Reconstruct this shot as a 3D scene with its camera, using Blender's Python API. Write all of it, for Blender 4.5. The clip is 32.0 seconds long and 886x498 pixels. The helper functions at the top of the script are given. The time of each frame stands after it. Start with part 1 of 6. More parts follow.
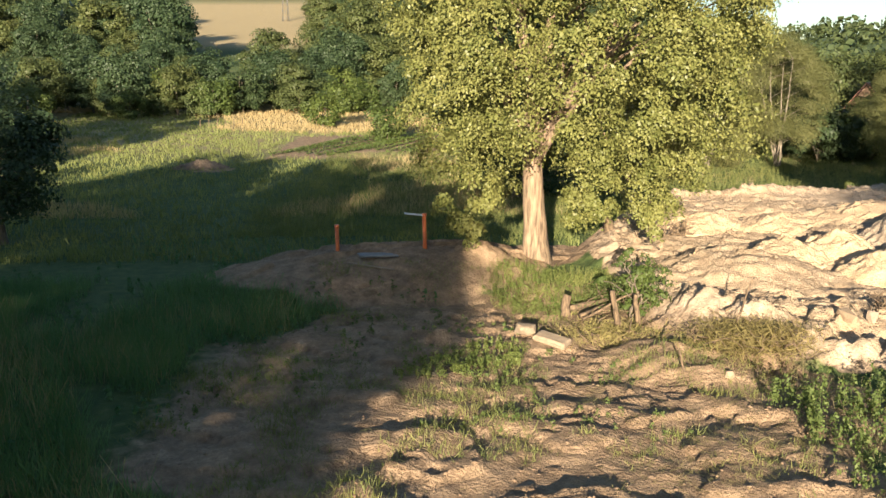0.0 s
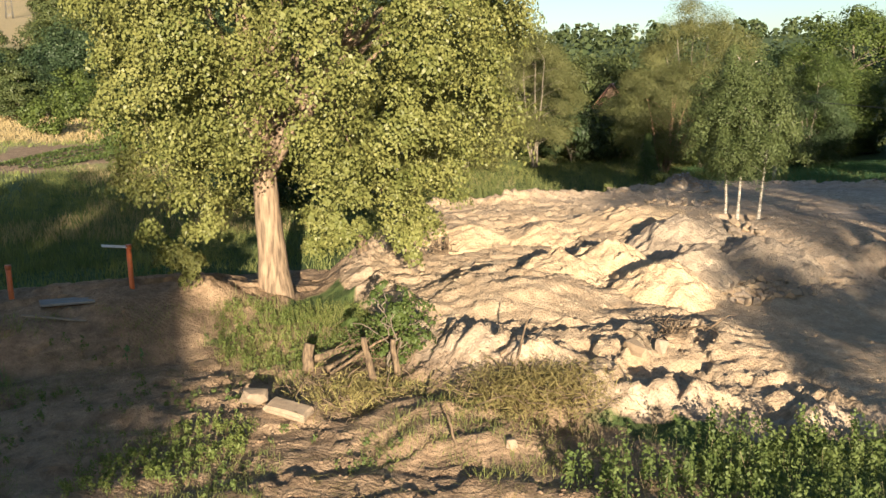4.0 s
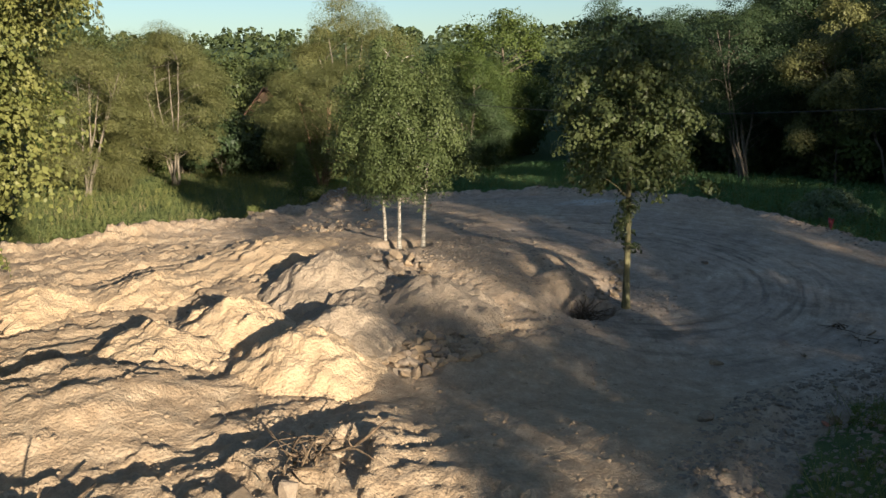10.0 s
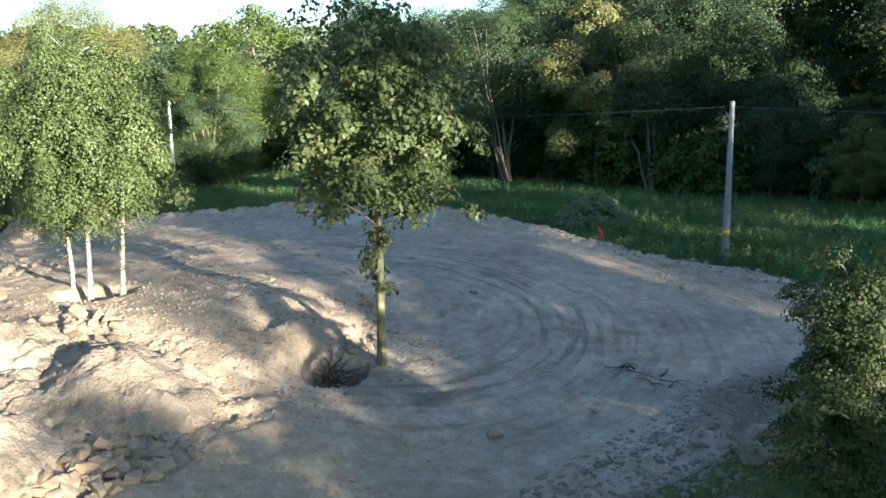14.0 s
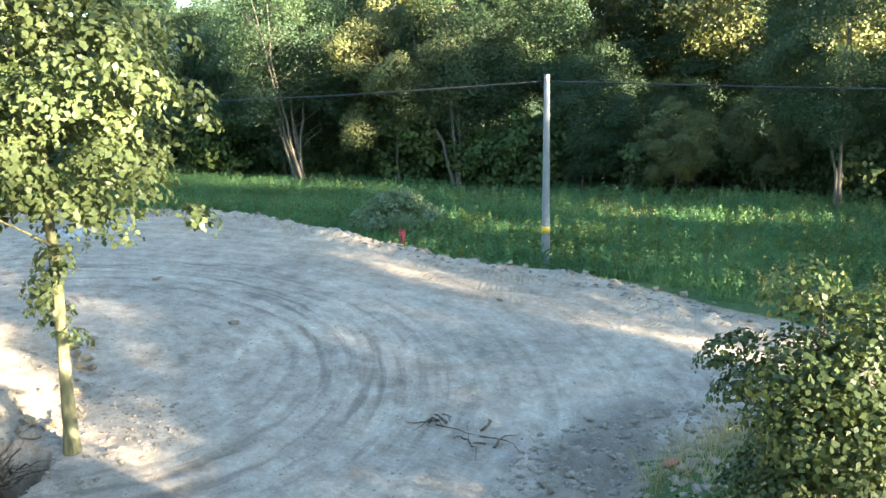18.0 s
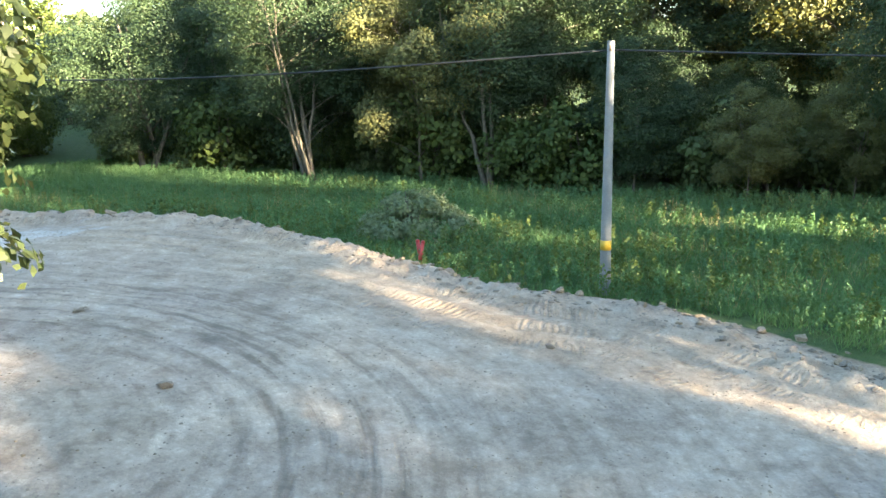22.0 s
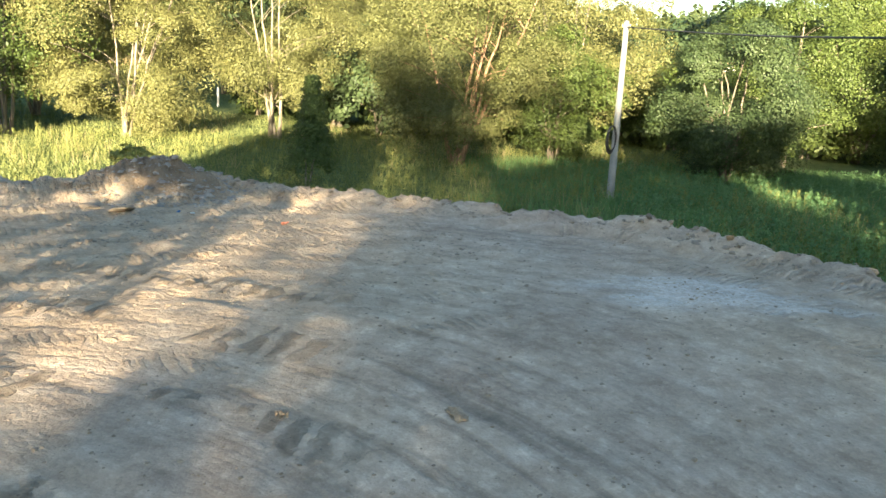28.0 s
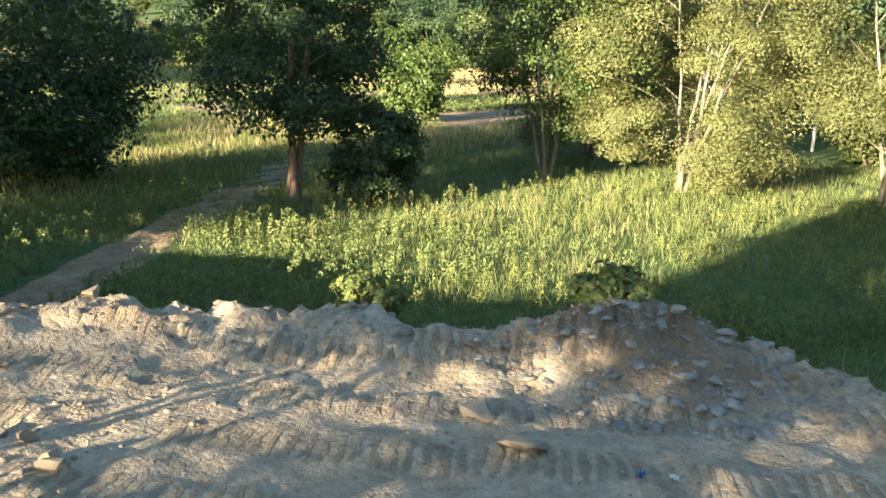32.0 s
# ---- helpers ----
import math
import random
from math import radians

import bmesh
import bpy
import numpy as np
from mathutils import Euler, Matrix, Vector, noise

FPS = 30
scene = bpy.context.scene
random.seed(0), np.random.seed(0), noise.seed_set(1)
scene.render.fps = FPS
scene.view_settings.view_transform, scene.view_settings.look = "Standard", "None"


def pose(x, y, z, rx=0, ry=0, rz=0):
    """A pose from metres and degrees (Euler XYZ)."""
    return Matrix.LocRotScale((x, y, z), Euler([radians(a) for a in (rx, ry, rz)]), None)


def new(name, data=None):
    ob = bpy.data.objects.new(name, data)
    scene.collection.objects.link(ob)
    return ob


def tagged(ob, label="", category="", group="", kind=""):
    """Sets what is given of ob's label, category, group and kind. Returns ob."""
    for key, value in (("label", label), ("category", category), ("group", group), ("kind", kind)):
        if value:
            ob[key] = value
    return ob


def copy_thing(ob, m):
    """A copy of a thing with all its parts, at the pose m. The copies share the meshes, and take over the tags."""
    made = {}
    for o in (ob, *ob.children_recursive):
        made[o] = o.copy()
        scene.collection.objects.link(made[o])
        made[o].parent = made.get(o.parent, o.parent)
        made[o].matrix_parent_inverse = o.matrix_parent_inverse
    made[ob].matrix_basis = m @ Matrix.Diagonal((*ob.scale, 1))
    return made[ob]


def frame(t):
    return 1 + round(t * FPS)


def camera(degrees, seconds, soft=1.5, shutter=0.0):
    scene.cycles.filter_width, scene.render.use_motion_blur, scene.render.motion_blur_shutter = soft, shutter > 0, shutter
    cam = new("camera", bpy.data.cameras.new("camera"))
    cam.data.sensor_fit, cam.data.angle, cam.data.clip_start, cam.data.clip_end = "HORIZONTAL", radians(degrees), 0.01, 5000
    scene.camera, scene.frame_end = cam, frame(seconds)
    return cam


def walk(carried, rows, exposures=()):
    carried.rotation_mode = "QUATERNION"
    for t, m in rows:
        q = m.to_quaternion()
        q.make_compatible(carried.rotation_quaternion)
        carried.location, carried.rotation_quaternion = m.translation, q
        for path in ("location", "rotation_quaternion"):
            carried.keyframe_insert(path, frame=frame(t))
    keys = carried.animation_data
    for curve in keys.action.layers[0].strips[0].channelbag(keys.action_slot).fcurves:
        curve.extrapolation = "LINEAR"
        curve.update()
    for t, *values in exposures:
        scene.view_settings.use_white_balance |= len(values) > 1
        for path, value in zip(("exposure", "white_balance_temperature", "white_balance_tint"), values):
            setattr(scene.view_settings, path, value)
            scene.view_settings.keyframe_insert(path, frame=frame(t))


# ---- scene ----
cam = camera(53.6, 32.0)
METRES, EYE, TILT, LEAN, TURN = 75.0, 8.1, 0.0, 0.0, 0.0
ROWS = [
    (0.0, 0.0, 0.0, 0.0, -0.06, -10.79, 0.3),
    (0.5, 0.0015, 0.0123, -0.0007, -2.41, -10.78, 0.4),
    (1.0, 0.0035, 0.0244, -0.0014, -4.5, -10.78, 0.43),
    (1.5, 0.006, 0.0364, -0.002, -6.52, -10.75, 0.45),
    (2.0, 0.0093, 0.0486, -0.0027, -8.55, -10.72, 0.44),
    (2.5, 0.0132, 0.0603, -0.0033, -10.19, -10.7, 0.42),
    (4.5, 0.0333, 0.1082, -0.0047, -17.06, -10.63, 0.43),
    (5.0, 0.0397, 0.119, -0.0051, -18.67, -10.61, 0.43),
    (5.5, 0.0464, 0.129, -0.005, -20.3, -10.62, 0.43),
    (6.0, 0.0537, 0.1392, -0.0054, -21.84, -10.59, 0.37),
    (6.5, 0.0611, 0.1494, -0.006, -23.42, -10.56, 0.41),
    (7.0, 0.0685, 0.1597, -0.0062, -25.06, -10.56, 0.43),
    (7.5, 0.0759, 0.1702, -0.0064, -26.69, -10.53, 0.41),
    (8.0, 0.0827, 0.1793, -0.0065, -28.31, -10.52, 0.48),
    (8.5, 0.0906, 0.189, -0.0069, -30.16, -10.5, 0.58),
    (9.0, 0.0987, 0.1982, -0.0069, -32.19, -10.49, 0.64),
    (9.5, 0.1073, 0.2069, -0.0071, -34.23, -10.51, 0.73),
    (10.0, 0.116, 0.2156, -0.0073, -36.35, -10.54, 0.78),
    (10.5, 0.1247, 0.2244, -0.0078, -38.48, -10.54, 0.8),
    (11.0, 0.1342, 0.2327, -0.0084, -40.66, -10.56, 0.9),
    (11.5, 0.1436, 0.2405, -0.0085, -43.18, -10.59, 0.9),
    (12.0, 0.1542, 0.2483, -0.0082, -45.74, -10.6, 0.9),
    (12.5, 0.1649, 0.2555, -0.0077, -47.2, -10.61, 0.79),
    (13.0, 0.1754, 0.2628, -0.0082, -47.89, -10.62, 0.65),
    (13.5, 0.1864, 0.2703, -0.0083, -50.49, -10.65, 0.84),
    (14.0, 0.198, 0.278, -0.0084, -51.34, -10.63, 0.74),
    (14.5, 0.2101, 0.2853, -0.0089, -52.87, -10.66, 0.82),
    (15.0, 0.2229, 0.2925, -0.0109, -56.75, -10.66, 1.21),
    (15.5, 0.2356, 0.299, -0.0127, -59.91, -10.68, 1.41),
    (17.5, 0.2849, 0.3196, -0.0214, -63.51, -10.87, 0.99),
    (18.0, 0.2971, 0.3249, -0.0237, -63.77, -10.89, 0.92),
    (18.5, 0.309, 0.3305, -0.0256, -64.04, -10.94, 0.88),
    (19.0, 0.3211, 0.3363, -0.0271, -64.3, -10.95, 0.85),
    (19.5, 0.3337, 0.3424, -0.0284, -64.58, -10.96, 0.86),
    (20.0, 0.3464, 0.3488, -0.0298, -64.85, -10.97, 0.87),
    (20.5, 0.359, 0.3551, -0.0312, -65.12, -10.98, 0.91),
    (21.0, 0.3718, 0.3617, -0.0331, -65.38, -11.0, 0.92),
    (21.5, 0.3848, 0.3686, -0.0347, -63.76, -11.0, 0.73),
    (22.0, 0.3985, 0.3761, -0.0361, -61.94, -11.0, 0.57),
    (22.5, 0.4126, 0.3839, -0.0372, -60.32, -11.04, 0.44),
    (23.0, 0.427, 0.392, -0.0381, -57.83, -11.04, 0.29),
    (23.5, 0.4415, 0.4011, -0.039, -54.48, -11.07, 0.0),
    (24.0, 0.4564, 0.4111, -0.0402, -51.76, -11.08, -0.18),
    (24.5, 0.471, 0.4214, -0.0414, -48.1, -11.12, -0.43),
    (26.5, 0.5288, 0.4708, -0.0466, -27.93, -11.53, -2.0),
    (27.0, 0.5422, 0.487, -0.0477, -21.15, -11.72, -2.43),
    (27.5, 0.5543, 0.5053, -0.0489, -13.45, -11.99, -2.85),
    (28.0, 0.5642, 0.525, -0.0499, -5.86, -12.27, -3.14),
    (28.5, 0.5715, 0.546, -0.0505, 1.77, -12.53, -3.34),
    (29.0, 0.5759, 0.568, -0.0506, 9.69, -12.79, -3.52),
    (29.5, 0.5772, 0.5908, -0.05, 15.68, -12.9, -3.48),
    (30.0, 0.5752, 0.6144, -0.0489, 19.85, -12.88, -3.29),
    (30.5, 0.5703, 0.6384, -0.0477, 23.18, -12.8, -3.05),
    (31.0, 0.5628, 0.6628, -0.0471, 26.34, -12.72, -2.8),
    (31.5, 0.5535, 0.6873, -0.0466, 28.85, -12.63, -2.56),
    (32.0, 0.5426, 0.7118, -0.0464, 31.55, -12.53, -2.37),
]
walk(cam, [(t, pose(0, 0, EYE, TILT, LEAN, TURN) @ pose(METRES * x, METRES * y, METRES * z, 90 + pitch, roll, yaw)) for t, x, y, z, yaw, pitch, roll in ROWS],
     [(0.0, 1.92, 5950, 9), (6.0, 1.56, 5950, 9), (9.0, 1.32, 5720, 8), (11.5, 1.55, 5550, 6), (13.0, 2.4, 5250, 4), (15.5, 3.25, 5250, 2), (17.5, 4.15, 5600, 1), (22.0, 4.28, 6250, 5), (24.5, 4.05, 6350, 4), (27.0, 3.58, 6400, 3), (29.0, 3.2, 6250, 3), (32.0, 3.1, 5900, 0)])

# ---- world, sun, exposure ----
SUN_EL, SUN_AZ = 10.8, 189.0
world = bpy.data.worlds.new("world")
scene.world = world
world.use_nodes = True
wn = world.node_tree.nodes
sky = wn.new("ShaderNodeTexSky")
sky.sky_type = 'NISHITA'
sky.sun_disc = False
sky.sun_elevation = radians(SUN_EL)
sky.sun_rotation = radians(SUN_AZ)
sky.air_density = 1.0
sky.dust_density = 0.7
sky.ozone_density = 1.5
wn["Background"].inputs[1].default_value = 0.054
world.node_tree.links.new(sky.outputs[0], wn["Background"].inputs[0])
lamp = bpy.data.lights.new("sun", 'SUN')
lamp.energy, lamp.angle, lamp.color = 5.0, radians(0.6), (1.0, 0.79, 0.55)
sun = new("sun", lamp)
sun.rotation_euler = Euler((radians(90 - SUN_EL), 0, radians(180 - SUN_AZ)), 'XYZ')



# ---- numeric helpers ----
def hash2(ix, iy, seed):
    h = (ix.astype(np.int64) * 374761393 + iy.astype(np.int64) * 668265263 + seed * 974634777) & 0x7FFFFFFF
    h = ((h ^ (h >> 13)) * 1274126177) & 0x7FFFFFFF
    return ((h ^ (h >> 16)) & 0xFFFF) / 65535.0


def vnoise(x, y, seed=0):
    """Smooth value noise, 0 to 1."""
    x0, y0 = np.floor(x), np.floor(y)
    fx, fy = x - x0, y - y0
    fx, fy = fx * fx * (3 - 2 * fx), fy * fy * (3 - 2 * fy)
    a, b = hash2(x0, y0, seed), hash2(x0 + 1, y0, seed)
    c, d = hash2(x0, y0 + 1, seed), hash2(x0 + 1, y0 + 1, seed)
    return (a * (1 - fx) + b * fx) * (1 - fy) + (c * (1 - fx) + d * fx) * fy


def fbm(x, y, seed=0, octaves=4):
    s, w, t = 0.0, 1.0, 0.0
    for i in range(octaves):
        s = s + w * vnoise(x * 2 ** i + 17.3 * i, y * 2 ** i + 9.1 * i, seed + i)
        t += w
        w *= 0.5
    return s / t


def sstep(a, b, x):
    t = np.clip((x - a) / (b - a), 0, 1)
    return t * t * (3 - 2 * t)


# ---- the ground's form ----
# the filled yard's outline, clockwise from its western tip
YARD = [(8.2, 40), (8.0, 44), (9, 48), (11.6, 53.5), (13.6, 57.2), (15.8, 60), (20, 60), (24.6, 61.4), (27.6, 61.5),
        (31.9, 65.2), (34.4, 65.4), (37.3, 68.0), (40.2, 66.8), (43.3, 66.0), (47.6, 63.6), (50.3, 62.8), (52, 60),
        (53.9, 57), (55, 54), (55.6, 50.4), (55.4, 46), (54.2, 41.4), (53.9, 38.2), (54.8, 35.2), (54.5, 32.2),
        (53.3, 30), (52.4, 27.5), (51.4, 24), (50.5, 10), (44.5, 10), (43.6, 24), (42.4, 27.4), (40.2, 28.9), (36.4, 28.9),
        (32, 29.6), (28.6, 28.2), (24.5, 26.6), (20, 25.6), (16.4, 26.6), (13.6, 28.4), (11.2, 30.6), (9.0, 33.4)]


# foot of the gravelly bank that carries the birches
BANK = [(22.0, 44.5), (25.5, 43.0), (28.2, 40.2), (30.0, 38.9), (32.0, 39.4), (34.0, 40.3), (36.5, 40.8), (38.6, 42.6), (40.2, 45.5), (40.2, 50), (36, 54.5), (29, 55), (24, 52), (21.5, 47.5)]


def outline(x, y, ring=YARD):
    """Signed distance to a closed outline (inside positive) and the way along it."""
    best = np.full(x.shape, 1e9)
    along = np.zeros(x.shape)
    inside = np.zeros(x.shape, bool)
    run = 0.0
    for (ax, ay), (bx, by) in zip(ring, ring[1:] + ring[:1]):
        dx, dy = bx - ax, by - ay
        ll = math.hypot(dx, dy)
        u = np.clip(((x - ax) * dx + (y - ay) * dy) / (ll * ll), 0, 1)
        d = np.hypot(x - ax - u * dx, y - ay - u * dy)
        near = d < best
        best = np.where(near, d, best)
        along = np.where(near, run + u * ll, along)
        run += ll
        if ay != by:
            cross = ((ay > y) != (by > y)) & (x < (bx - ax) * (y - ay) / (by - ay) + ax)
            inside ^= cross
    return np.where(inside, best, -best), along


def bump_at(x, y, cx, cy, rx, ry, h, turn=0.0, p=1.0):
    c, s = math.cos(radians(turn)), math.sin(radians(turn))
    u, v = (x - cx) * c + (y - cy) * s, -(x - cx) * s + (y - cy) * c
    return h * np.clip(1 - np.hypot(u / rx, v / ry) ** 2, 0, None) ** (1.5 * p)


def meadow_z(x, y):
    z = -1.65 + 0.25 * (fbm(x / 23, y / 23, 3) - 0.5)
    left = 1 - sstep(15, 55, x - 0.25 * (y - 80))
    z = z + left * 0.036 * np.clip(y - 88, 0, 110)
    z = z + left * 0.135 * np.clip(y - 195, 0, 420) + (1 - left) * 0.02 * np.clip(y - 120, 0, 300)
    r = np.hypot(x, y)
    front = sstep(-500, 300, y)
    ridge = 26 + 44 * fbm(x / 420 + 3, y / 420, 11, 3)
    z = z + front * (1 - left * 0.55) * sstep(320, 1250, r) * ridge
    east = sstep(84, 260, x - 0.35 * np.clip(y - 40, 0, 400))
    z = z + east * 12 * (1 - sstep(250, 700, r) * 0.6)
    z = z - 0.3 * np.exp(-((x - 33) / 17) ** 2 - ((y - 73) / 9) ** 2)
    # bank of rubble and grass at the near side of the yard
    z = z + 0.75 * sstep(25, 30, x) * (1 - sstep(44, 47, x)) * (1 - sstep(24, 30, y)) * sstep(-30, 5, y)
    return z


def yard_z(x, y):
    z = -0.8 + 0.085 * (np.minimum(y, 53) - 41) - 0.022 * np.clip(y - 53, 0, 30)
    west = 1 - sstep(24, 33, x)
    zw = -0.55 + 0.045 * (np.minimum(y, 60) - 36) - 0.09 * np.clip(32 - y, 0, 9)
    z = z * (1 - west) + zw * west
    # the yard's rounded bank under the birches, steep towards the lane that bends round it
    bank, _ = outline(x, y, BANK)
    bank = bank + 0.9 * (fbm(x / 2.2, y / 2.2, 23, 3) - 0.5)
    top = 0.44 - 0.045 * np.clip(x - 31, 0, 12) + 0.22 * (fbm(x / 2.6, y / 2.6, 24, 3) - 0.5)
    z = z + np.clip(top - z, 0, None) * (0.35 * sstep(0, 1.3, bank) + 0.65 * sstep(0.6, 4.2, bank))
    z = z + bump_at(x, y, 13.4, 38.8, 4.6, 3.6, 0.75, 30, 0.8) + bump_at(x, y, 11.2, 33.0, 3.0, 2.6, 0.3)
    z = z - 0.28 * np.exp(-((x - 21.5) / 3.0) ** 2 - ((y - 36.6) / 2.4) ** 2) - 0.42 * np.exp(-((x - 20.8) / 4.6) ** 2 - ((y - 42.0) / 4.4) ** 2)
    z = z - 0.75 * np.exp(-((x - 27.5) / 7) ** 2 - ((y - 33.5) / 3.2) ** 2)
    z = z - 0.35 * np.exp(-((x - 38) / 6) ** 2 - ((y - 33) / 4) ** 2)
    return z


def ground_z(x, y, fine=True):
    x, y = np.asarray(x, float), np.asarray(y, float)
    m = meadow_z(x, y)
    d, along = outline(x, y)
    d = d + (0.5 * (fbm(x / 1.6, y / 1.6, 21, 3) - 0.5) + 0.8 * (fbm(x / 5, y / 5, 22, 2) - 0.5)) * 0.9
    # low brown mound with the pipes, the ground round the lime and the scraped strip behind it
    m = m + bump_at(x, y, -3.2, 43.6, 9.0, 6.2, 1.45, 8, 0.55)
    m = m + bump_at(x, y, 5, 43, 8, 6, 0.62, 0, 0.7)
    m = m + bump_at(x, y, 1.9, 42.0, 1.9, 1.4, 0.55)
    m = m + bump_at(x, y, 8.3, 29.4, 3.0, 2.6, 0.45, 0, 0.8)
    mud = bare_soil(x, y)
    m = m + mud * (0.22 * (fbm(x / 1.1, y / 1.1, 31, 3) - 0.5) + 0.1 * (vnoise(x / 0.35, y / 0.35, 33) - 0.5))
    w1 = x * 0.3 + y * 0.95 + 2.6 * fbm(x / 5, y / 5, 35, 3)
    ruts = np.sin(w1 * 2.3) * sstep(0.4, 0.6, fbm(x / 3, y / 3, 37, 2)) + 0.7 * np.sin((x * 0.8 - y * 0.6 + 2.0 * fbm(x / 4, y / 4, 38, 2)) * 2.9) * sstep(0.45, 0.65, fbm(x / 3.5, y / 3.5, 39, 2))
    m = m + mud * 0.09 * ruts * (1 - sstep(34, 37, y))
    m = m + mud * 0.16 * sstep(0.5, 0.54, fbm(x / 1.9, y / 1.2, 36, 4))
    p = yard_z(x, y)
    sandy = 1 - sstep(25, 31, x + 0.25 * (y - 45))
    sandy = np.where(y > 62, 0.15, sandy)
    # lumps, scarps and clods of the tipped sand
    n1 = fbm(x / 3.4, y / 3.4, 41, 3)
    n2 = fbm(x / 1.7 + 5, y / 1.2, 45, 3)
    warp = 1.2 * fbm(x / 2.5, y / 2.5, 47, 2)
    calm = 1 - 0.85 * sstep(19, 22, x) * (1 - sstep(36, 39, y))
    p = p + sandy * calm * (0.42 * (n1 - 0.5) + 0.05 * sstep(0.52, 0.54, n2) - 0.03)
    u, v = 0.97 * x + 0.22 * y, -0.22 * x + 0.97 * y
    crag = 1 - np.abs(2 * fbm(u / 3.6 + 0.6 * warp, v / 0.95, 91, 4) - 1)
    step = fbm(u / 4.2 + 0.5 * warp, v / 1.5, 93, 4)
    p = p + sandy * calm * (0.06 * (crag ** 4 - 0.3) + 0.17 * sstep(0.48, 0.495, step) - 0.13 + 0.11 * sstep(0.5, 0.52, fbm(u / 1.9 + warp, v / 0.8, 94, 4)))
    rough_south = sandy * (1 - sstep(33.0, 35.5, y)) * (1 - sstep(17.5, 21, x))
    p = p + rough_south * (0.6 * (fbm(x / 1.5, y / 1.5, 51, 3) - 0.5) + 0.3 * sstep(0.52, 0.58, fbm(x / 0.9, y / 0.9, 53, 2)))
    ledge = sstep(-0.1, 0.5, d) * (1 - sstep(0.5, 2.4, d))
    p = p + ledge * (1 + 0.7 * sstep(55, 60, y)) * (0.14 + 0.28 * (fbm(x / 0.9, y / 0.9, 61, 3) - 0.4)) * (1 - sstep(24, 30, 36 - y + 0.0 * x))
    p = p + 0.05 * (1 - sandy) * (fbm(x / 1.8, y / 1.8, 63, 3) - 0.5)
    if fine:
        clods = 0.75 * sstep(0.47, 0.60, fbm(x / 0.5, y / 0.5, 65, 3))
        grit = vnoise(x / 0.2, y / 0.2, 66) ** 2
        p = p + (0.03 + 0.05 * sandy * calm + 0.14 * ledge) * (clods - 0.2) + (0.015 + 0.035 * sandy * calm + 0.07 * ledge) * (grit - 0.3)
        shove = sstep(50, 54, y) * (1 - sstep(40, 45, x)) * sstep(28, 31, x)
        across = -0.45 * x + 0.89 * y + 1.2 * fbm(x / 5, y / 5, 73, 2)
        p = p + shove * (0.045 * (fbm(x / 0.5, y / 0.5, 68, 3) - 0.5) + 0.03 * (clods - 0.2) + 0.04 * (grit - 0.3) + 0.012 * sstep(-0.5, 0.5, np.sin(across * 3.9)))
        n = fbm(x / 0.6, y / 0.6, 67, 2)
        p = p + 0.05 * (n - 0.5)
        # crawler ruts that follow the yard's northern and eastern rim
        rim = sstep(1.0, 1.4, d) * (1 - sstep(5.0, 6.5, d)) * sstep(30, 40, x)
        p = p + rim * 0.025 * np.sin(d * 5.2)
    # the lump of spoil on the rim, darkened in colour for shade too, the hole by the maple and the hollow round the
    # birches
    spoil = bump_at(x, y, 36.8, 65.8, 2.3, 1.8, 0.85, 20)
    p = p + spoil * (0.9 + 0.8 * (fbm(x / 0.45, y / 0.45, 69, 3) - 0.5) + 0.2 * sstep(0.5, 0.55, fbm(x / 0.8, y / 0.8, 70, 3)))
    p = p + bump_at(x, y, 33.2, 64.0, 2.0, 1.3, 0.3, 20)
    p = p + bump_at(x, y, 32.9, 41.1, 2.0, 1.1, 0.6, 20)
    p = p - bump_at(x, y, 32.5, 39.3, 1.3, 1.0, 1.5, 20, 0.35)
    p = p - bump_at(x, y, 30.6, 49.2, 1.6, 1.1, 0.5, 0, 0.5)
    p = p + bump_at(x, y, 34.0, 57.2, 1.6, 0.9, 0.22, 30) + bump_at(x, y, 33.6, 54.0, 1.5, 0.8, 0.2, -20)
    f = sstep(-1.9, 0.15, d)
    return m + (p - m) * f


def bare_soil(x, y):
    """Bare brown soil outside the yard: 1 bare, 0 grown over."""
    n = fbm(x / 2.6, y / 2.6, 71, 4)
    a = (1 - sstep(0.75, 1.05, np.hypot((x - 2.5) / 11.5, (y - 28.5) / 12.5) + 0.5 * (n - 0.5)))
    b = (1 - sstep(0.8, 1.05, np.hypot((x + 3.2) / 9.6, (y - 43.5) / 6.6) + 0.4 * (n - 0.5)))
    c = (1 - sstep(0.8, 1.1, np.hypot((x - 4.5) / 6.5, (y - 47.5) / 4.6) + 0.4 * (n - 0.5)))
    e = (1 - sstep(0.8, 1.1, np.abs((y - 24 + 0.3 * x)) / 7 + 0.4 * (n - 0.5))) * sstep(-12, -5, x) * (1 - sstep(10, 12, x))
    # the lane that leaves the yard's north corner for the meadow
    u = np.abs((x - 20.9) + 0.52 * (y - 67.0)) / 0.9
    lane = (1 - sstep(0.8, 1.5, u + 0.7 * (n - 0.5))) * sstep(60, 64, y) * (1 - sstep(86, 98, y))
    middle = 1 - 0.8 * (1 - sstep(0.1, 0.3, u)) * sstep(70, 74, y)
    return np.clip(np.maximum.reduce([a, b, c, e, lane * middle]), 0, 1)


def height(x, y):
    return float(ground_z(np.array([x]), np.array([y]), False)[0])


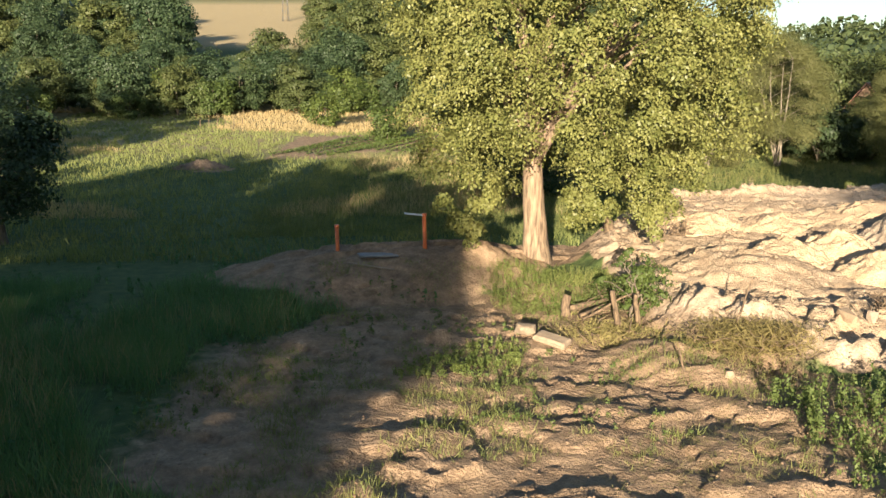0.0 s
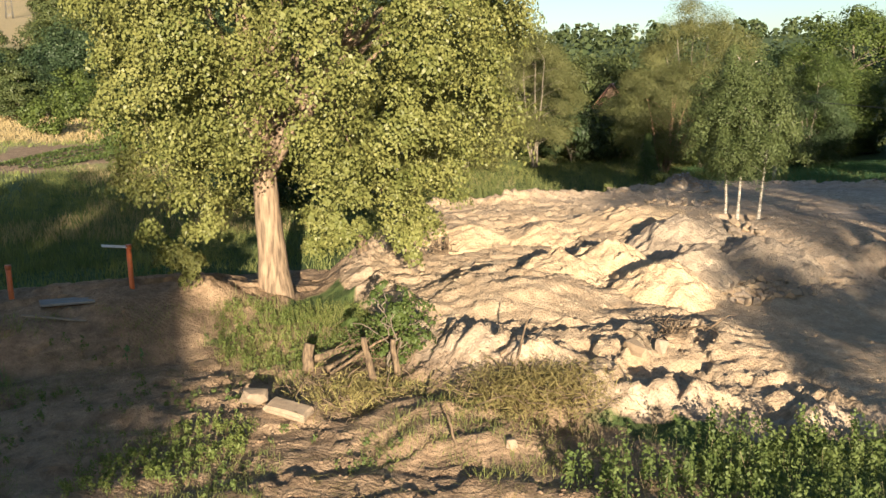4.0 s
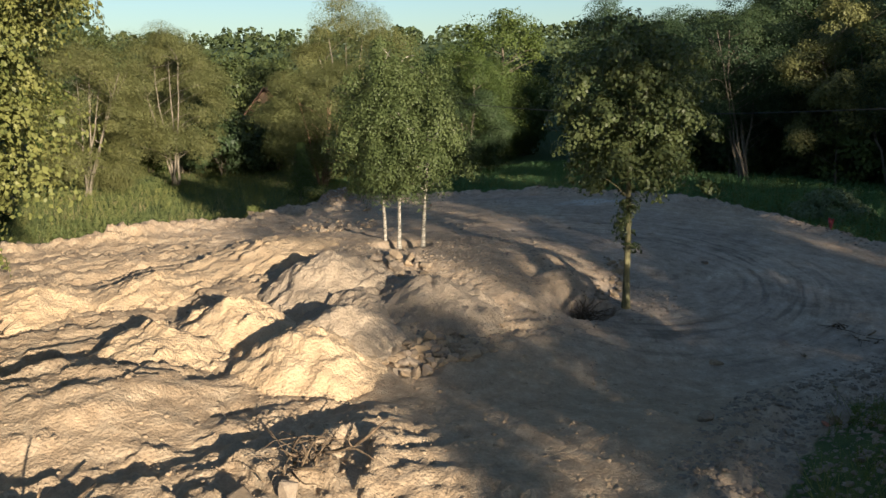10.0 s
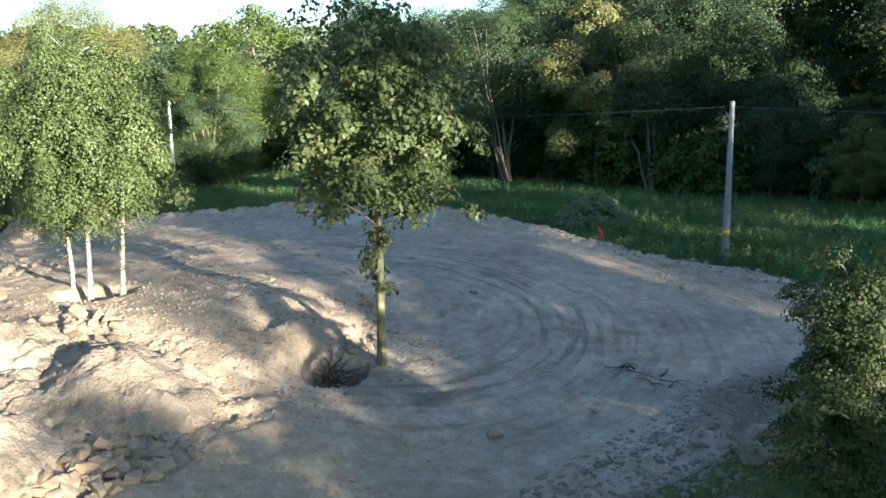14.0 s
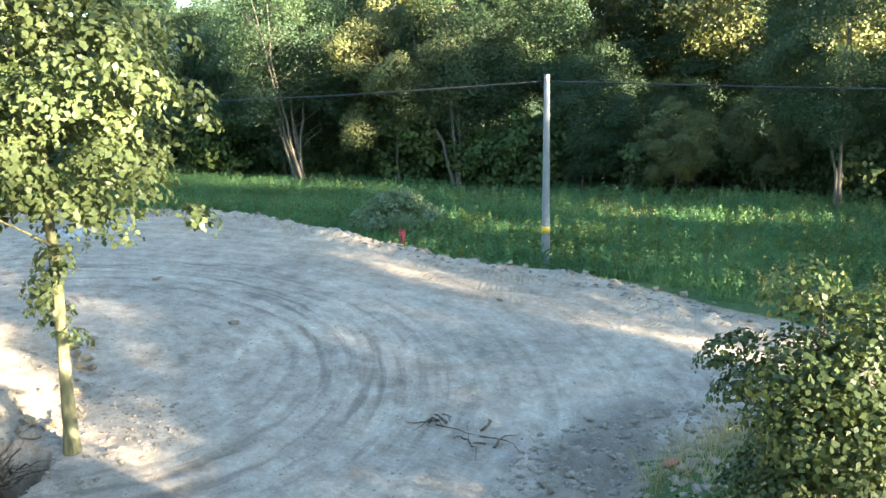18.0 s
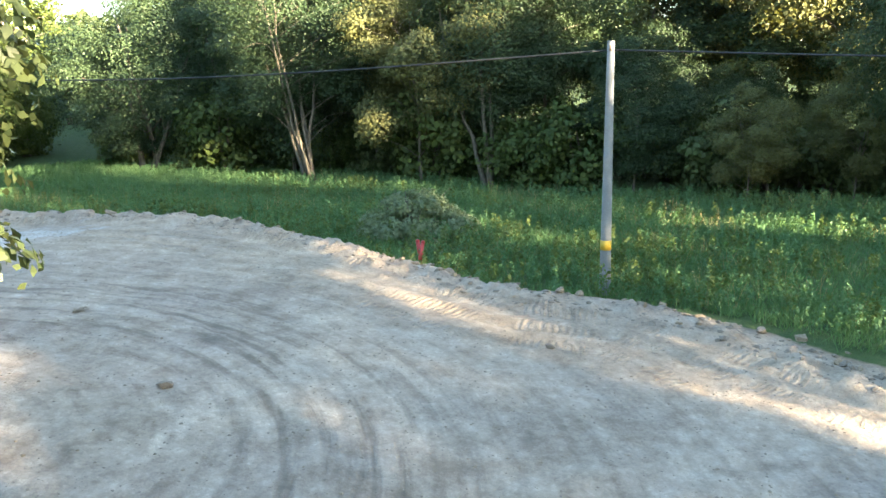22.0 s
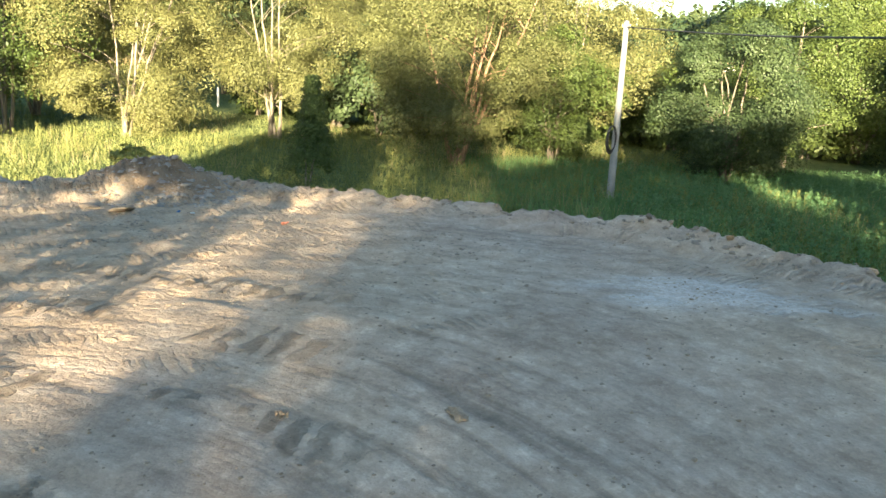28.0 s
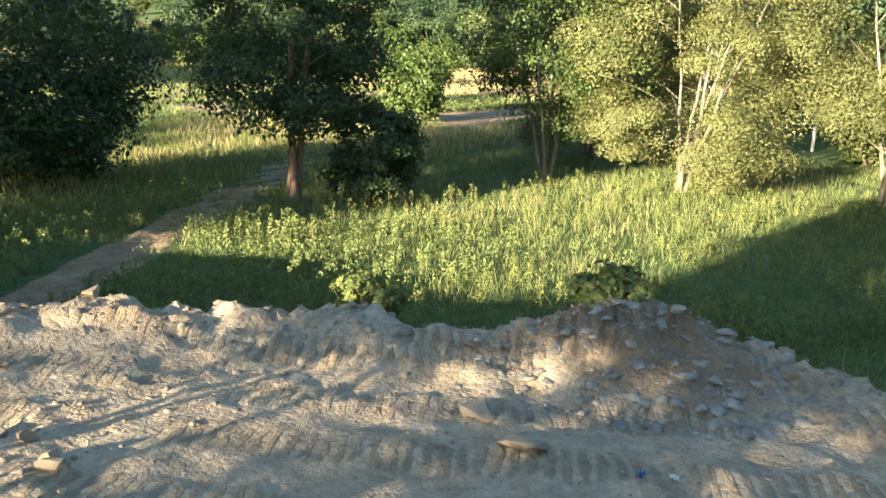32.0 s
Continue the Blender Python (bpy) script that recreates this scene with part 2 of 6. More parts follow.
# ---- mesh helpers ----
def mesh_from(name, verts, faces):
    """A mesh from an N x 3 array and an M x k array of corners."""
    me = bpy.data.meshes.new(name)
    k = faces.shape[1]
    me.vertices.add(len(verts))
    me.vertices.foreach_set("co", np.ascontiguousarray(verts, np.float32).ravel())
    me.loops.add(faces.size)
    me.loops.foreach_set("vertex_index", np.ascontiguousarray(faces, np.int32).ravel())
    me.polygons.add(len(faces))
    me.polygons.foreach_set("loop_start", np.arange(0, faces.size, k, dtype=np.int32))
    me.update(calc_edges=True)
    return me


def smooth(me):
    me.polygons.foreach_set("use_smooth", np.ones(len(me.polygons), bool))
    return me


def put(name, me, material, parent=None, label=""):
    """One mesh object, under a thing or part if one is given."""
    if material and not me.materials:
        me.materials.append(material)
    ob = new(name, me)
    if parent:
        ob.parent = parent
    if label:
        ob["label"] = label
    return ob


def part(name, bm, material, parent, label=""):
    me = bpy.data.meshes.new(name)
    bm.to_mesh(me)
    bm.free()
    return put(name, me, material, parent, label)


def thing(name, m, label, category, group="", kind=""):
    ob = new(name)
    ob.empty_display_size = 0.2
    ob.matrix_basis = m
    return tagged(ob, label, category, group, kind)


def tube(points, radii, segs=8, close=True, wob=0.0, seed=0):
    """Vertices and quads of a tapered tube along points."""
    r = np.random.default_rng(seed)
    pts = np.array(points, float)
    n = len(pts)
    tang = np.gradient(pts, axis=0)
    tang /= np.linalg.norm(tang, axis=1)[:, None] + 1e-9
    ref = np.array([0.31, 0.95, 0.0])
    if abs(tang[0] @ ref) > 0.9:
        ref = np.array([0.95, -0.2, 0.2])
    verts, faces = [], []
    ang = np.linspace(0, 2 * math.pi, segs, endpoint=False)
    for i in range(n):
        u = np.cross(tang[i], ref)
        u /= np.linalg.norm(u)
        v = np.cross(tang[i], u)
        rr = radii[i] * (1 + wob * (r.random(segs) - 0.5))
        verts.append(pts[i] + (np.cos(ang) * rr)[:, None] * u + (np.sin(ang) * rr)[:, None] * v)
    verts = np.concatenate(verts)
    for i in range(n - 1):
        for j in range(segs):
            a, b = i * segs + j, i * segs + (j + 1) % segs
            faces.append((a, b, b + segs, a + segs))
    if close:
        base = len(verts)
        verts = np.vstack([verts, pts[:1], pts[-1:]])
        for j in range(segs):
            k = (j + 1) % segs
            faces.append((base, k, j, base))
            t0 = (n - 1) * segs
            faces.append((base + 1, t0 + j, t0 + k, base + 1))
    return verts, faces


def tubes_mesh(name, items):
    """One mesh from several (points, radii, segs, wob)."""
    bm_v, bm_f, off = [], [], 0
    for k, (pts, rad, segs, wob) in enumerate(items):
        v, f = tube(pts, rad, segs, True, wob, 5 + k)
        bm_v.append(v)
        bm_f += [[i + off for i in q] for q in f]
        off += len(v)
    me = bpy.data.meshes.new(name)
    me.from_pydata(np.concatenate(bm_v).tolist(), [], [q if q[0] != q[3] else q[:3] for q in bm_f])
    return smooth(me)


def bent(a, b, n, sag, r, wander=0.0):
    """Points from a to b with an upward bow (sag) and a random wander."""
    a, b = np.array(a, float), np.array(b, float)
    t = np.linspace(0, 1, n)[:, None]
    p = a + (b - a) * t
    p[:, 2] += sag * np.sin(math.pi * t[:, 0])
    w = np.cumsum(r.normal(0, wander, (n, 3)), axis=0)
    return p + w * t * (1 - t) * 4


# ---- materials ----
def node_mat(name):
    m = bpy.data.materials.new(name)
    m.use_nodes = True
    nt = m.node_tree
    return m, nt, nt.nodes, nt.links, nt.nodes["Principled BSDF"]


def add(nt, kind, **inputs):
    n = nt.nodes.new(kind)
    for k, v in inputs.items():
        n.inputs[k.replace("_", " ")].default_value = v
    return n


def noise_of(nt, scale, detail=5.0, rough=0.55, coords="Object"):
    tc = nt.nodes.new("ShaderNodeTexCoord")
    n = nt.nodes.new("ShaderNodeTexNoise")
    n.inputs["Scale"].default_value = scale
    n.inputs["Detail"].default_value = detail
    n.inputs["Roughness"].default_value = rough
    nt.links.new(tc.outputs[coords], n.inputs["Vector"])
    return n


def ramp_of(nt, source, stops):
    r = nt.nodes.new("ShaderNodeValToRGB")
    e = r.color_ramp.elements
    for i, (p, c) in enumerate(stops):
        el = e[i] if i < 2 else e.new(p)
        el.position = p
        el.color = (*c, 1)
    nt.links.new(source, r.inputs[0])
    return r


def mix_of(nt, kind, fac, a, b):
    m = nt.nodes.new("ShaderNodeMix")
    m.data_type = 'RGBA'
    m.blend_type = kind
    for sock, val in ((m.inputs[0], fac), (m.inputs[6], a), (m.inputs[7], b)):
        if isinstance(val, bpy.types.NodeSocket):
            nt.links.new(val, sock)
        elif isinstance(val, (int, float)):
            sock.default_value = val
        else:
            sock.default_value = (*val, 1)
    return m.outputs[2]


def math_of(nt, op, a, b=0.0, c=0.0, clamp=False):
    m = nt.nodes.new("ShaderNodeMath")
    m.operation = op
    m.use_clamp = clamp
    for i, val in enumerate((a, b, c)):
        if isinstance(val, bpy.types.NodeSocket):
            nt.links.new(val, m.inputs[i])
        else:
            m.inputs[i].default_value = val
    return m.outputs[0]


def simple_mat(name, c1, c2, scale, rough=0.8, bump=0.3, metal=0.0, fine=60.0, dist=0.02, coords="Object"):
    """Two-scale mottled surface."""
    m, nt, n, l, b = node_mat(name)
    big, small = noise_of(nt, scale, 6, 0.6, coords), noise_of(nt, fine, 4, 0.6, coords)
    info = n.new("ShaderNodeObjectInfo")
    col = ramp_of(nt, big.outputs[0], [(0.3, c1), (0.7, c2)])
    grain = ramp_of(nt, small.outputs[0], [(0.3, (0.72, 0.72, 0.72)), (0.7, (1.15, 1.15, 1.15))])
    geo = n.new("ShaderNodeNewGeometry")
    each = math_of(nt, 'FRACT', math_of(nt, 'ADD', info.outputs["Random"], geo.outputs["Random Per Island"]))
    tint = ramp_of(nt, each, [(0.0, (0.74, 0.74, 0.74)), (1.0, (1.14, 1.13, 1.1))])
    c = mix_of(nt, 'MULTIPLY', 0.8, col.outputs[0], grain.outputs[0])
    c = mix_of(nt, 'MULTIPLY', 0.7, c, tint.outputs[0])
    l.new(c, b.inputs["Base Color"])
    b.inputs["Roughness"].default_value = rough
    b.inputs["Metallic"].default_value = metal
    bp = add(nt, "ShaderNodeBump", Strength=bump, Distance=dist)
    h = math_of(nt, 'ADD', big.outputs[0], math_of(nt, 'MULTIPLY', small.outputs[0], 0.5))
    l.new(h, bp.inputs["Height"])
    l.new(bp.outputs[0], b.inputs["Normal"])
    return m


def heap_mat(name, c1, c2):
    m = simple_mat(name, c1, c2, 1.4, 0.95, 1.0, 0, 26.0, 0.07)
    nt = m.node_tree
    tc = nt.nodes.new("ShaderNodeTexCoord")
    bump = [q for q in nt.nodes if q.bl_idname == "ShaderNodeBump"][0]
    hgt = bump.inputs["Height"].links[0].from_socket
    for scale, amp in ((9.0, 0.6), (23.0, 0.3)):
        cell = nt.nodes.new("ShaderNodeTexVoronoi")
        cell.inputs["Scale"].default_value = scale
        nt.links.new(tc.outputs["Object"], cell.inputs["Vector"])
        hgt = math_of(nt, 'SUBTRACT', hgt, math_of(nt, 'MULTIPLY', cell.outputs["Distance"], amp))
    nt.links.new(hgt, bump.inputs["Height"])
    return m


def leaf_mat(name, dark, light, trans=0.35, rough=0.5, spread=1.0):
    """Leaves that vary one by one and in larger patches, and let some light through."""
    m, nt, n, l, b = node_mat(name)
    geo = n.new("ShaderNodeNewGeometry")
    info = n.new("ShaderNodeObjectInfo")
    big = noise_of(nt, 0.6, 3, 0.5)
    f = math_of(nt, 'ADD', math_of(nt, 'MULTIPLY', geo.outputs["Random Per Island"], 0.22 * spread),
                math_of(nt, 'MULTIPLY', big.outputs[0], 0.82))
    col = ramp_of(nt, f, [(0.2, dark), (0.82, light)])
    tint = ramp_of(nt, info.outputs["Random"], [(0.0, (0.78, 0.82, 0.8)), (0.5, (1.0, 1.0, 1.0)), (1.0, (1.18, 1.1, 0.95))])
    c = mix_of(nt, 'MULTIPLY', 0.8, col.outputs[0], tint.outputs[0])
    l.new(c, b.inputs["Base Color"])
    b.inputs["Roughness"].default_value = rough
    b.inputs["Specular IOR Level"].default_value = 0.2
    tr = n.new("ShaderNodeBsdfTranslucent")
    l.new(mix_of(nt, 'MULTIPLY', 1.0, c, (1.25, 1.2, 0.55)), tr.inputs["Color"])
    mx = n.new("ShaderNodeMixShader")
    mx.inputs[0].default_value = trans
    l.new(b.outputs[0], mx.inputs[1])
    l.new(tr.outputs[0], mx.inputs[2])
    l.new(mx.outputs[0], n["Material Output"].inputs["Surface"])
    return m


def bark_mat(name, c1, c2, stretch=0.18, scale=9.0):
    m, nt, n, l, b = node_mat(name)
    tc = n.new("ShaderNodeTexCoord")
    mp = n.new("ShaderNodeMapping")
    mp.inputs["Scale"].default_value = (1, 1, stretch)
    l.new(tc.outputs["Object"], mp.inputs[0])
    t = n.new("ShaderNodeTexNoise")
    t.inputs["Scale"].default_value = scale
    t.inputs["Detail"].default_value = 7
    l.new(mp.outputs[0], t.inputs["Vector"])
    big = noise_of(nt, 1.3, 3)
    col = ramp_of(nt, t.outputs[0], [(0.35, c1), (0.65, c2)])
    c = mix_of(nt, 'MULTIPLY', 0.6, col.outputs[0], ramp_of(nt, big.outputs[0], [(0.3, (0.6, 0.62, 0.6)), (0.7, (1.1, 1.08, 1.05))]).outputs[0])
    l.new(c, b.inputs["Base Color"])
    b.inputs["Roughness"].default_value = 0.9
    bp = add(nt, "ShaderNodeBump", Strength=0.8, Distance=0.04)
    l.new(t.outputs[0], bp.inputs["Height"])
    l.new(bp.outputs[0], b.inputs["Normal"])
    return m


def ground_material():
    m, nt, n, l, b = node_mat("ground_soil_and_turf")

    def attr(name):
        a = n.new("ShaderNodeAttribute")
        a.attribute_name = name
        return a.outputs["Fac"]
    bare, sandy, rim, along = attr("bare"), attr("sandy"), attr("rim"), attr("along")
    big, mid, fine = noise_of(nt, 0.22, 5, 0.6), noise_of(nt, 1.7, 6, 0.62), noise_of(nt, 9.0, 6, 0.7)
    peb = n.new("ShaderNodeTexVoronoi")
    peb.inputs["Scale"].default_value = 7.0
    tc = n.new("ShaderNodeTexCoord")
    l.new(tc.outputs["Object"], peb.inputs["Vector"])
    sand = ramp_of(nt, mid.outputs[0], [(0.3, (0.325, 0.237, 0.149)), (0.5, (0.41, 0.308, 0.2)), (0.72, (0.50, 0.395, 0.27))]).outputs[0]
    gravel = ramp_of(nt, mid.outputs[0], [(0.28, (0.32, 0.25, 0.185)), (0.5, (0.45, 0.36, 0.275)), (0.74, (0.55, 0.455, 0.36))]).outputs[0]
    gravel = mix_of(nt, 'MULTIPLY', 0.75, gravel, ramp_of(nt, big.outputs[0], [(0.32, (0.7, 0.7, 0.72)), (0.6, (1.03, 1.03, 1.0)), (0.8, (1.2, 1.12, 1.0))]).outputs[0])
    brown = ramp_of(nt, mid.outputs[0], [(0.3, (0.18, 0.122, 0.075)), (0.7, (0.375, 0.27, 0.17))]).outputs[0]
    turf = ramp_of(nt, mid.outputs[0], [(0.3, (0.04, 0.07, 0.022)), (0.6, (0.085, 0.115, 0.036)), (0.85, (0.17, 0.16, 0.07))]).outputs[0]
    soil = mix_of(nt, 'MIX', sandy, gravel, sand)
    # curved wheel ruts in the bend of the lane
    sep = n.new("ShaderNodeSeparateXYZ")
    l.new(tc.outputs["Object"], sep.inputs[0])
    dx = math_of(nt, 'SUBTRACT', sep.outputs[0], 37.2)
    dy = math_of(nt, 'SUBTRACT', sep.outputs[1], 43.8)
    rad = math_of(nt, 'SQRT', math_of(nt, 'ADD', math_of(nt, 'MULTIPLY', dx, dx), math_of(nt, 'MULTIPLY', dy, dy)))
    swing = n.new("ShaderNodeCombineXYZ")
    l.new(math_of(nt, 'MULTIPLY', rad, 2.6), swing.inputs[0])
    l.new(math_of(nt, 'MULTIPLY', math_of(nt, 'ARCTAN2', dy, dx), 2.2), swing.inputs[1])
    streak = n.new("ShaderNodeTexNoise")
    streak.inputs["Scale"].default_value = 1.0
    streak.inputs["Detail"].default_value = 3.0
    l.new(swing.outputs[0], streak.inputs["Vector"])
    rutmask = math_of(nt, 'SUBTRACT', 1.35, math_of(nt, 'MULTIPLY', math_of(nt, 'ABSOLUTE', math_of(nt, 'SUBTRACT', rad, 8.6)), 0.34), clamp=True)
    rutmask = math_of(nt, 'MULTIPLY', rutmask, math_of(nt, 'SUBTRACT', 1.0, sandy))
    rutline = math_of(nt, 'MULTIPLY', math_of(nt, 'MULTIPLY_ADD', streak.outputs[0], 6.5, -3.25, clamp=True), rutmask)
    soil = mix_of(nt, 'MULTIPLY', math_of(nt, 'MULTIPLY', rutline, 0.85), soil, (0.55, 0.55, 0.55))
    # drawn-out scrapes round the bend and damp, darker patches
    wide = n.new("ShaderNodeCombineXYZ")
    l.new(math_of(nt, 'MULTIPLY', rad, 2.8), wide.inputs[0])
    l.new(math_of(nt, 'MULTIPLY', math_of(nt, 'ARCTAN2', dy, dx), 3.0), wide.inputs[1])
    scrape = n.new("ShaderNodeTexNoise")
    scrape.inputs["Scale"].default_value = 1.0
    scrape.inputs["Detail"].default_value = 6.0
    l.new(wide.outputs[0], scrape.inputs["Vector"])
    drawn = mix_of(nt, 'MULTIPLY', 0.5, soil, ramp_of(nt, scrape.outputs[0], [(0.36, (0.66, 0.655, 0.65)), (0.5, (1.0, 1.0, 1.0)), (0.66, (1.12, 1.12, 1.12))]).outputs[0])
    damp = noise_of(nt, 0.33, 6, 0.65)
    drawn = mix_of(nt, 'MULTIPLY', 0.8, drawn, ramp_of(nt, damp.outputs[0], [(0.36, (0.76, 0.75, 0.73)), (0.48, (1.0, 1.0, 1.0))]).outputs[0])
    soil = mix_of(nt, 'MIX', sandy, drawn, soil)
    yard = attr("yard")
    soil = mix_of(nt, 'MIX', yard, brown, soil)
    stones = ramp_of(nt, peb.outputs["Color"], [(0.0, (0.7, 0.7, 0.7)), (0.8, (1.0, 1.0, 1.0)), (1.0, (1.35, 1.35, 1.35))]).outputs[0]
    soil = mix_of(nt, 'MULTIPLY', 0.35, soil, stones)
    soil = mix_of(nt, 'MULTIPLY', 0.45, soil, ramp_of(nt, fine.outputs[0], [(0.3, (0.72, 0.72, 0.72)), (0.7, (1.18, 1.18, 1.18))]).outputs[0])
    pale = attr("pale")
    soil = mix_of(nt, 'MIX', math_of(nt, 'MULTIPLY', pale, math_of(nt, 'MULTIPLY_ADD', fine.outputs[0], 2.2, -0.5), clamp=True), soil, (0.62, 0.6, 0.56))
    # dark soil of hole and near edge, plus painted shade on the spoil lump
    humus_shade = math_of(nt, 'MULTIPLY', attr("humus_shade"), math_of(nt, 'MULTIPLY_ADD', mid.outputs[0], 1.6, 0.1), clamp=True)
    soil = mix_of(nt, 'MIX', humus_shade, soil, (0.075, 0.055, 0.04))
    edge = math_of(nt, 'MULTIPLY_ADD', math_of(nt, 'SUBTRACT', math_of(nt, 'ADD', bare, math_of(nt, 'MULTIPLY', mid.outputs[0], 0.5)), 0.75), 4.0, 0.5, clamp=True)
    straw = attr("straw")
    grown = mix_of(nt, 'MIX', straw, turf, ramp_of(nt, mid.outputs[0], [(0.3, (0.22, 0.18, 0.09)), (0.7, (0.42, 0.335, 0.19))]).outputs[0])
    b.inputs["Roughness"].default_value = 0.95
    b.inputs["Specular IOR Level"].default_value = 0.2
    # relief: grains and clods, crawler bars along the rim, the wheel ruts
    bars = math_of(nt, 'SINE', math_of(nt, 'MULTIPLY', math_of(nt, 'ADD', along, math_of(nt, 'MULTIPLY', mid.outputs[0], 0.34)), 31.0))
    calm = math_of(nt, 'MULTIPLY_ADD', sandy, 0.55, 0.45)
    calm = math_of(nt, 'SUBTRACT', 1.0, math_of(nt, 'MULTIPLY', yard, math_of(nt, 'SUBTRACT', 1.0, calm)))
    hgt = math_of(nt, 'ADD', math_of(nt, 'MULTIPLY', fine.outputs[0], 0.035), math_of(nt, 'MULTIPLY', mid.outputs[0], 0.06))
    hgt = math_of(nt, 'MULTIPLY', hgt, calm)
    cleat = math_of(nt, 'MULTIPLY', math_of(nt, 'MULTIPLY_ADD', bars, 1.1, 0.4, clamp=True), math_of(nt, 'MULTIPLY_ADD', fine.outputs[0], 2.4, -0.5, clamp=True))
    hgt = math_of(nt, 'ADD', hgt, math_of(nt, 'MULTIPLY', math_of(nt, 'MULTIPLY', cleat, rim), 0.045))
    hgt = math_of(nt, 'SUBTRACT', hgt, math_of(nt, 'MULTIPLY', rutline, 0.03))
    hgt = math_of(nt, 'ADD', hgt, math_of(nt, 'MULTIPLY', math_of(nt, 'MULTIPLY', scrape.outputs[0], math_of(nt, 'SUBTRACT', 1.0, sandy)), 0.02))
    for scale, amp in ((11.0, 0.028), (31.0, 0.014)):
        cell = n.new("ShaderNodeTexVoronoi")
        cell.inputs["Scale"].default_value = scale
        l.new(tc.outputs["Object"], cell.inputs["Vector"])
        hgt = math_of(nt, 'SUBTRACT', hgt, math_of(nt, 'MULTIPLY', math_of(nt, 'MULTIPLY', cell.outputs["Distance"], amp), calm))
        shade = ramp_of(nt, cell.outputs["Color"], [(0.0, (0.78, 0.78, 0.78)), (0.7, (1.0, 1.0, 1.0)), (1.0, (1.3, 1.3, 1.3))]).outputs[0]
        soil = mix_of(nt, 'MULTIPLY', 0.4, soil, shade)
    l.new(mix_of(nt, 'MIX', edge, grown, soil), b.inputs["Base Color"])
    bp = add(nt, "ShaderNodeBump", Strength=1.0, Distance=1.0)
    l.new(hgt, bp.inputs["Height"])
    l.new(bp.outputs[0], b.inputs["Normal"])
    return m


GROUND = ground_material()
SANDHEAP = heap_mat("tipped_sand", (0.42, 0.302, 0.18), (0.525, 0.397, 0.255))
BROWN = heap_mat("brown_soil", (0.12, 0.085, 0.055), (0.24, 0.175, 0.115))
SPOIL = heap_mat("grey_brown_spoil", (0.30, 0.235, 0.165), (0.45, 0.36, 0.26))
STONE = simple_mat("grey_stone", (0.2, 0.18, 0.155), (0.36, 0.325, 0.28), 3.0, 0.9, 0.4, 0, 30.0, 0.03)
PALE = simple_mat("pale_stone", (0.22, 0.165, 0.11), (0.35, 0.275, 0.19), 3.0, 0.9, 0.4, 0, 30.0, 0.03)
CLOD = simple_mat("clay_clod", (0.29, 0.21, 0.13), (0.42, 0.32, 0.21), 3.0, 0.95, 0.6, 0, 22.0, 0.05)
RUBBLE = simple_mat("tan_rubble", (0.20, 0.155, 0.112), (0.32, 0.26, 0.195), 3.0, 0.92, 0.5, 0, 25.0, 0.04)
DARKCLOD = simple_mat("brown_soil_clod", (0.16, 0.105, 0.065), (0.29, 0.205, 0.13), 3.0, 0.95, 0.5, 0, 25.0, 0.04)
BRICK = simple_mat("broken_brick", (0.34, 0.12, 0.07), (0.48, 0.21, 0.13), 5.0, 0.9, 0.4, 0, 40.0, 0.02)
CONCRETE = simple_mat("weathered_concrete", (0.19, 0.19, 0.185), (0.28, 0.28, 0.275), 1.5, 0.85, 0.25, 0, 40.0, 0.015)
ORANGE = simple_mat("orange_plastic_pipe", (0.50, 0.125, 0.035), (0.58, 0.16, 0.05), 2.0, 0.45, 0.05)
REDPLASTIC = simple_mat("red_plastic", (0.5, 0.04, 0.03), (0.6, 0.07, 0.05), 2.0, 0.45, 0.05)
WHITEBOARD = simple_mat("pale_board", (0.6, 0.6, 0.58), (0.74, 0.74, 0.72), 2.0, 0.6, 0.1)
YELLOW = simple_mat("yellow_paint", (0.55, 0.36, 0.03), (0.66, 0.45, 0.05), 6.0, 0.6, 0.1)
STEEL = simple_mat("dull_steel", (0.2, 0.2, 0.2), (0.34, 0.34, 0.34), 8.0, 0.5, 0.1, 0.8)
BLACK = simple_mat("black_rubber", (0.015, 0.015, 0.016), (0.03, 0.03, 0.03), 8.0, 0.6, 0.2)
CERAMIC = simple_mat("glazed_insulator", (0.3, 0.2, 0.13), (0.36, 0.24, 0.16), 4.0, 0.25, 0.0)
DEADWOOD = bark_mat("dead_wood", (0.07, 0.047, 0.03), (0.21, 0.15, 0.09), 0.3, 12)
ROOF = simple_mat("clay_roof", (0.22, 0.11, 0.075), (0.36, 0.2, 0.14), 1.2, 0.85, 0.4)
PLASTER = simple_mat("pale_plaster", (0.62, 0.6, 0.55), (0.74, 0.72, 0.68), 0.8, 0.9, 0.1)
GLASS = simple_mat("dark_window_glass", (0.03, 0.035, 0.04), (0.05, 0.055, 0.06), 1.0, 0.12, 0.0)
PAINTWOOD = simple_mat("brown_painted_wood", (0.12, 0.07, 0.04), (0.2, 0.12, 0.07), 3.0, 0.7, 0.2)
BLUE = simple_mat("blue_plastic", (0.03, 0.12, 0.3), (0.05, 0.18, 0.4), 3.0, 0.5, 0.05)

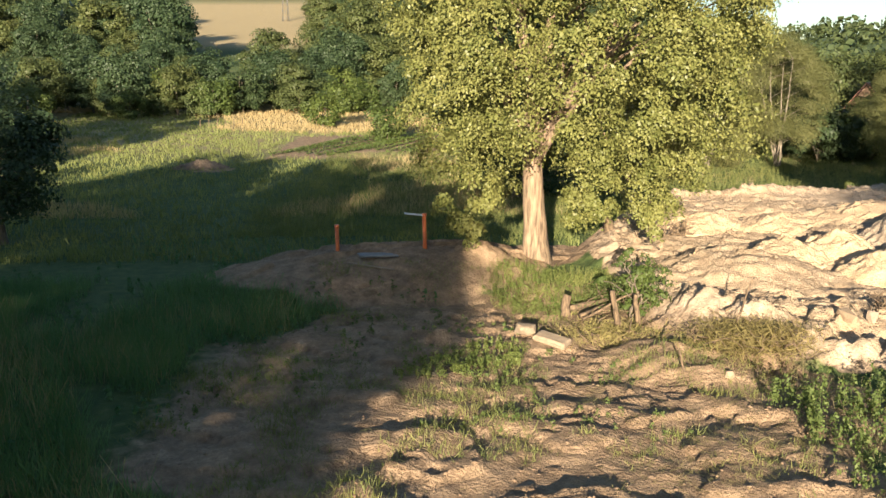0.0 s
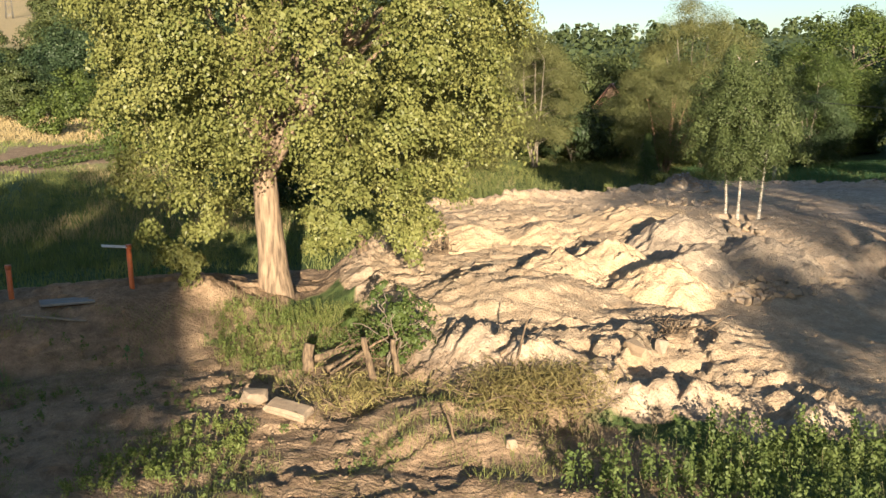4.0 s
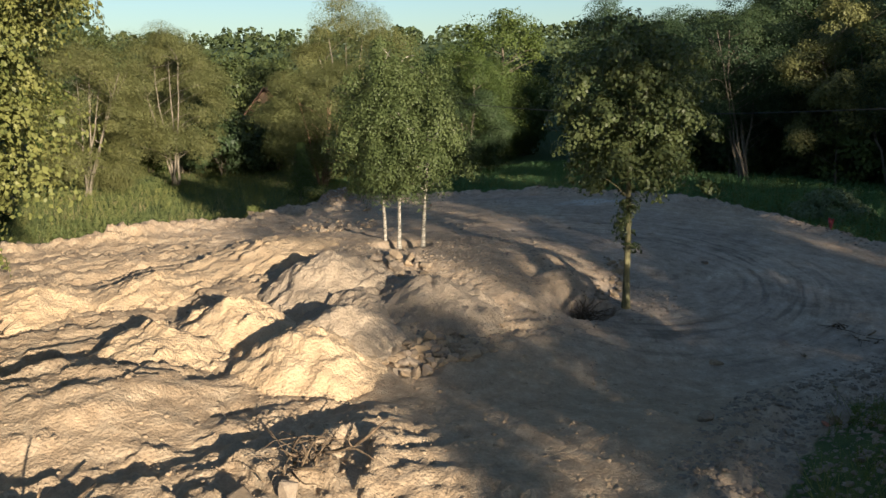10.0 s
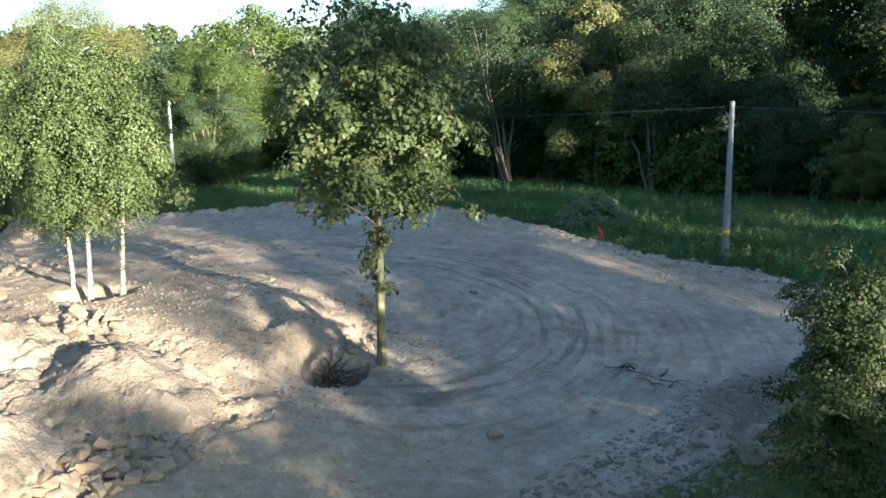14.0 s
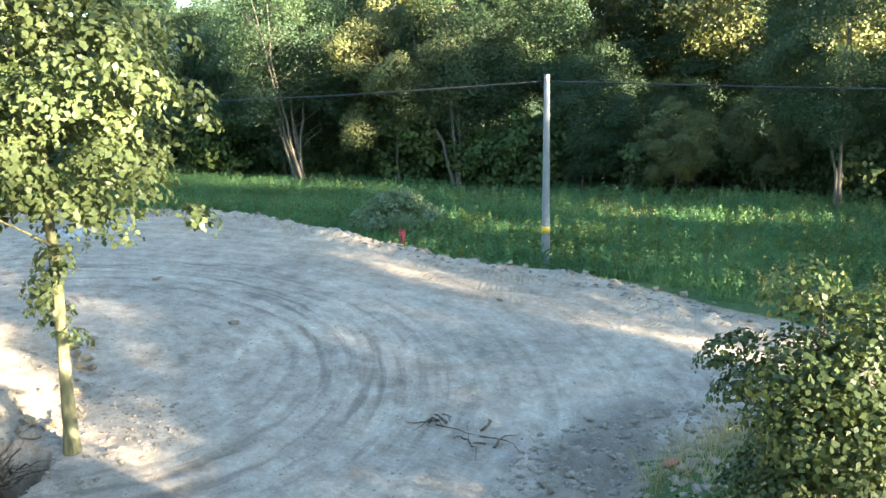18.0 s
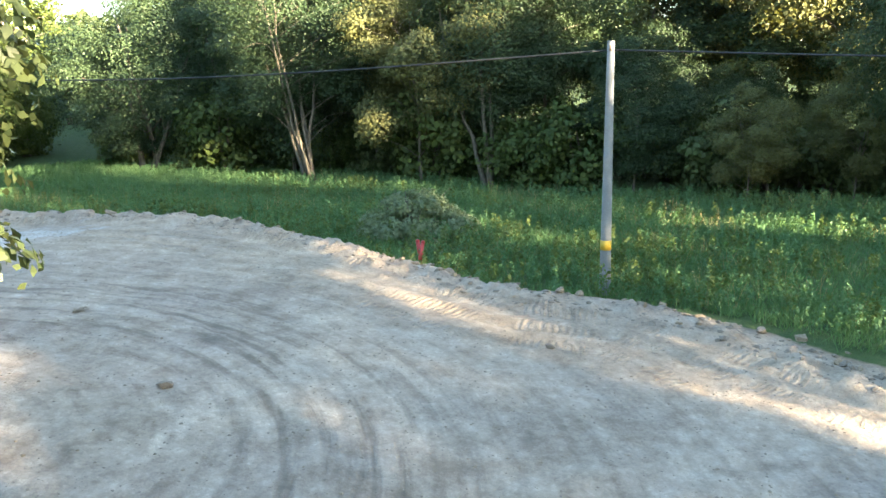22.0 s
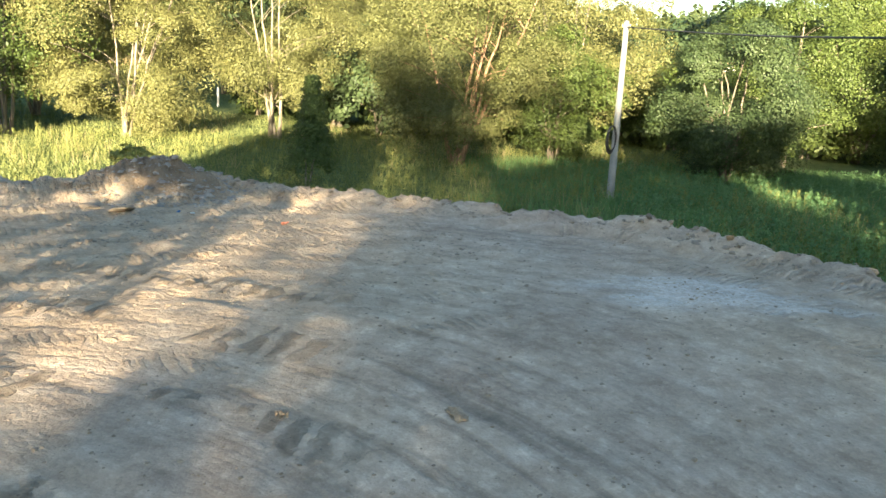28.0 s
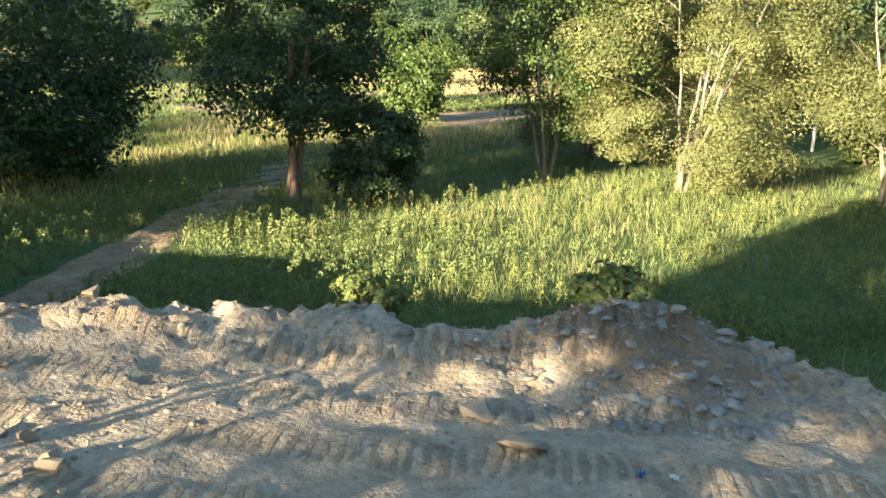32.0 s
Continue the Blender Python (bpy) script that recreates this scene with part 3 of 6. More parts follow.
LIME_LEAF = leaf_mat("lime_leaves", (0.06, 0.08, 0.02), (0.20, 0.205, 0.07), 0.13, 0.45)
MAPLE_LEAF = leaf_mat("maple_leaves", (0.05, 0.07, 0.026), (0.145, 0.16, 0.064), 0.28, 0.4)
BIRCH_LEAF = leaf_mat("birch_leaves", (0.05, 0.075, 0.025), (0.125, 0.15, 0.055), 0.22)
WILLOW_LEAF = leaf_mat("willow_leaves", (0.072, 0.081, 0.028), (0.18, 0.181, 0.07), 0.22)
OAK_LEAF = leaf_mat("broad_leaves", (0.035, 0.06, 0.015), (0.10, 0.13, 0.035), 0.22)
DARK_LEAF = leaf_mat("dark_leaves", (0.022, 0.043, 0.02), (0.064, 0.092, 0.041), 0.22)
SHRUB_LEAF = leaf_mat("shrub_leaves", (0.036, 0.056, 0.018), (0.104, 0.118, 0.042), 0.22)
SILVER_LEAF = leaf_mat("silvery_leaves", (0.10, 0.14, 0.08), (0.22, 0.27, 0.17), 0.3)
WOODS_LEAF = leaf_mat("far_woods_leaves", (0.03, 0.05, 0.02), (0.09, 0.11, 0.045), 0.2)
GRASS = leaf_mat("meadow_grass", (0.074, 0.11, 0.034), (0.225, 0.235, 0.088), 0.28, 0.55)
# cooler than the meadow green; paints shade on verge and right-hand meadow
LUSH_SHADE = leaf_mat("lush_grass", (0.05, 0.13, 0.055), (0.155, 0.245, 0.10), 0.3, 0.5)
FIELD = leaf_mat("rough_field_grass", (0.075, 0.115, 0.038), (0.22, 0.24, 0.09), 0.3, 0.6)
STRAW = leaf_mat("ripe_grass", (0.23, 0.19, 0.10), (0.40, 0.33, 0.19), 0.28, 0.6)
WEED = leaf_mat("weed_leaves", (0.065, 0.105, 0.028), (0.17, 0.205, 0.066), 0.35, 0.5)
HAY = leaf_mat("mown_grass", (0.15, 0.14, 0.05), (0.33, 0.28, 0.12), 0.15, 0.8)
DRYWEED = leaf_mat("dry_cuttings", (0.12, 0.11, 0.04), (0.26, 0.21, 0.085), 0.2, 0.8)
LIME_BARK = bark_mat("lime_bark", (0.10, 0.07, 0.045), (0.31, 0.225, 0.145), 0.14, 7)
BARK = bark_mat("grey_brown_bark", (0.085, 0.068, 0.05), (0.20, 0.165, 0.12), 0.2, 9)
PALE_BARK = bark_mat("pale_bark", (0.13, 0.11, 0.08), (0.27, 0.23, 0.175), 0.25, 9)
RUST_BARK = bark_mat("reddish_bark", (0.16, 0.095, 0.055), (0.32, 0.20, 0.12), 0.2, 9)
BIRCH_BARK = bark_mat("birch_bark", (0.10, 0.085, 0.07), (0.55, 0.5, 0.42), 3.0, 4)
MOSSY_BARK = bark_mat("mossy_bark", (0.09, 0.085, 0.04), (0.24, 0.215, 0.11), 0.25, 9)


# ---- the ground sheet ----
def spread(lo, hi, step, reach_lo, reach_hi, grow=1.16):
    mid = np.arange(lo, hi + step * 0.5, step)
    a, s, x = [], step, lo
    while x > -reach_lo:
        s *= grow
        x -= s
        a.append(x)
    b, s, x = [], step, hi
    while x < reach_hi:
        s *= grow
        x += s
        b.append(x)
    return np.concatenate([a[::-1], mid, b])


gx = spread(-9.0, 57.0, 0.13, 2600, 2600, 1.12)
gy = spread(18.0, 69.0, 0.13, 900, 2900, 1.12)
GX, GY = np.meshgrid(gx, gy)
GZ = ground_z(GX, GY)
gd, galong = outline(GX, GY)
bare_in = sstep(-1.0, -0.3, gd + 0.8 * (fbm(GX / 1.3, GY / 1.3, 81, 3) - 0.5))
bare_out = bare_soil(GX, GY)
crop_bed = (GX > -22) & (GX < 8) & (GY > 107) & (GY < 134)
far_soil = 1 - sstep(0.7, 1.0, np.hypot((GX + 25) / 3.2, (GY - 96) / 1.6))
bare_v = np.clip(np.maximum.reduce([bare_in, bare_out, far_soil, crop_bed * 1.0]), 0, 1)
sandy_v = (1 - sstep(24, 32, GX + 0.25 * (GY - 45) + 3 * (fbm(GX / 4, GY / 4, 83, 3) - 0.5)))
sandy_v = np.where(GY > 63, 0.2, sandy_v)
sandy_v = np.maximum(sandy_v, 0.62 * sstep(-0.2, 1.4, outline(GX, GY, BANK)[0] + 1.6 * (fbm(GX / 1.8, GY / 1.8, 82, 3) - 0.5)) * (1 - 0.6 * sstep(34, 39, GX)))
# sandier tint along east rim and north yard paints the low sun's warmth
sun_warm = sstep(46, 53, GX + 1.5 * fbm(GX / 3, GY / 3, 84, 2)) * 0.35 + 0.7 * sstep(48, 56, GY) * (1 - sstep(40, 47, GX))
sandy_v = np.maximum(sandy_v, sun_warm)
sandy_v = sandy_v * (0.55 + 0.45 * sstep(0.2, 1.2, gd))
north = sstep(49, 52, GY) * (1 - sstep(44, 46, GX)) * sstep(26, 29, GX)
rim_v = sstep(0.9, 1.3, gd) * (1 - sstep(4.2, 5.6, gd)) * sstep(28, 33, GX) * sstep(31, 36, GY + 0.25 * GX - 8)
band = np.sin(gd * 3.9 + 3.5 * fbm(GX / 6, GY / 6, 85, 2)) > -0.25
rim_v = rim_v * band * sstep(0.32, 0.5, fbm(GX / 2.2, GY / 2.2, 86, 3)) * (1 - north)
# crawler chains drawn side by side along the northern rim
gacross = -0.45 * GX + 0.89 * GY + 1.2 * fbm(GX / 5, GY / 5, 73, 2)
chains = north * sstep(0.6, 1.0, gd) * sstep(-0.1, 0.3, np.sin(gacross * 3.9)) * sstep(0.38, 0.48, fbm(GX / 1.9, GY / 1.9, 86, 3))
rim_v = np.where(north > 0.01, chains, rim_v)
galong = np.where(north > 0.01, 0.89 * GX + 0.45 * GY, galong)
chain = 0.38 * (gd < -1.2) * bare_out * sstep(0.46, 0.56, fbm(GX / 2.4, GY / 2.4, 87, 3)) * (GY < 46)
rim_v = np.where(gd < -1.2, chain, rim_v)
galong = np.where(gd < -1.2, 0.45 * GX + 0.9 * GY + 0.5 * np.sin(GX * 1.1), galong)
# coarse lug prints on the open yard
plane = 0.35 * GX + 0.94 * GY
prints = (gd > 4.8) * sstep(33, 35, GX) * (1 - sstep(41, 43.5, GX)) * sstep(45, 47, GY) * (1 - sstep(55, 57, GY)) * (np.sin(plane * 2.6 + 1.2 * fbm(GX / 3, GY / 3, 90, 2)) > -0.2) * sstep(0.36, 0.46, fbm(GX / 1.5, GY / 1.5, 89, 3))
rim_v = np.where(prints > 0, 2.3 * prints, rim_v)
galong = np.where(prints > 0, 0.5 * (0.94 * GX - 0.35 * GY), galong)
jump = np.abs(np.diff(galong, axis=1, prepend=galong[:, :1])) + np.abs(np.diff(galong, axis=0, prepend=galong[:1]))
calm_v = jump < 0.5
for ax in (0, 1):
    calm_v = calm_v & np.roll(calm_v, -1, ax) & np.roll(calm_v, 1, ax)
rim_v = rim_v * calm_v
pale_v = 0.75 * (1 - sstep(0.35, 1.0, np.hypot((GX - 49.6) / 3.4, (GY - 55.2) / 1.8) + 1.3 * (fbm(GX / 1.6, GY / 0.6, 88, 4) - 0.5)))
slant = GX / np.clip(GY, 60, None)
golden = sstep(-0.33, -0.30, slant) * (1 - sstep(-0.15, -0.13, slant)) * sstep(310, 340, GY) * (1 - sstep(560, 620, GY))
straw_v = np.maximum(golden, 0.75 * sstep(95, 130, GY) * (1 - sstep(235, 260, GY)) * (1 - sstep(-20, 20, GX)))
# brown in the hole; on the spoil lump it helps paint shade
yard_v = sstep(-1.2, 0.2, gd) * (1 - 0.9 * (np.hypot((GX - 32.6) / 1.0, (GY - 39.2) / 0.75) < 1)) * (1 - 0.6 * (1 - sstep(0.6, 1.0, np.hypot((GX - 36.8) / 2.2, (GY - 65.8) / 1.7))))
humus_shade_v = 0.95 * (1 - sstep(0.55, 1.0, np.hypot((GX - 32.5) / 1.25, (GY - 39.3) / 1.0) + 0.5 * (fbm(GX / 0.5, GY / 0.5, 96, 3) - 0.5)))
humus_shade_v = np.maximum(humus_shade_v, 0.6 * (1 - sstep(0.4, 1.0, np.hypot((GX - 40.6) / 4.2, (GY - 29.4) / 1.5) + 0.8 * (fbm(GX / 1.2, GY / 1.2, 97, 3) - 0.5))))
# darkens the spoil lump, partly to stand for the maple's shadow on it
humus_shade_v = np.maximum(humus_shade_v, 0.4 * (1 - sstep(0.5, 1.0, np.hypot((GX - 36.8) / 2.4, (GY - 65.8) / 1.8) + 0.6 * (fbm(GX / 0.8, GY / 0.8, 98, 3) - 0.5))))
ny, nx = GX.shape
idx = np.arange(nx * ny).reshape(ny, nx)
quads = np.stack([idx[:-1, :-1], idx[:-1, 1:], idx[1:, 1:], idx[1:, :-1]], -1).reshape(-1, 4)
allv = np.stack([GX, GY, GZ], -1).reshape(-1, 3)
cx, cy = GX[:-1, :-1].ravel() + 0.08, GY[:-1, :-1].ravel() + 0.08
cd = gd[:-1, :-1].ravel()
csand = sandy_v[:-1, :-1].ravel()
in_yard = cd > -0.6
zone = np.where(in_yard, np.where(csand > 0.5, 1, 2), 0)
for k, (nm, lab, cat) in enumerate((
        ("ground", "grassy meadow and churned brown soil rising to wooded hills", "ground"),
        ("sand_fill", "pale tipped sand with scarps, ruts and clods", "sand ground"),
        ("gravel_yard", "compacted grey-brown gravel yard with crawler and wheel tracks", "gravel yard"))):
    f = quads[zone == k]
    used = np.unique(f)
    remap = np.zeros(nx * ny, np.int64)
    remap[used] = np.arange(len(used))
    me = mesh_from(nm, allv[used], remap[f])
    for an, av in (("bare", bare_v), ("sandy", sandy_v), ("rim", rim_v), ("along", galong), ("pale", pale_v), ("straw", straw_v), ("yard", yard_v), ("humus_shade", humus_shade_v)):
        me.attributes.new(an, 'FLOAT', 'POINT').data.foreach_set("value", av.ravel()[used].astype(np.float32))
    tagged(put(nm, smooth(me), GROUND), lab, cat, kind="structure")


# ---- heaps ----
def heap(name, x, y, rx, ry, h, turn, material, label, seed, sharp=1.0, rough=0.12):
    """A tipped heap with a rounded top, straight flanks and a ragged foot."""
    n = 64
    u, v = np.meshgrid(np.linspace(-1.15, 1.15, n), np.linspace(-1.15, 1.15, n))
    c, s = math.cos(radians(turn)), math.sin(radians(turn))
    X = x + u * rx * c - v * ry * s
    Y = y + u * rx * s + v * ry * c
    q = np.hypot(u, v) * (1 + 0.22 * (fbm(X / 0.9, Y / 0.9, seed, 3) - 0.5))
    prof = np.where(q < 1, (1 - q) * (1.0 + 0.25 * q) - 0.05 * np.exp(-(q / 0.12) ** 2), (1 - q) * 0.7)
    g = ground_z(X, Y, False)
    base = height(x, y)
    h = h * 1.2
    Z = g * 0.75 + base * 0.25 + h * prof + rough * h * (fbm(X / 0.45, Y / 0.45, seed + 3, 3) - 0.5) + 0.10 * (vnoise(X / 0.2, Y / 0.2, seed + 5) ** 2 - 0.3) + 0.16 * h * ((1 - np.abs(2 * fbm(X / 0.9, Y / 0.9, seed + 7, 3) - 1)) ** 2 - 0.6)
    Z = np.where(q > 1.0, g - 0.08, Z)
    i = np.arange(n * n).reshape(n, n)
    fq = np.stack([i[:-1, :-1], i[:-1, 1:], i[1:, 1:], i[1:, :-1]], -1).reshape(-1, 4)
    keep = (q.ravel()[fq] < 1.12).all(1)
    fq = fq[keep]
    used = np.unique(fq)
    rm = np.zeros(n * n, np.int64)
    rm[used] = np.arange(len(used))
    vv = np.stack([X - x, Y - y, Z - base], -1).reshape(-1, 3)[used]
    ob = put(name, smooth(mesh_from(name, vv, rm[fq])), material)
    ob.location = (x, y, base)
    return tagged(ob, label, "heap", "tipped heaps on the sand")


for hx, hy, rx, ry, h, tn, mt, lab in (
        (20.3, 38.9, 2.4, 2.3, 1.12, 20, SANDHEAP, "pale yellow cone of tipped sand"),
        (19.7, 43.2, 2.4, 2.2, 1.12, 30, SANDHEAP, "rounded heap of pale sand"),
        (17.0, 42.2, 2.3, 2.1, 0.98, 10, SANDHEAP, "low rounded heap of pale sand"),
        (22.3, 40.2, 2.2, 2.1, 1.08, 35, SPOIL, "dark heap of soil and broken stone"),
        (24.7, 45.4, 2.9, 2.5, 1.1, 20, SPOIL, "grey-brown heap of tipped soil"),
        (24.2, 42.6, 2.2, 2.0, 0.85, 60, SPOIL, "grey heap of soil and small stones"),
        (26.5, 41.6, 2.4, 3.2, 0.98, 12, SPOIL, "smooth heap of brown gravelly soil"),
        (19.2, 49.0, 3.0, 1.7, 0.55, 25, SANDHEAP, "low worn heap of pale sand"),
        (24.6, 51.4, 5.2, 2.2, 0.75, 22, SANDHEAP, "long low ridge of pale tipped sand"),
        (14.6, 48.6, 3.0, 1.6, 0.6, 30, SANDHEAP, "long low heap of pale sand")):
    heap("sand_mound" if mt is SANDHEAP else "soil_mound", hx, hy, rx, ry, h, tn, mt, lab, int(hx * 7))


# ---- trees ----
def leaves(centres, normals, size, r, hang=0.2, aspect=0.75):
    """Diamond leaves as quads."""
    n = len(centres)
    a = r.normal(0, 1, (n, 3))
    a[:, 2] -= hang * 2
    a -= (a * normals).sum(1)[:, None] * normals
    a /= np.linalg.norm(a, axis=1)[:, None] + 1e-9
    b = np.cross(normals, a)
    s = (size * (0.6 + 0.8 * r.random(n)))[:, None]
    fold = normals * s * 0.12
    v = np.stack([centres - a * s * 0.5, centres + b * s * 0.5 * aspect + fold, centres + a * s * 0.5, centres - b * s * 0.5 * aspect + fold], 1).reshape(-1, 3)
    return v, np.arange(n * 4).reshape(n, 4)


def unit(r, n):
    v = r.normal(0, 1, (n, 3))
    return v / np.linalg.norm(v, axis=1)[:, None]


def crown_points(r, clumps, per, flat=0.7, up=0.05, fill=0.3, droop=0.0, middle=None):
    """Leaf places, normals and sizes on ragged domes that droop outwards; clumps: rows of x, y, z, radius and, where it belongs to a lobe, the lobe's middle."""
    cs, ns, ms = [], [], []
    mid = np.array(middle if middle is not None else clumps[:, :3].mean(0))
    for row in clumps:
        x, y, z, rad = row[:4]
        k = max(6, int(per * (0.7 + 0.6 * r.random())))
        d = unit(r, k)
        d[:, 2] = np.where(d[:, 2] < -0.15, -d[:, 2], d[:, 2])
        rr = rad * (1 - fill * r.random(k) ** 2) * (0.9 + 0.25 * r.random(k))
        p = d * rr[:, None] * np.array([1, 1, flat])
        out = np.array([x, y, 0]) - np.array([mid[0], mid[1], 0])
        out = out / (np.linalg.norm(out) + 1e-6)
        p[:, 2] -= (0.2 if len(row) > 4 else 0.45) * (p @ out)
        if droop:
            p[:, 2] -= droop * rad * (np.hypot(p[:, 0], p[:, 1]) / rad) ** 2 + droop * rad * 0.7 * r.random(k) ** 3
        p = p + (x, y, z)
        cs.append(p)
        if len(row) > 4:
            away = p - row[4:7]
            away /= np.linalg.norm(away, axis=1)[:, None] + 1e-6
            nn = 0.6 * d + 0.6 * away + r.normal(0, 0.42, (k, 3)) + (0, 0, up)
        else:
            nn = d * 1.0 + out * 0.35 + r.normal(0, 0.36, (k, 3)) + (0, 0, up)
        ns.append(nn / np.linalg.norm(nn, axis=1)[:, None])
        ms.append(np.ones(k))
        q = max(3, k // 10)
        d = unit(r, q)
        cs.append(d * (rad * 0.5 * r.random(q) ** 0.5)[:, None] * np.array([1, 1, flat]) + (x, y, z - 0.15 * rad))
        ns.append(unit(r, q))
        ms.append(np.full(q, 1.5))
    return np.concatenate(cs), np.concatenate(ns), np.concatenate(ms)


def billow(r, count, cx, cy, cz, rx, ry, rz, lump=0.28, bottom=-0.9, each=13, tight=1.0):
    """Clumps gathered on rounded lobes that stand apart, so that shade falls between them."""
    n = max(7, count // each)
    d = unit(r, n * 30)
    d = d[d[:, 2] > bottom]
    pick = [d[0]]
    while len(pick) < n:
        far = np.min([((d - q) ** 2).sum(1) for q in pick], axis=0) * (0.6 + 0.8 * r.random(len(d)))
        pick.append(d[int(np.argmax(far))])
    rows = []
    base = 0.5 * (min(rx, ry) + rz * 0.5) / n ** 0.33 * 1.25
    for q in pick:
        size = base * (0.7 + 0.65 * r.random())
        at = q * (rx, ry, rz) * (1 - 0.75 * size / max(rx, rz)) * (1 + lump * 0.7 * (r.random() - 0.6)) + (cx, cy, cz)
        u = unit(r, each * 4)
        u = u[(u @ q) > -0.5][:each]
        for w in u:
            rows.append((*(at + w * size * (0.5 + 0.55 * r.random())), tight * size * (0.42 + 0.3 * r.random()), *at))
    return np.array(rows)


def crown_clumps(r, count, cx, cy, cz, rx, ry, rz, rad, inner=0.45, lump=0.28, bottom=-0.9):
    d = unit(r, count * 2)
    d = d[d[:, 2] > bottom][:count]
    q = inner + (1 - inner) * r.random(len(d)) ** 0.6
    w = 1 + lump * (r.random(len(d)) - 0.5) * 2
    p = d * (q * w)[:, None] * (rx, ry, rz) + (cx, cy, cz)
    return np.column_stack([p, rad * (0.65 + 0.7 * r.random(len(d)))])


def tree(name, label, category, at, h, crown, seed, leaf, bark, trunk_r, clumps=60, per=90, size=0.28, stems=1, lean=(0, 0), limbs=9,
         group="", flat=0.65, droop=0.0, trunk_top=0.75, bend=0.3, hang=0.2, bottom=-0.9, lump=0.28, clump_list=None, up=0.08, aspect=0.7):
    """A tree: trunk(s), limbs and a crown of leaf clumps. crown: x, y, z, rx, ry, rz of its middle, from the foot."""
    r = np.random.default_rng(seed)
    ob = thing(name, pose(*at, 0, 0, 0), label, category, group)
    cx, cy, cz, rx, ry, rz = crown
    cl = clump_list if clump_list is not None else billow(r, clumps, cx, cy, cz, rx, ry, rz, lump, bottom)
    if clump_list is None and h > 5:
        size *= 1.25 if leaf is WILLOW_LEAF else 1.15
    stem_ends = []
    for s in range(stems):
        off = (0, 0) if stems == 1 else (r.normal(0, 0.2) * trunk_r * 6, r.normal(0, 0.2) * trunk_r * 6)
        tx = cx * 0.7 + lean[0] + (0 if stems == 1 else r.normal(0, rx * 0.35))
        ty = cy * 0.7 + lean[1] + (0 if stems == 1 else r.normal(0, ry * 0.35))
        top = (tx, ty, h * trunk_top)
        pts = bent((off[0], off[1], -0.3), top, 12, 0, r, bend * 0.12)
        k = np.linspace(0, 1, 12)
        rr = trunk_r * (1 - 0.78 * k) * (1 + 0.7 * np.exp(-k * 14)) * (1 if stems == 1 else 0.75)
        put("trunk", tubes_mesh("trunk", [(pts, rr, 12, 0.16)]), bark, ob)
        stem_ends.append((pts, rr))
    items = []
    pick = cl[r.permutation(len(cl))[:limbs]]
    for x, y, z, rd in pick[:, :4]:
        pts, rr = stem_ends[r.integers(len(stem_ends))]
        zt = np.clip(z - 0.35 * np.hypot(x - pts[-1][0], y - pts[-1][1]) - rd * 0.3, h * 0.16, pts[-1][2])
        i = int(np.argmin(np.abs(pts[:, 2] - zt)))
        b = bent(pts[i], (x, y, z), 7, 0.25 * rd, r, 0.08 * bend)
        items.append((b, np.linspace(max(rr[i] * 0.38, 0.025), 0.012, 7), 6, 0.1))
    if items:
        put("branchwork", tubes_mesh("branchwork", items), bark, ob)
    c, n, m = crown_points(r, cl, per, flat, up, 0.35, droop, (cx, cy, cz))
    put("crown", mesh_from("crown", *leaves(c, n, size * m, r, hang, aspect)), leaf, ob)
    return ob


def ground_at(x, y, dz=0.0):
    return (x, y, height(x, y) + dz)


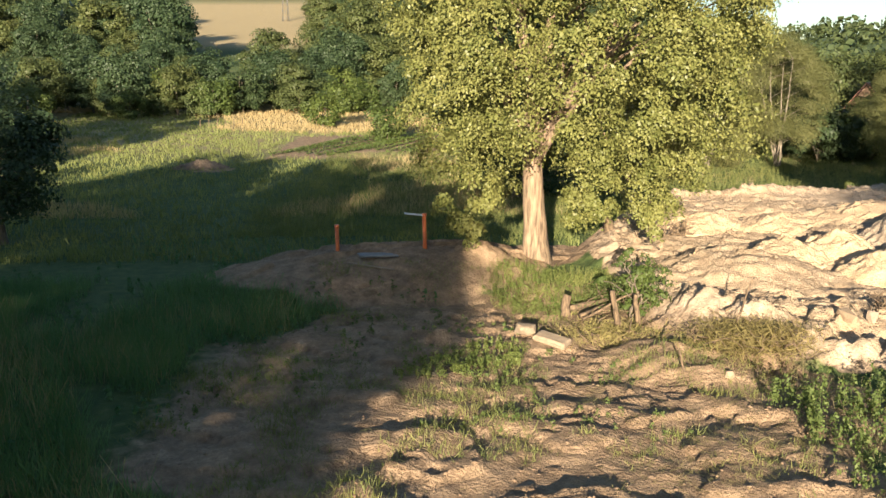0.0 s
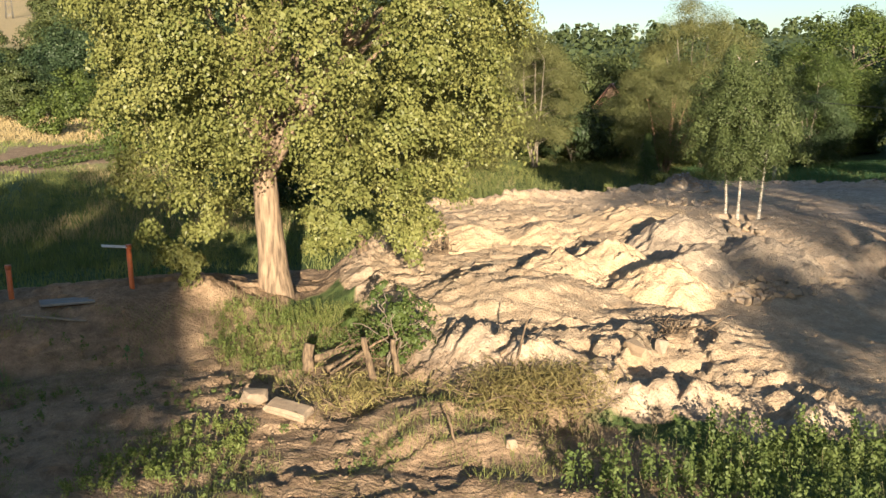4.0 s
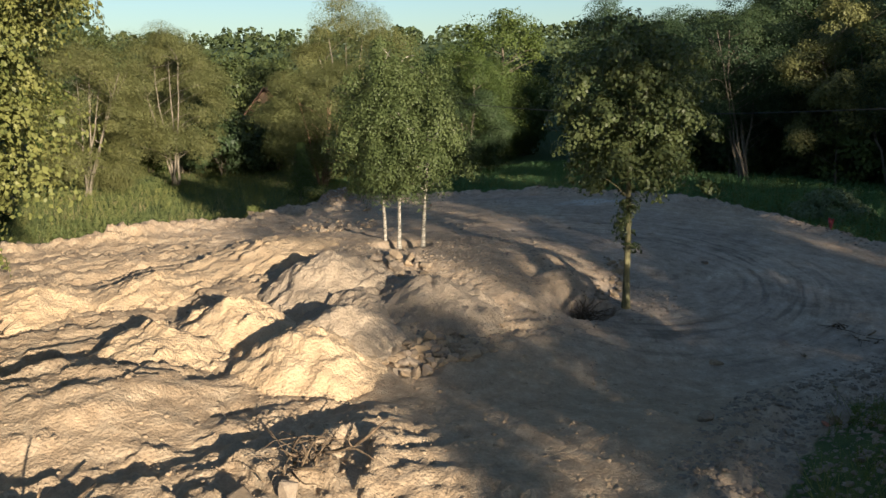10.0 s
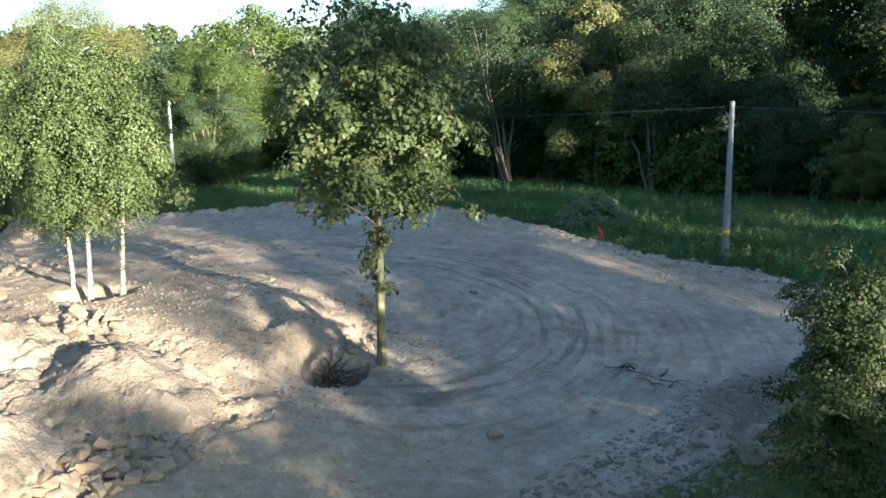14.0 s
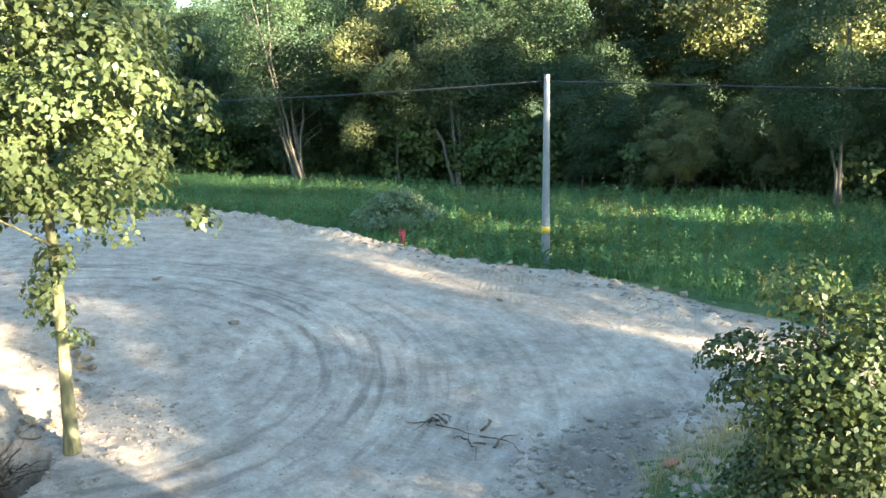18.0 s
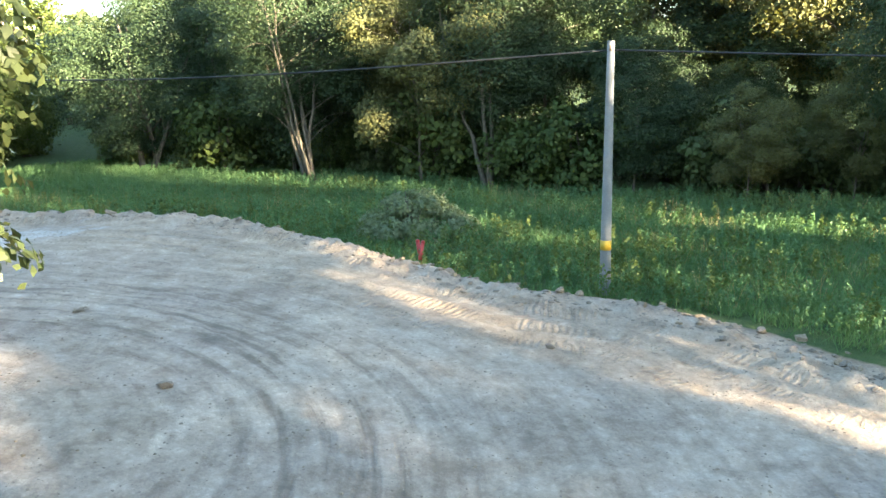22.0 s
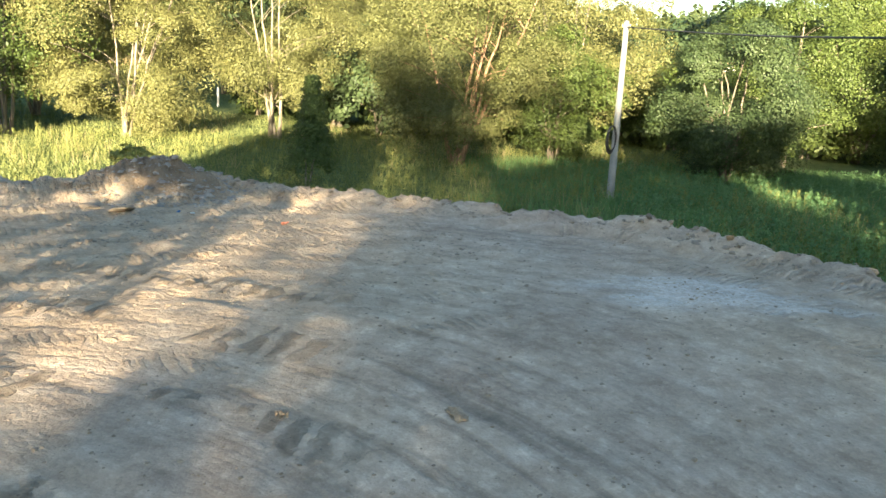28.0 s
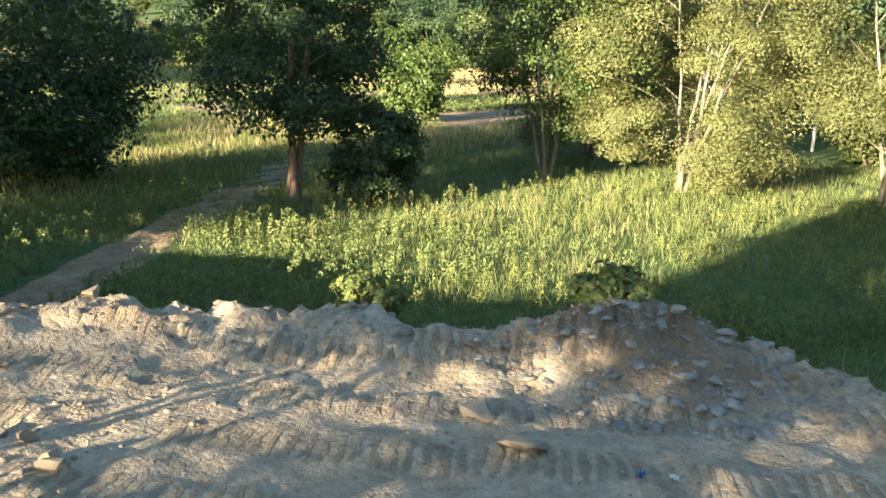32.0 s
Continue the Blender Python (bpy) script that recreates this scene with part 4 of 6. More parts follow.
# the great lime
def lime():
    r = np.random.default_rng(11)
    ob = thing("lime_tree", pose(4.75, 43.6, -1.15), "old lime tree with thick pale trunk and dense yellow-green crown", "tree")
    k = np.linspace(0, 1, 16)
    fork = bent((0, 0, -0.3), (-0.3, 0, 6.3), 16, 0, r, 0.008)
    rr = 0.66 - 0.22 * k + 0.30 * np.exp(-k * 9)
    put("trunk", tubes_mesh("trunk", [(fork, rr, 22, 0.10)]), LIME_BARK, ob)
    cl = np.vstack([billow(r, 800, 2.1, 0.6, 12.4, 9.2, 8.6, 9.4, 0.2, -0.75, 11, 0.58), billow(r, 420, 2.1, -0.6, 9.4, 8.6, 7.6, 6.2, 0.3, -0.8, 11, 0.6)])
    hang = []
    for x, y, z, rd in ((-4.6, -2.6, 4.6, 1.2), (-3.9, -2.4, 3.4, 0.95), (-3.5, -2.6, 2.6, 0.8), (-3.0, -2.2, 4.4, 1.1), (1.7, -3.6, 4.6, 1.0), (1.5, -3.2, 3.5, 0.85), (2.6, -4.4, 4.2, 1.0), (4.6, -3.6, 4.0, 1.1), (4.9, -3.4, 2.9, 0.8), (5.9, -2.6, 4.2, 1.1), (6.3, 1.6, 4.4, 1.2), (7.6, -1.0, 5.0, 1.0), (-5.4, 0.5, 5.6, 1.1), (4.2, 4.6, 4.0, 1.3), (-1.5, 5.5, 4.2, 1.3)):
        for w in unit(r, 6):
            hang.append((x + 0.7 * rd * w[0], y + 0.7 * rd * w[1], z + 0.75 * rd * w[2], 0.5 * rd, x, y, z))
    # the crown's lower edge rises from the trunk outwards and lets the fork be seen
    edge = np.interp(cl[:, 0], (-7, -4.5, -2, 0, 2, 4, 7, 9, 11), (5.2, 4.6, 5.0, 6.6, 4.8, 4.6, 5.2, 6.0, 7.0))
    cl = cl[cl[:, 2] > edge - 2.6 * np.clip((cl[:, 1] - 0.5) / 3, 0, 1)]
    cl = np.vstack([cl, hang])
    cl = cl[~((np.abs(cl[:, 0] + 0.2) < 1.3) & (cl[:, 1] < 0.8) & (cl[:, 2] < 6.6))]
    items = []
    for t0, ex, ey, ez, rad in ((0.97, -3.4, -0.8, 13, 0.34), (0.97, 1.2, 0.6, 16, 0.4), (0.94, 4.6, -0.6, 12, 0.34), (0.9, 0.2, 3.8, 12, 0.3), (0.88, -2.2, -3.0, 10.5, 0.27), (0.86, 2.6, -3.4, 10, 0.26), (0.97, -1.0, -1.2, 15, 0.3)):
        s = fork[int(t0 * 15)]
        b = bent(s, (ex, ey, ez), 9, 0.4, r, 0.12)
        items.append((b, np.linspace(rad, 0.1, 9), 10, 0.12))
        for x, y, z, rd in cl[np.argsort(((cl[:, :3] - b[6]) ** 2).sum(1))[3:6], :4]:
            items.append((bent(b[5], (x, y, z), 6, 0.2, r, 0.1), np.linspace(0.12, 0.02, 6), 6, 0.1))
    high = cl[(cl[:, 2] > 9.5) & (cl[:, 1] > -3)]
    for i in r.permutation(len(high))[:14]:
        x, y, z, rd = high[i, :4]
        s = items[int(r.integers(7)) * 4][0][2]
        items.append((bent(s, (x, y, z), 7, 0.5, r, 0.12), np.linspace(0.13, 0.015, 7), 6, 0.1))
    put("branchwork", tubes_mesh("branchwork", items), LIME_BARK, ob)
    c, n, m = crown_points(r, cl, 185, 0.65, 0.1, 0.4, 0.8, (2.2, 0.6, 12.0))
    q = unit(r, 3000) * (r.random(3000) ** 0.4)[:, None] * (6.6, 6.0, 7.2) + (2.2, 0.6, 12.4)
    q = q[(q[:, 2] > 7.0) | (np.hypot(q[:, 0] + 0.2, q[:, 1]) > 2.4)]
    c, n, m = np.vstack([c, q]), np.vstack([n, unit(r, len(q))]), np.concatenate([m, np.full(len(q), 2.0)])
    put("crown", mesh_from("crown", *leaves(c, n, 0.13 * m, r, 0.6, 0.72)), LIME_LEAF, ob)


lime()
rm = np.random.default_rng(211)
maple_clumps = np.vstack([crown_clumps(rm, 230, 0.1, 0, 7.6, 2.8, 2.8, 3.5, 0.5, 0.3, 0.3, -0.92),
                          [(0.25 * math.cos(k), 0.25 * math.sin(k), 2.6 + 0.4 * k, 0.4) for k in range(5)]])
tree("maple_tree", "young maple with a slim mossy trunk and an oval crown", "tree", (34.0, 38.75, -1.35), 11.6, (0.1, 0, 7.7, 2.45, 2.45, 3.4), 21, MAPLE_LEAF, MOSSY_BARK, 0.145,
     per=85, size=0.145, limbs=12, trunk_top=0.9, bend=0.15, hang=0.4, flat=0.95, clump_list=maple_clumps)
for bx, by, bz, sd, hh in ((30.6, 50.6, 0.0, 31, 8.6), (30.45, 49.3, 0.1, 32, 9.2), (31.2, 48.5, 0.15, 33, 8.7)):
    tree("birch_tree", "slender white-barked birch with hanging green foliage", "tree", (bx, by, bz), hh, (0.1 * (sd - 32), 0.1, 5.6, 2.0, 2.0, 3.5), sd, BIRCH_LEAF, BIRCH_BARK, 0.09,
         120, 300, 0.085, 1, (0.25 * (sd - 31), 0.1), 26, "three birches on the bank", 0.8, 0.75, 0.9, 0.15, 0.7,
         clump_list=crown_clumps(np.random.default_rng(sd), 120, 0.1 * (sd - 32), 0.1, 5.6, 2.0, 2.0, 3.5, 0.55, 0.45, 0.25, -0.85))
tree("leafy_shrub", "tall leafy shrub with small dark green leaves", "shrub", ground_at(31.0, 24.5), 5.6, (0, 0, 2.9, 1.2, 1.2, 2.7), 41, SHRUB_LEAF, BARK, 0.05, 170, 200, 0.066, 5, limbs=30, trunk_top=0.85, bend=0.5,
     clump_list=crown_clumps(np.random.default_rng(41), 190, 0, 0, 2.9, 1.25, 1.25, 2.75, 0.36, 0.25, 0.3, -1.1))
rb = np.random.default_rng(42)
qr, qa = 2.6 * np.sqrt(rb.random(110)), rb.uniform(0, 6.28, 110)
mound = np.column_stack([qr * np.cos(qa), qr * np.sin(qa), 0.25 + 1.75 * rb.random(110) ** 0.7 * (1 - (qr / 2.75) ** 2), rb.uniform(0.3, 0.5, 110)])
tree("silver_willow_bush", "low silvery willow bush in tall grass", "bush", ground_at(63.6, 47.6), 2.6, (0, 0, 1.1, 2.6, 2.6, 1.2), 42, SILVER_LEAF, BARK, 0.05, per=90, size=0.13, stems=6, limbs=24, trunk_top=0.8, bend=0.6, flat=1.0, clump_list=mound)

# trees of the meadow, one by one: kind, x, y, height, crown radius, crown base
for nm, lab, x, y, h, rx, zb, lf, bk, tr, st, cl, per, sz, sd in (
        ("willow_tree", "broad grey-green willow with pale forked stems", 28.6, 95.5, 13, 5.9, -0.4, WILLOW_LEAF, PALE_BARK, 0.13, 7, 260, 620, 0.095, 51),
        ("willow_tree", "tall open willow with a pale bare trunk", 37.4, 98.5, 14.5, 5.0, 1.6, WILLOW_LEAF, PALE_BARK, 0.15, 4, 200, 560, 0.095, 52),
        ("willow_tree", "leaning willow with several reddish stems", 48.4, 89.5, 12.0, 5.4, 0.2, WILLOW_LEAF, RUST_BARK, 0.17, 6, 220, 580, 0.098, 53),
        ("ash_tree", "dark leaning tree with several stems", 22.4, 93.5, 14, 4.6, 2.6, OAK_LEAF, BARK, 0.15, 4, 117, 230, 0.12, 55),
        ("hornbeam_tree", "dark dense tree with a pale straight trunk", 16.9, 81.0, 14, 3.5, 2.2, DARK_LEAF, RUST_BARK, 0.26, 2, 200, 260, 0.12, 56),
        ("hornbeam_tree", "large dark tree with leaves down to the ground", 6.4, 74.0, 15, 6.8, 0.4, DARK_LEAF, BARK, 0.4, 1, 230, 190, 0.16, 57),
        ("hazel_bush", "large round bush with dense leaves", 63.2, 86.0, 8.6, 4.3, 0.0, DARK_LEAF, BARK, 0.13, 5, 200, 420, 0.09, 58),
        ("willow_bush", "round dark willow bush", 55.0, 93.0, 8.0, 3.6, 0.1, OAK_LEAF, BARK, 0.13, 4, 120, 400, 0.095, 59),
        ("round_tree", "round dark bushy tree in the clearing", 80.2, 101.4, 11, 4.9, 0.0, OAK_LEAF, BARK, 0.2, 4, 150, 260, 0.14, 60),
        ("alder_tree", "large dark alder with leaves down to the grass", 80.5, 82.0, 14, 6.0, 0.3, DARK_LEAF, BARK, 0.3, 3, 180, 330, 0.125, 61),
        ("alder_tree", "large dark alder with leaves down to the grass", 87.5, 78.5, 15, 6.5, 0.3, DARK_LEAF, BARK, 0.3, 3, 160, 330, 0.13, 62),
        ("alder_tree", "dark green alder at the clearing", 96, 92, 15, 6.5, 0.5, OAK_LEAF, BARK, 0.3, 2, 120, 120, 0.26, 63),
        ("willow_tree", "tall bright willow with a rounded crown", 57.5, 99.5, 17.5, 6.6, 1.0, WILLOW_LEAF, PALE_BARK, 0.18, 4, 220, 480, 0.12, 64),
        ("poplar_tree", "upright light green poplar", 71.5, 96.0, 14.5, 4.2, 0.8, OAK_LEAF, PALE_BARK, 0.2, 1, 150, 480, 0.1, 65),
        ("oak_tree", "tall dark green oak", 97, 121, 21, 6.8, 3.0, OAK_LEAF, BARK, 0.5, 1, 150, 110, 0.3, 66),
        ("willow_tree", "spreading willow beside the reeds", 20.5, 104, 13.5, 6.5, 0.2, WILLOW_LEAF, PALE_BARK, 0.15, 4, 190, 430, 0.125, 67),
        ("oak_tree", "dark tree at the meadow's edge", -27.5, 54, 10, 4.0, 1.0, DARK_LEAF, BARK, 0.25, 1, 110, 130, 0.2, 68),
        ("willow_tree", "willow in the evening sun", 41.4, 108, 14, 4.7, 0.4, WILLOW_LEAF, PALE_BARK, 0.15, 4, 170, 430, 0.13, 69),
        ("alder_tree", "dark alder behind the reeds", 74, 112, 13, 5.4, 0.5, DARK_LEAF, BARK, 0.3, 2, 100, 90, 0.32, 70),
        ("thorn_bush", "dark rounded thorn bush", 44.5, 104, 6.2, 4.4, 0.1, DARK_LEAF, BARK, 0.1, 4, 90, 90, 0.26, 71),
        ("thorn_bush", "dark rounded thorn bush", 52.0, 108, 6.6, 4.6, 0.1, DARK_LEAF, BARK, 0.1, 4, 90, 90, 0.26, 72)):
    tree(nm, lab, "bush" if "bush" in nm else "tree", ground_at(x, y), h, (0, 0, (h + zb) / 2, rx, rx, (h - zb) / 2), sd, lf, bk, tr, cl, per, sz, st, limbs=34 if lf is WILLOW_LEAF else 22,
         bend=0.6, trunk_top=0.8, bottom=-0.9 if lf is WILLOW_LEAF else -1.0, lump=0.3, flat=0.85, aspect=0.36 if lf is WILLOW_LEAF else 0.7)

rc = np.random.default_rng(54)
cone = [(0.75 * (1.05 - k) * math.cos(q) + 0.1, 0.75 * (1.05 - k) * math.sin(q), 1.15 + 3.7 * k, 0.34 + 0.42 * (1 - k)) for k in np.linspace(0, 1, 13) for q in rc.uniform(0, 6.28, 7)]
tree("small_tree", "small dense dark green tree with two thin stems", "tree", ground_at(40.6, 78.6), 5.2, (0.1, 0, 2.8, 1.3, 1.3, 2.0), 54, OAK_LEAF, PALE_BARK, 0.08, per=170, size=0.085, stems=2, limbs=10, clump_list=np.array(cone))

for x, y, h, rx, sd in ((5.0, 78, 5.5, 3.4, 902), (18.9, 83.6, 4.2, 2.2, 904)):
    tree("undergrowth_bush", "dark dense bush at the foot of a tree", "bush", ground_at(x, y), h, (0, 0, h * 0.48, rx, rx, h * 0.52), sd, DARK_LEAF, BARK, 0.06, 70, 130, 0.15, 4, limbs=8, bottom=-1.1, lump=0.3, flat=0.9, group="bushes under the dark trees")

# the wood's edge beyond the poles and the hedges: a few forms, copied and turned
wood = []
for nm, lab, h, rx, zb, lf, bk, st, cl, per, sz, sd in (
        ("wood_tree", "tall dark tree with forked grey trunks at the wood's edge", 17, 5.4, 3.6, DARK_LEAF, BARK, 3, 190, 430, 0.105, 81),
        ("wood_tree", "dark tree of the wood with a bare lower trunk", 19, 5.0, 5.0, DARK_LEAF, BARK, 1, 150, 330, 0.14, 82),
        ("wood_tree", "olive-green tree of the wood", 16, 5.2, 2.5, WILLOW_LEAF, BARK, 2, 160, 280, 0.14, 83),
        ("wood_tree", "broad dark green tree of the wood", 18, 6.2, 1.5, DARK_LEAF, BARK, 1, 190, 300, 0.16, 84)):
    wood.append(tree(nm, lab, "tree", (0, 0, -60 - 4 * len(wood)), h, (0, 0, (h + zb) / 2, rx, rx, (h - zb) / 2), sd, lf, bk, 0.15, cl, per, sz, st, limbs=22, bend=1.0, trunk_top=0.82, lump=0.3, flat=0.8, group="trees of the wood"))
hedge = []
for nm, lab, h, rx, zb, lf, cl, per, sd in (
        ("hedge_tree", "rounded mid-green tree of the hedgerow", 11, 5.0, 0.5, SHRUB_LEAF, 91, 110, 91),
        # dark leaves here put the hedgerow's shaded gaps into the colour
        ("hedge_tree", "rounded hedgerow tree, leaves darkened to stand for shaded gaps", 12, 5.2, 0.5, DARK_LEAF, 91, 110, 92),
        ("hedge_bush", "bush of the hedgerow", 6, 3.4, 0.1, OAK_LEAF, 50, 44, 93),
        ("hedge_bush", "light green bush of the hedgerow", 5.5, 3.4, 0.1, BIRCH_LEAF, 50, 44, 94)):
    hedge.append(tree(nm, lab, "bush" if "bush" in nm else "tree", (0, 0, -90 - 4 * len(hedge)), h, (0, 0, (h + zb) / 2, rx, rx, (h - zb) / 2), sd, lf, BARK, 0.2, cl, per, 0.34 if h > 8 else 0.3, 2, limbs=4, bend=0.6, lump=0.3, flat=0.85, group="trees of the hedgerow"))
# unseen bare-trunked trees added behind the walk: close-leaved to shade, airy to thin sunlight
for nm, lab, h, rx, zb, cl, per, sz, sd in (("wood_tree", "unseen tall tree added for shade, with a high dense crown", 20, 5.0, 11, 120, 90, 0.32, 85), ("wood_tree", "unseen tall tree added to thin the sun, with a high airy crown", 23, 6.0, 12, 150, 17, 0.26, 86)):
    wood.append(tree(nm, lab, "tree", (0, 0, -80 - 4 * len(wood)), h, (0, 0, (h + zb) / 2, rx, rx, (h - zb) / 2), sd, OAK_LEAF, BARK, 0.25, cl, per, sz, 1, limbs=16, bend=0.5, lump=0.3, group="trees of the wood"))
unused = set(wood + hedge)
# two open trees that show their limbs before the wood
tree("forked_tree", "open tree with pale forked stems before the dark wood", "tree", ground_at(78.7, 64.6), 16, (0.8, 1.2, 9.6, 5.6, 5.4, 6.2), 87, DARK_LEAF, BARK, 0.17, 60, 260, 0.12, 6, limbs=44, bend=1.0, trunk_top=0.86, bottom=-0.75, lump=0.4, flat=0.8)
tree("forked_tree", "thin tree with bare lower branches before the wood", "tree", ground_at(80.8, 52.1), 15, (1.0, 0.6, 9.0, 4.4, 4.4, 6.0), 88, DARK_LEAF, BARK, 0.2, 46, 240, 0.12, 3, limbs=46, bend=1.0, trunk_top=0.9, bottom=-0.9, lump=0.4, flat=0.8)


def plant(proto, x, y, s, turn):
    m = pose(*ground_at(x, y, -0.1), 0, 0, turn) @ Matrix.Diagonal((s, s, s * (0.92 + 0.16 * random.random()), 1))
    if proto in unused:
        unused.discard(proto)
        proto.matrix_basis = m
        return
    c = copy_thing(proto, Matrix())
    c.matrix_basis = m


random.seed(5)
for x, y, k, s in ((82.0, 67.6, 0, 0.9), (85.0, 53.4, 0, 0.9), (78.9, 26.3, 0, 0.95), (81, 57, 2, 0.95), (82, 43, 3, 0.5), (80, 36, 2, 0.42), (84, 70, 3, 0.9), (83, 31, 2, 0.45), (84, 20, 3, 0.6),
                   (79.5, 14, 0, 1.0), (86, 50, 1, 1.0), (88, 38, 3, 0.45), (88, 60, 2, 1.0), (89, 27, 3, 0.5), (92, 45, 3, 0.6), (93, 55, 0, 1.0), (94, 68, 1, 1.0), (97, 31, 2, 1.65), (92, 18, 3, 0.5), (87, 8, 2, 0.6),
                   (99, 60, 3, 1.1), (102, 48, 2, 1.65), (101, 38, 3, 1.1), (101, 26, 2, 1.0), (104, 74, 3, 1.1), (100, 12, 3, 0.6), (108, 54, 1, 1.15), (108, 40, 2, 1.65), (110, 30, 3, 1.15), (110, 62, 2, 1.65),
                   (116, 90, 3, 1.1), (124, 80, 1, 1.2), (120, 100, 2, 1.1), (128, 112, 3, 1.2), (118, 118, 1, 1.1), (132, 95, 3, 1.2), (111, 84, 0, 1.0), (107, 100, 3, 1.0)):
    plant(wood[k], x, y, s, random.uniform(0, 360))
for i in range(46):
    y = 8 + i * 1.75
    plant(hedge[random.choice((2, 2, 3, 2))], 81.5 + random.uniform(-2, 9) + 0.06 * abs(y - 45), y, random.uniform(0.55, 1.05), random.uniform(0, 360))
# hedgerow at the foot of the hillside beyond the field
for i in range(74):
    x = -150 + i * 2.4 + random.uniform(-1.5, 1.5)
    y = 188 + 0.12 * x + random.uniform(-7, 9) + (10 if i % 2 else 0)
    plant(hedge[random.choice((0, 1, 1, 2, 3, 2))], x, y, random.uniform(0.6, 1.3), random.uniform(0, 360))
for i in range(46):
    x = -160 + i * 4.6 + random.uniform(-3, 3)
    y = 222 + random.uniform(-6, 46)
    if y > 240 and -0.30 < x / y < -0.135:
        continue
    plant(hedge[random.choice((0, 1, 1, 0))], x, y, random.uniform(0.7, 1.35), random.uniform(0, 360))
for i in range(120):
    x, y = random.uniform(-240, 10), random.uniform(262, 430)
    if -0.30 < x / y < -0.135:
        continue
    plant(hedge[random.choice((0, 1, 1))], x, y, random.uniform(0.9, 1.9), random.uniform(0, 360))
for i in range(44):
    x, y = random.uniform(-72, -18), random.uniform(196, 300)
    if y > 222 and -0.33 < x / y < -0.13:
        continue
    plant(hedge[random.choice((2, 3, 2, 1))], x, y, random.uniform(0.8, 1.3), random.uniform(0, 360))
# clumps of the valley between the lime and the far hills
for i in range(70):
    a = radians(random.uniform(8, 52))
    d = random.uniform(128, 300)
    x, y = d * math.sin(a), d * math.cos(a)
    plant(hedge[random.choice((0, 1, 0, 0, 3, 2))], x, y, random.uniform(0.8, 1.35), random.uniform(0, 360))
for x, y, k, s in ((-20, 150, 2, 1.0), (-60, 170, 2, 0.9), (-48, 176, 3, 1.0), (-75, 160, 2, 1.2), (30, 128, 1, 0.9), (12, 126, 0, 0.9), (0, 150, 1, 1.0), (22, 140, 0, 1.1), (-8, 128, 2, 0.9),
                   (2, 112, 2, 0.8), (36, 132, 1, 1.0), (-95, 150, 0, 1.0), (-100, 128, 1, 1.1), (-84, 140, 1, 1.0)):
    plant(hedge[k], x, y, s, random.uniform(0, 360))
for i in range(18):
    plant(hedge[2], 34 + 2.7 * i + random.uniform(-1, 1), 113 - 0.5 * i + random.uniform(-3, 3), random.uniform(0.75, 1.15), random.uniform(0, 360))
# unseen trees added behind the walk to shade the yard and the low ground
for x, y, k, s in ((-12.0, -6, 3, 0.92), (-18, -12, 1, 0.96), (-26, -4, 3, 0.96), (-35, -10, 1, 1.0), (-45, -4, 3, 1.05), (-15.9, -26, 3, 1.05), (-57, -8, 1, 1.05), (-17, 12, 3, 0.92), (-25, 18, 3, 0.9), (-33, 22, 3, 0.92), (-42, 16, 3, 0.96), (-23, 3, 3, 0.96),
                   (-58, 92, 3, 1.05), (-68, 84, 3, 1.05), (-64, 106, 3, 1.05), (-56, 76, 3, 0.95), (-74, 96, 3, 1.2), (-86, 104, 3, 1.2), (-98, 98, 3, 1.2), (-112, 108, 3, 1.3), (-128, 100, 3, 1.3),
                   (17.0, -8, 3, 0.56), (20.8, -2, 3, 0.45), (23.5, -9, 3, 0.52), (26.5, -3, 3, 0.45), (29.5, -8, 3, 0.58), (32.0, -1, 3, 0.56), (38.8, -8, 3, 0.55), (22, -16, 3, 0.6), (28, -16, 3, 0.6), (37.1, -6, 3, 0.84), (36.6, -13, 3, 0.8),
                   (37.5, -16, 4, 1.1), (43.5, -17, 4, 1.2), (49.5, -15, 4, 1.15), (16.5, -31, 5, 0.97), (-68, -6, 3, 1.0), (32.5, -29, 5, 1.0), (40.5, -31, 5, 0.9), (39.5, -36, 5, 0.86), (24.5, -33, 5, 1.18), (36.5, -34, 5, 1.3),
                   (51.0, -6, 3, 0.86), (56, -10, 3, 1.1), (65.5, -12, 3, 1.45), (74.5, -12, 3, 1.25)):
    plant(wood[k], x, y, s, random.uniform(0, 360))
# unseen tree, added so that its small high crown shades the meadow
g = height(30.5, -6)
tree("wood_tree", "unseen bare-trunked tree added to shade the meadow, with a small high crown", "tree", (30.5, -6, g), 20.6 - g, (0, 0, 17.9 - g, 6.0, 6.0, 2.7), 89, OAK_LEAF, BARK, 0.25, 110, 70, 0.3, limbs=16, bend=0.5, lump=0.25, trunk_top=0.85, group="trees of the wood")
for x, y, k, s in ((82.5, 111.5, 1, 0.8), (89.0, 109.5, 1, 0.9), (97.0, 128.5, 0, 1.0), (86.5, 104.5, 2, 0.9)):
    plant(hedge[k], x, y, s, 40 * x)


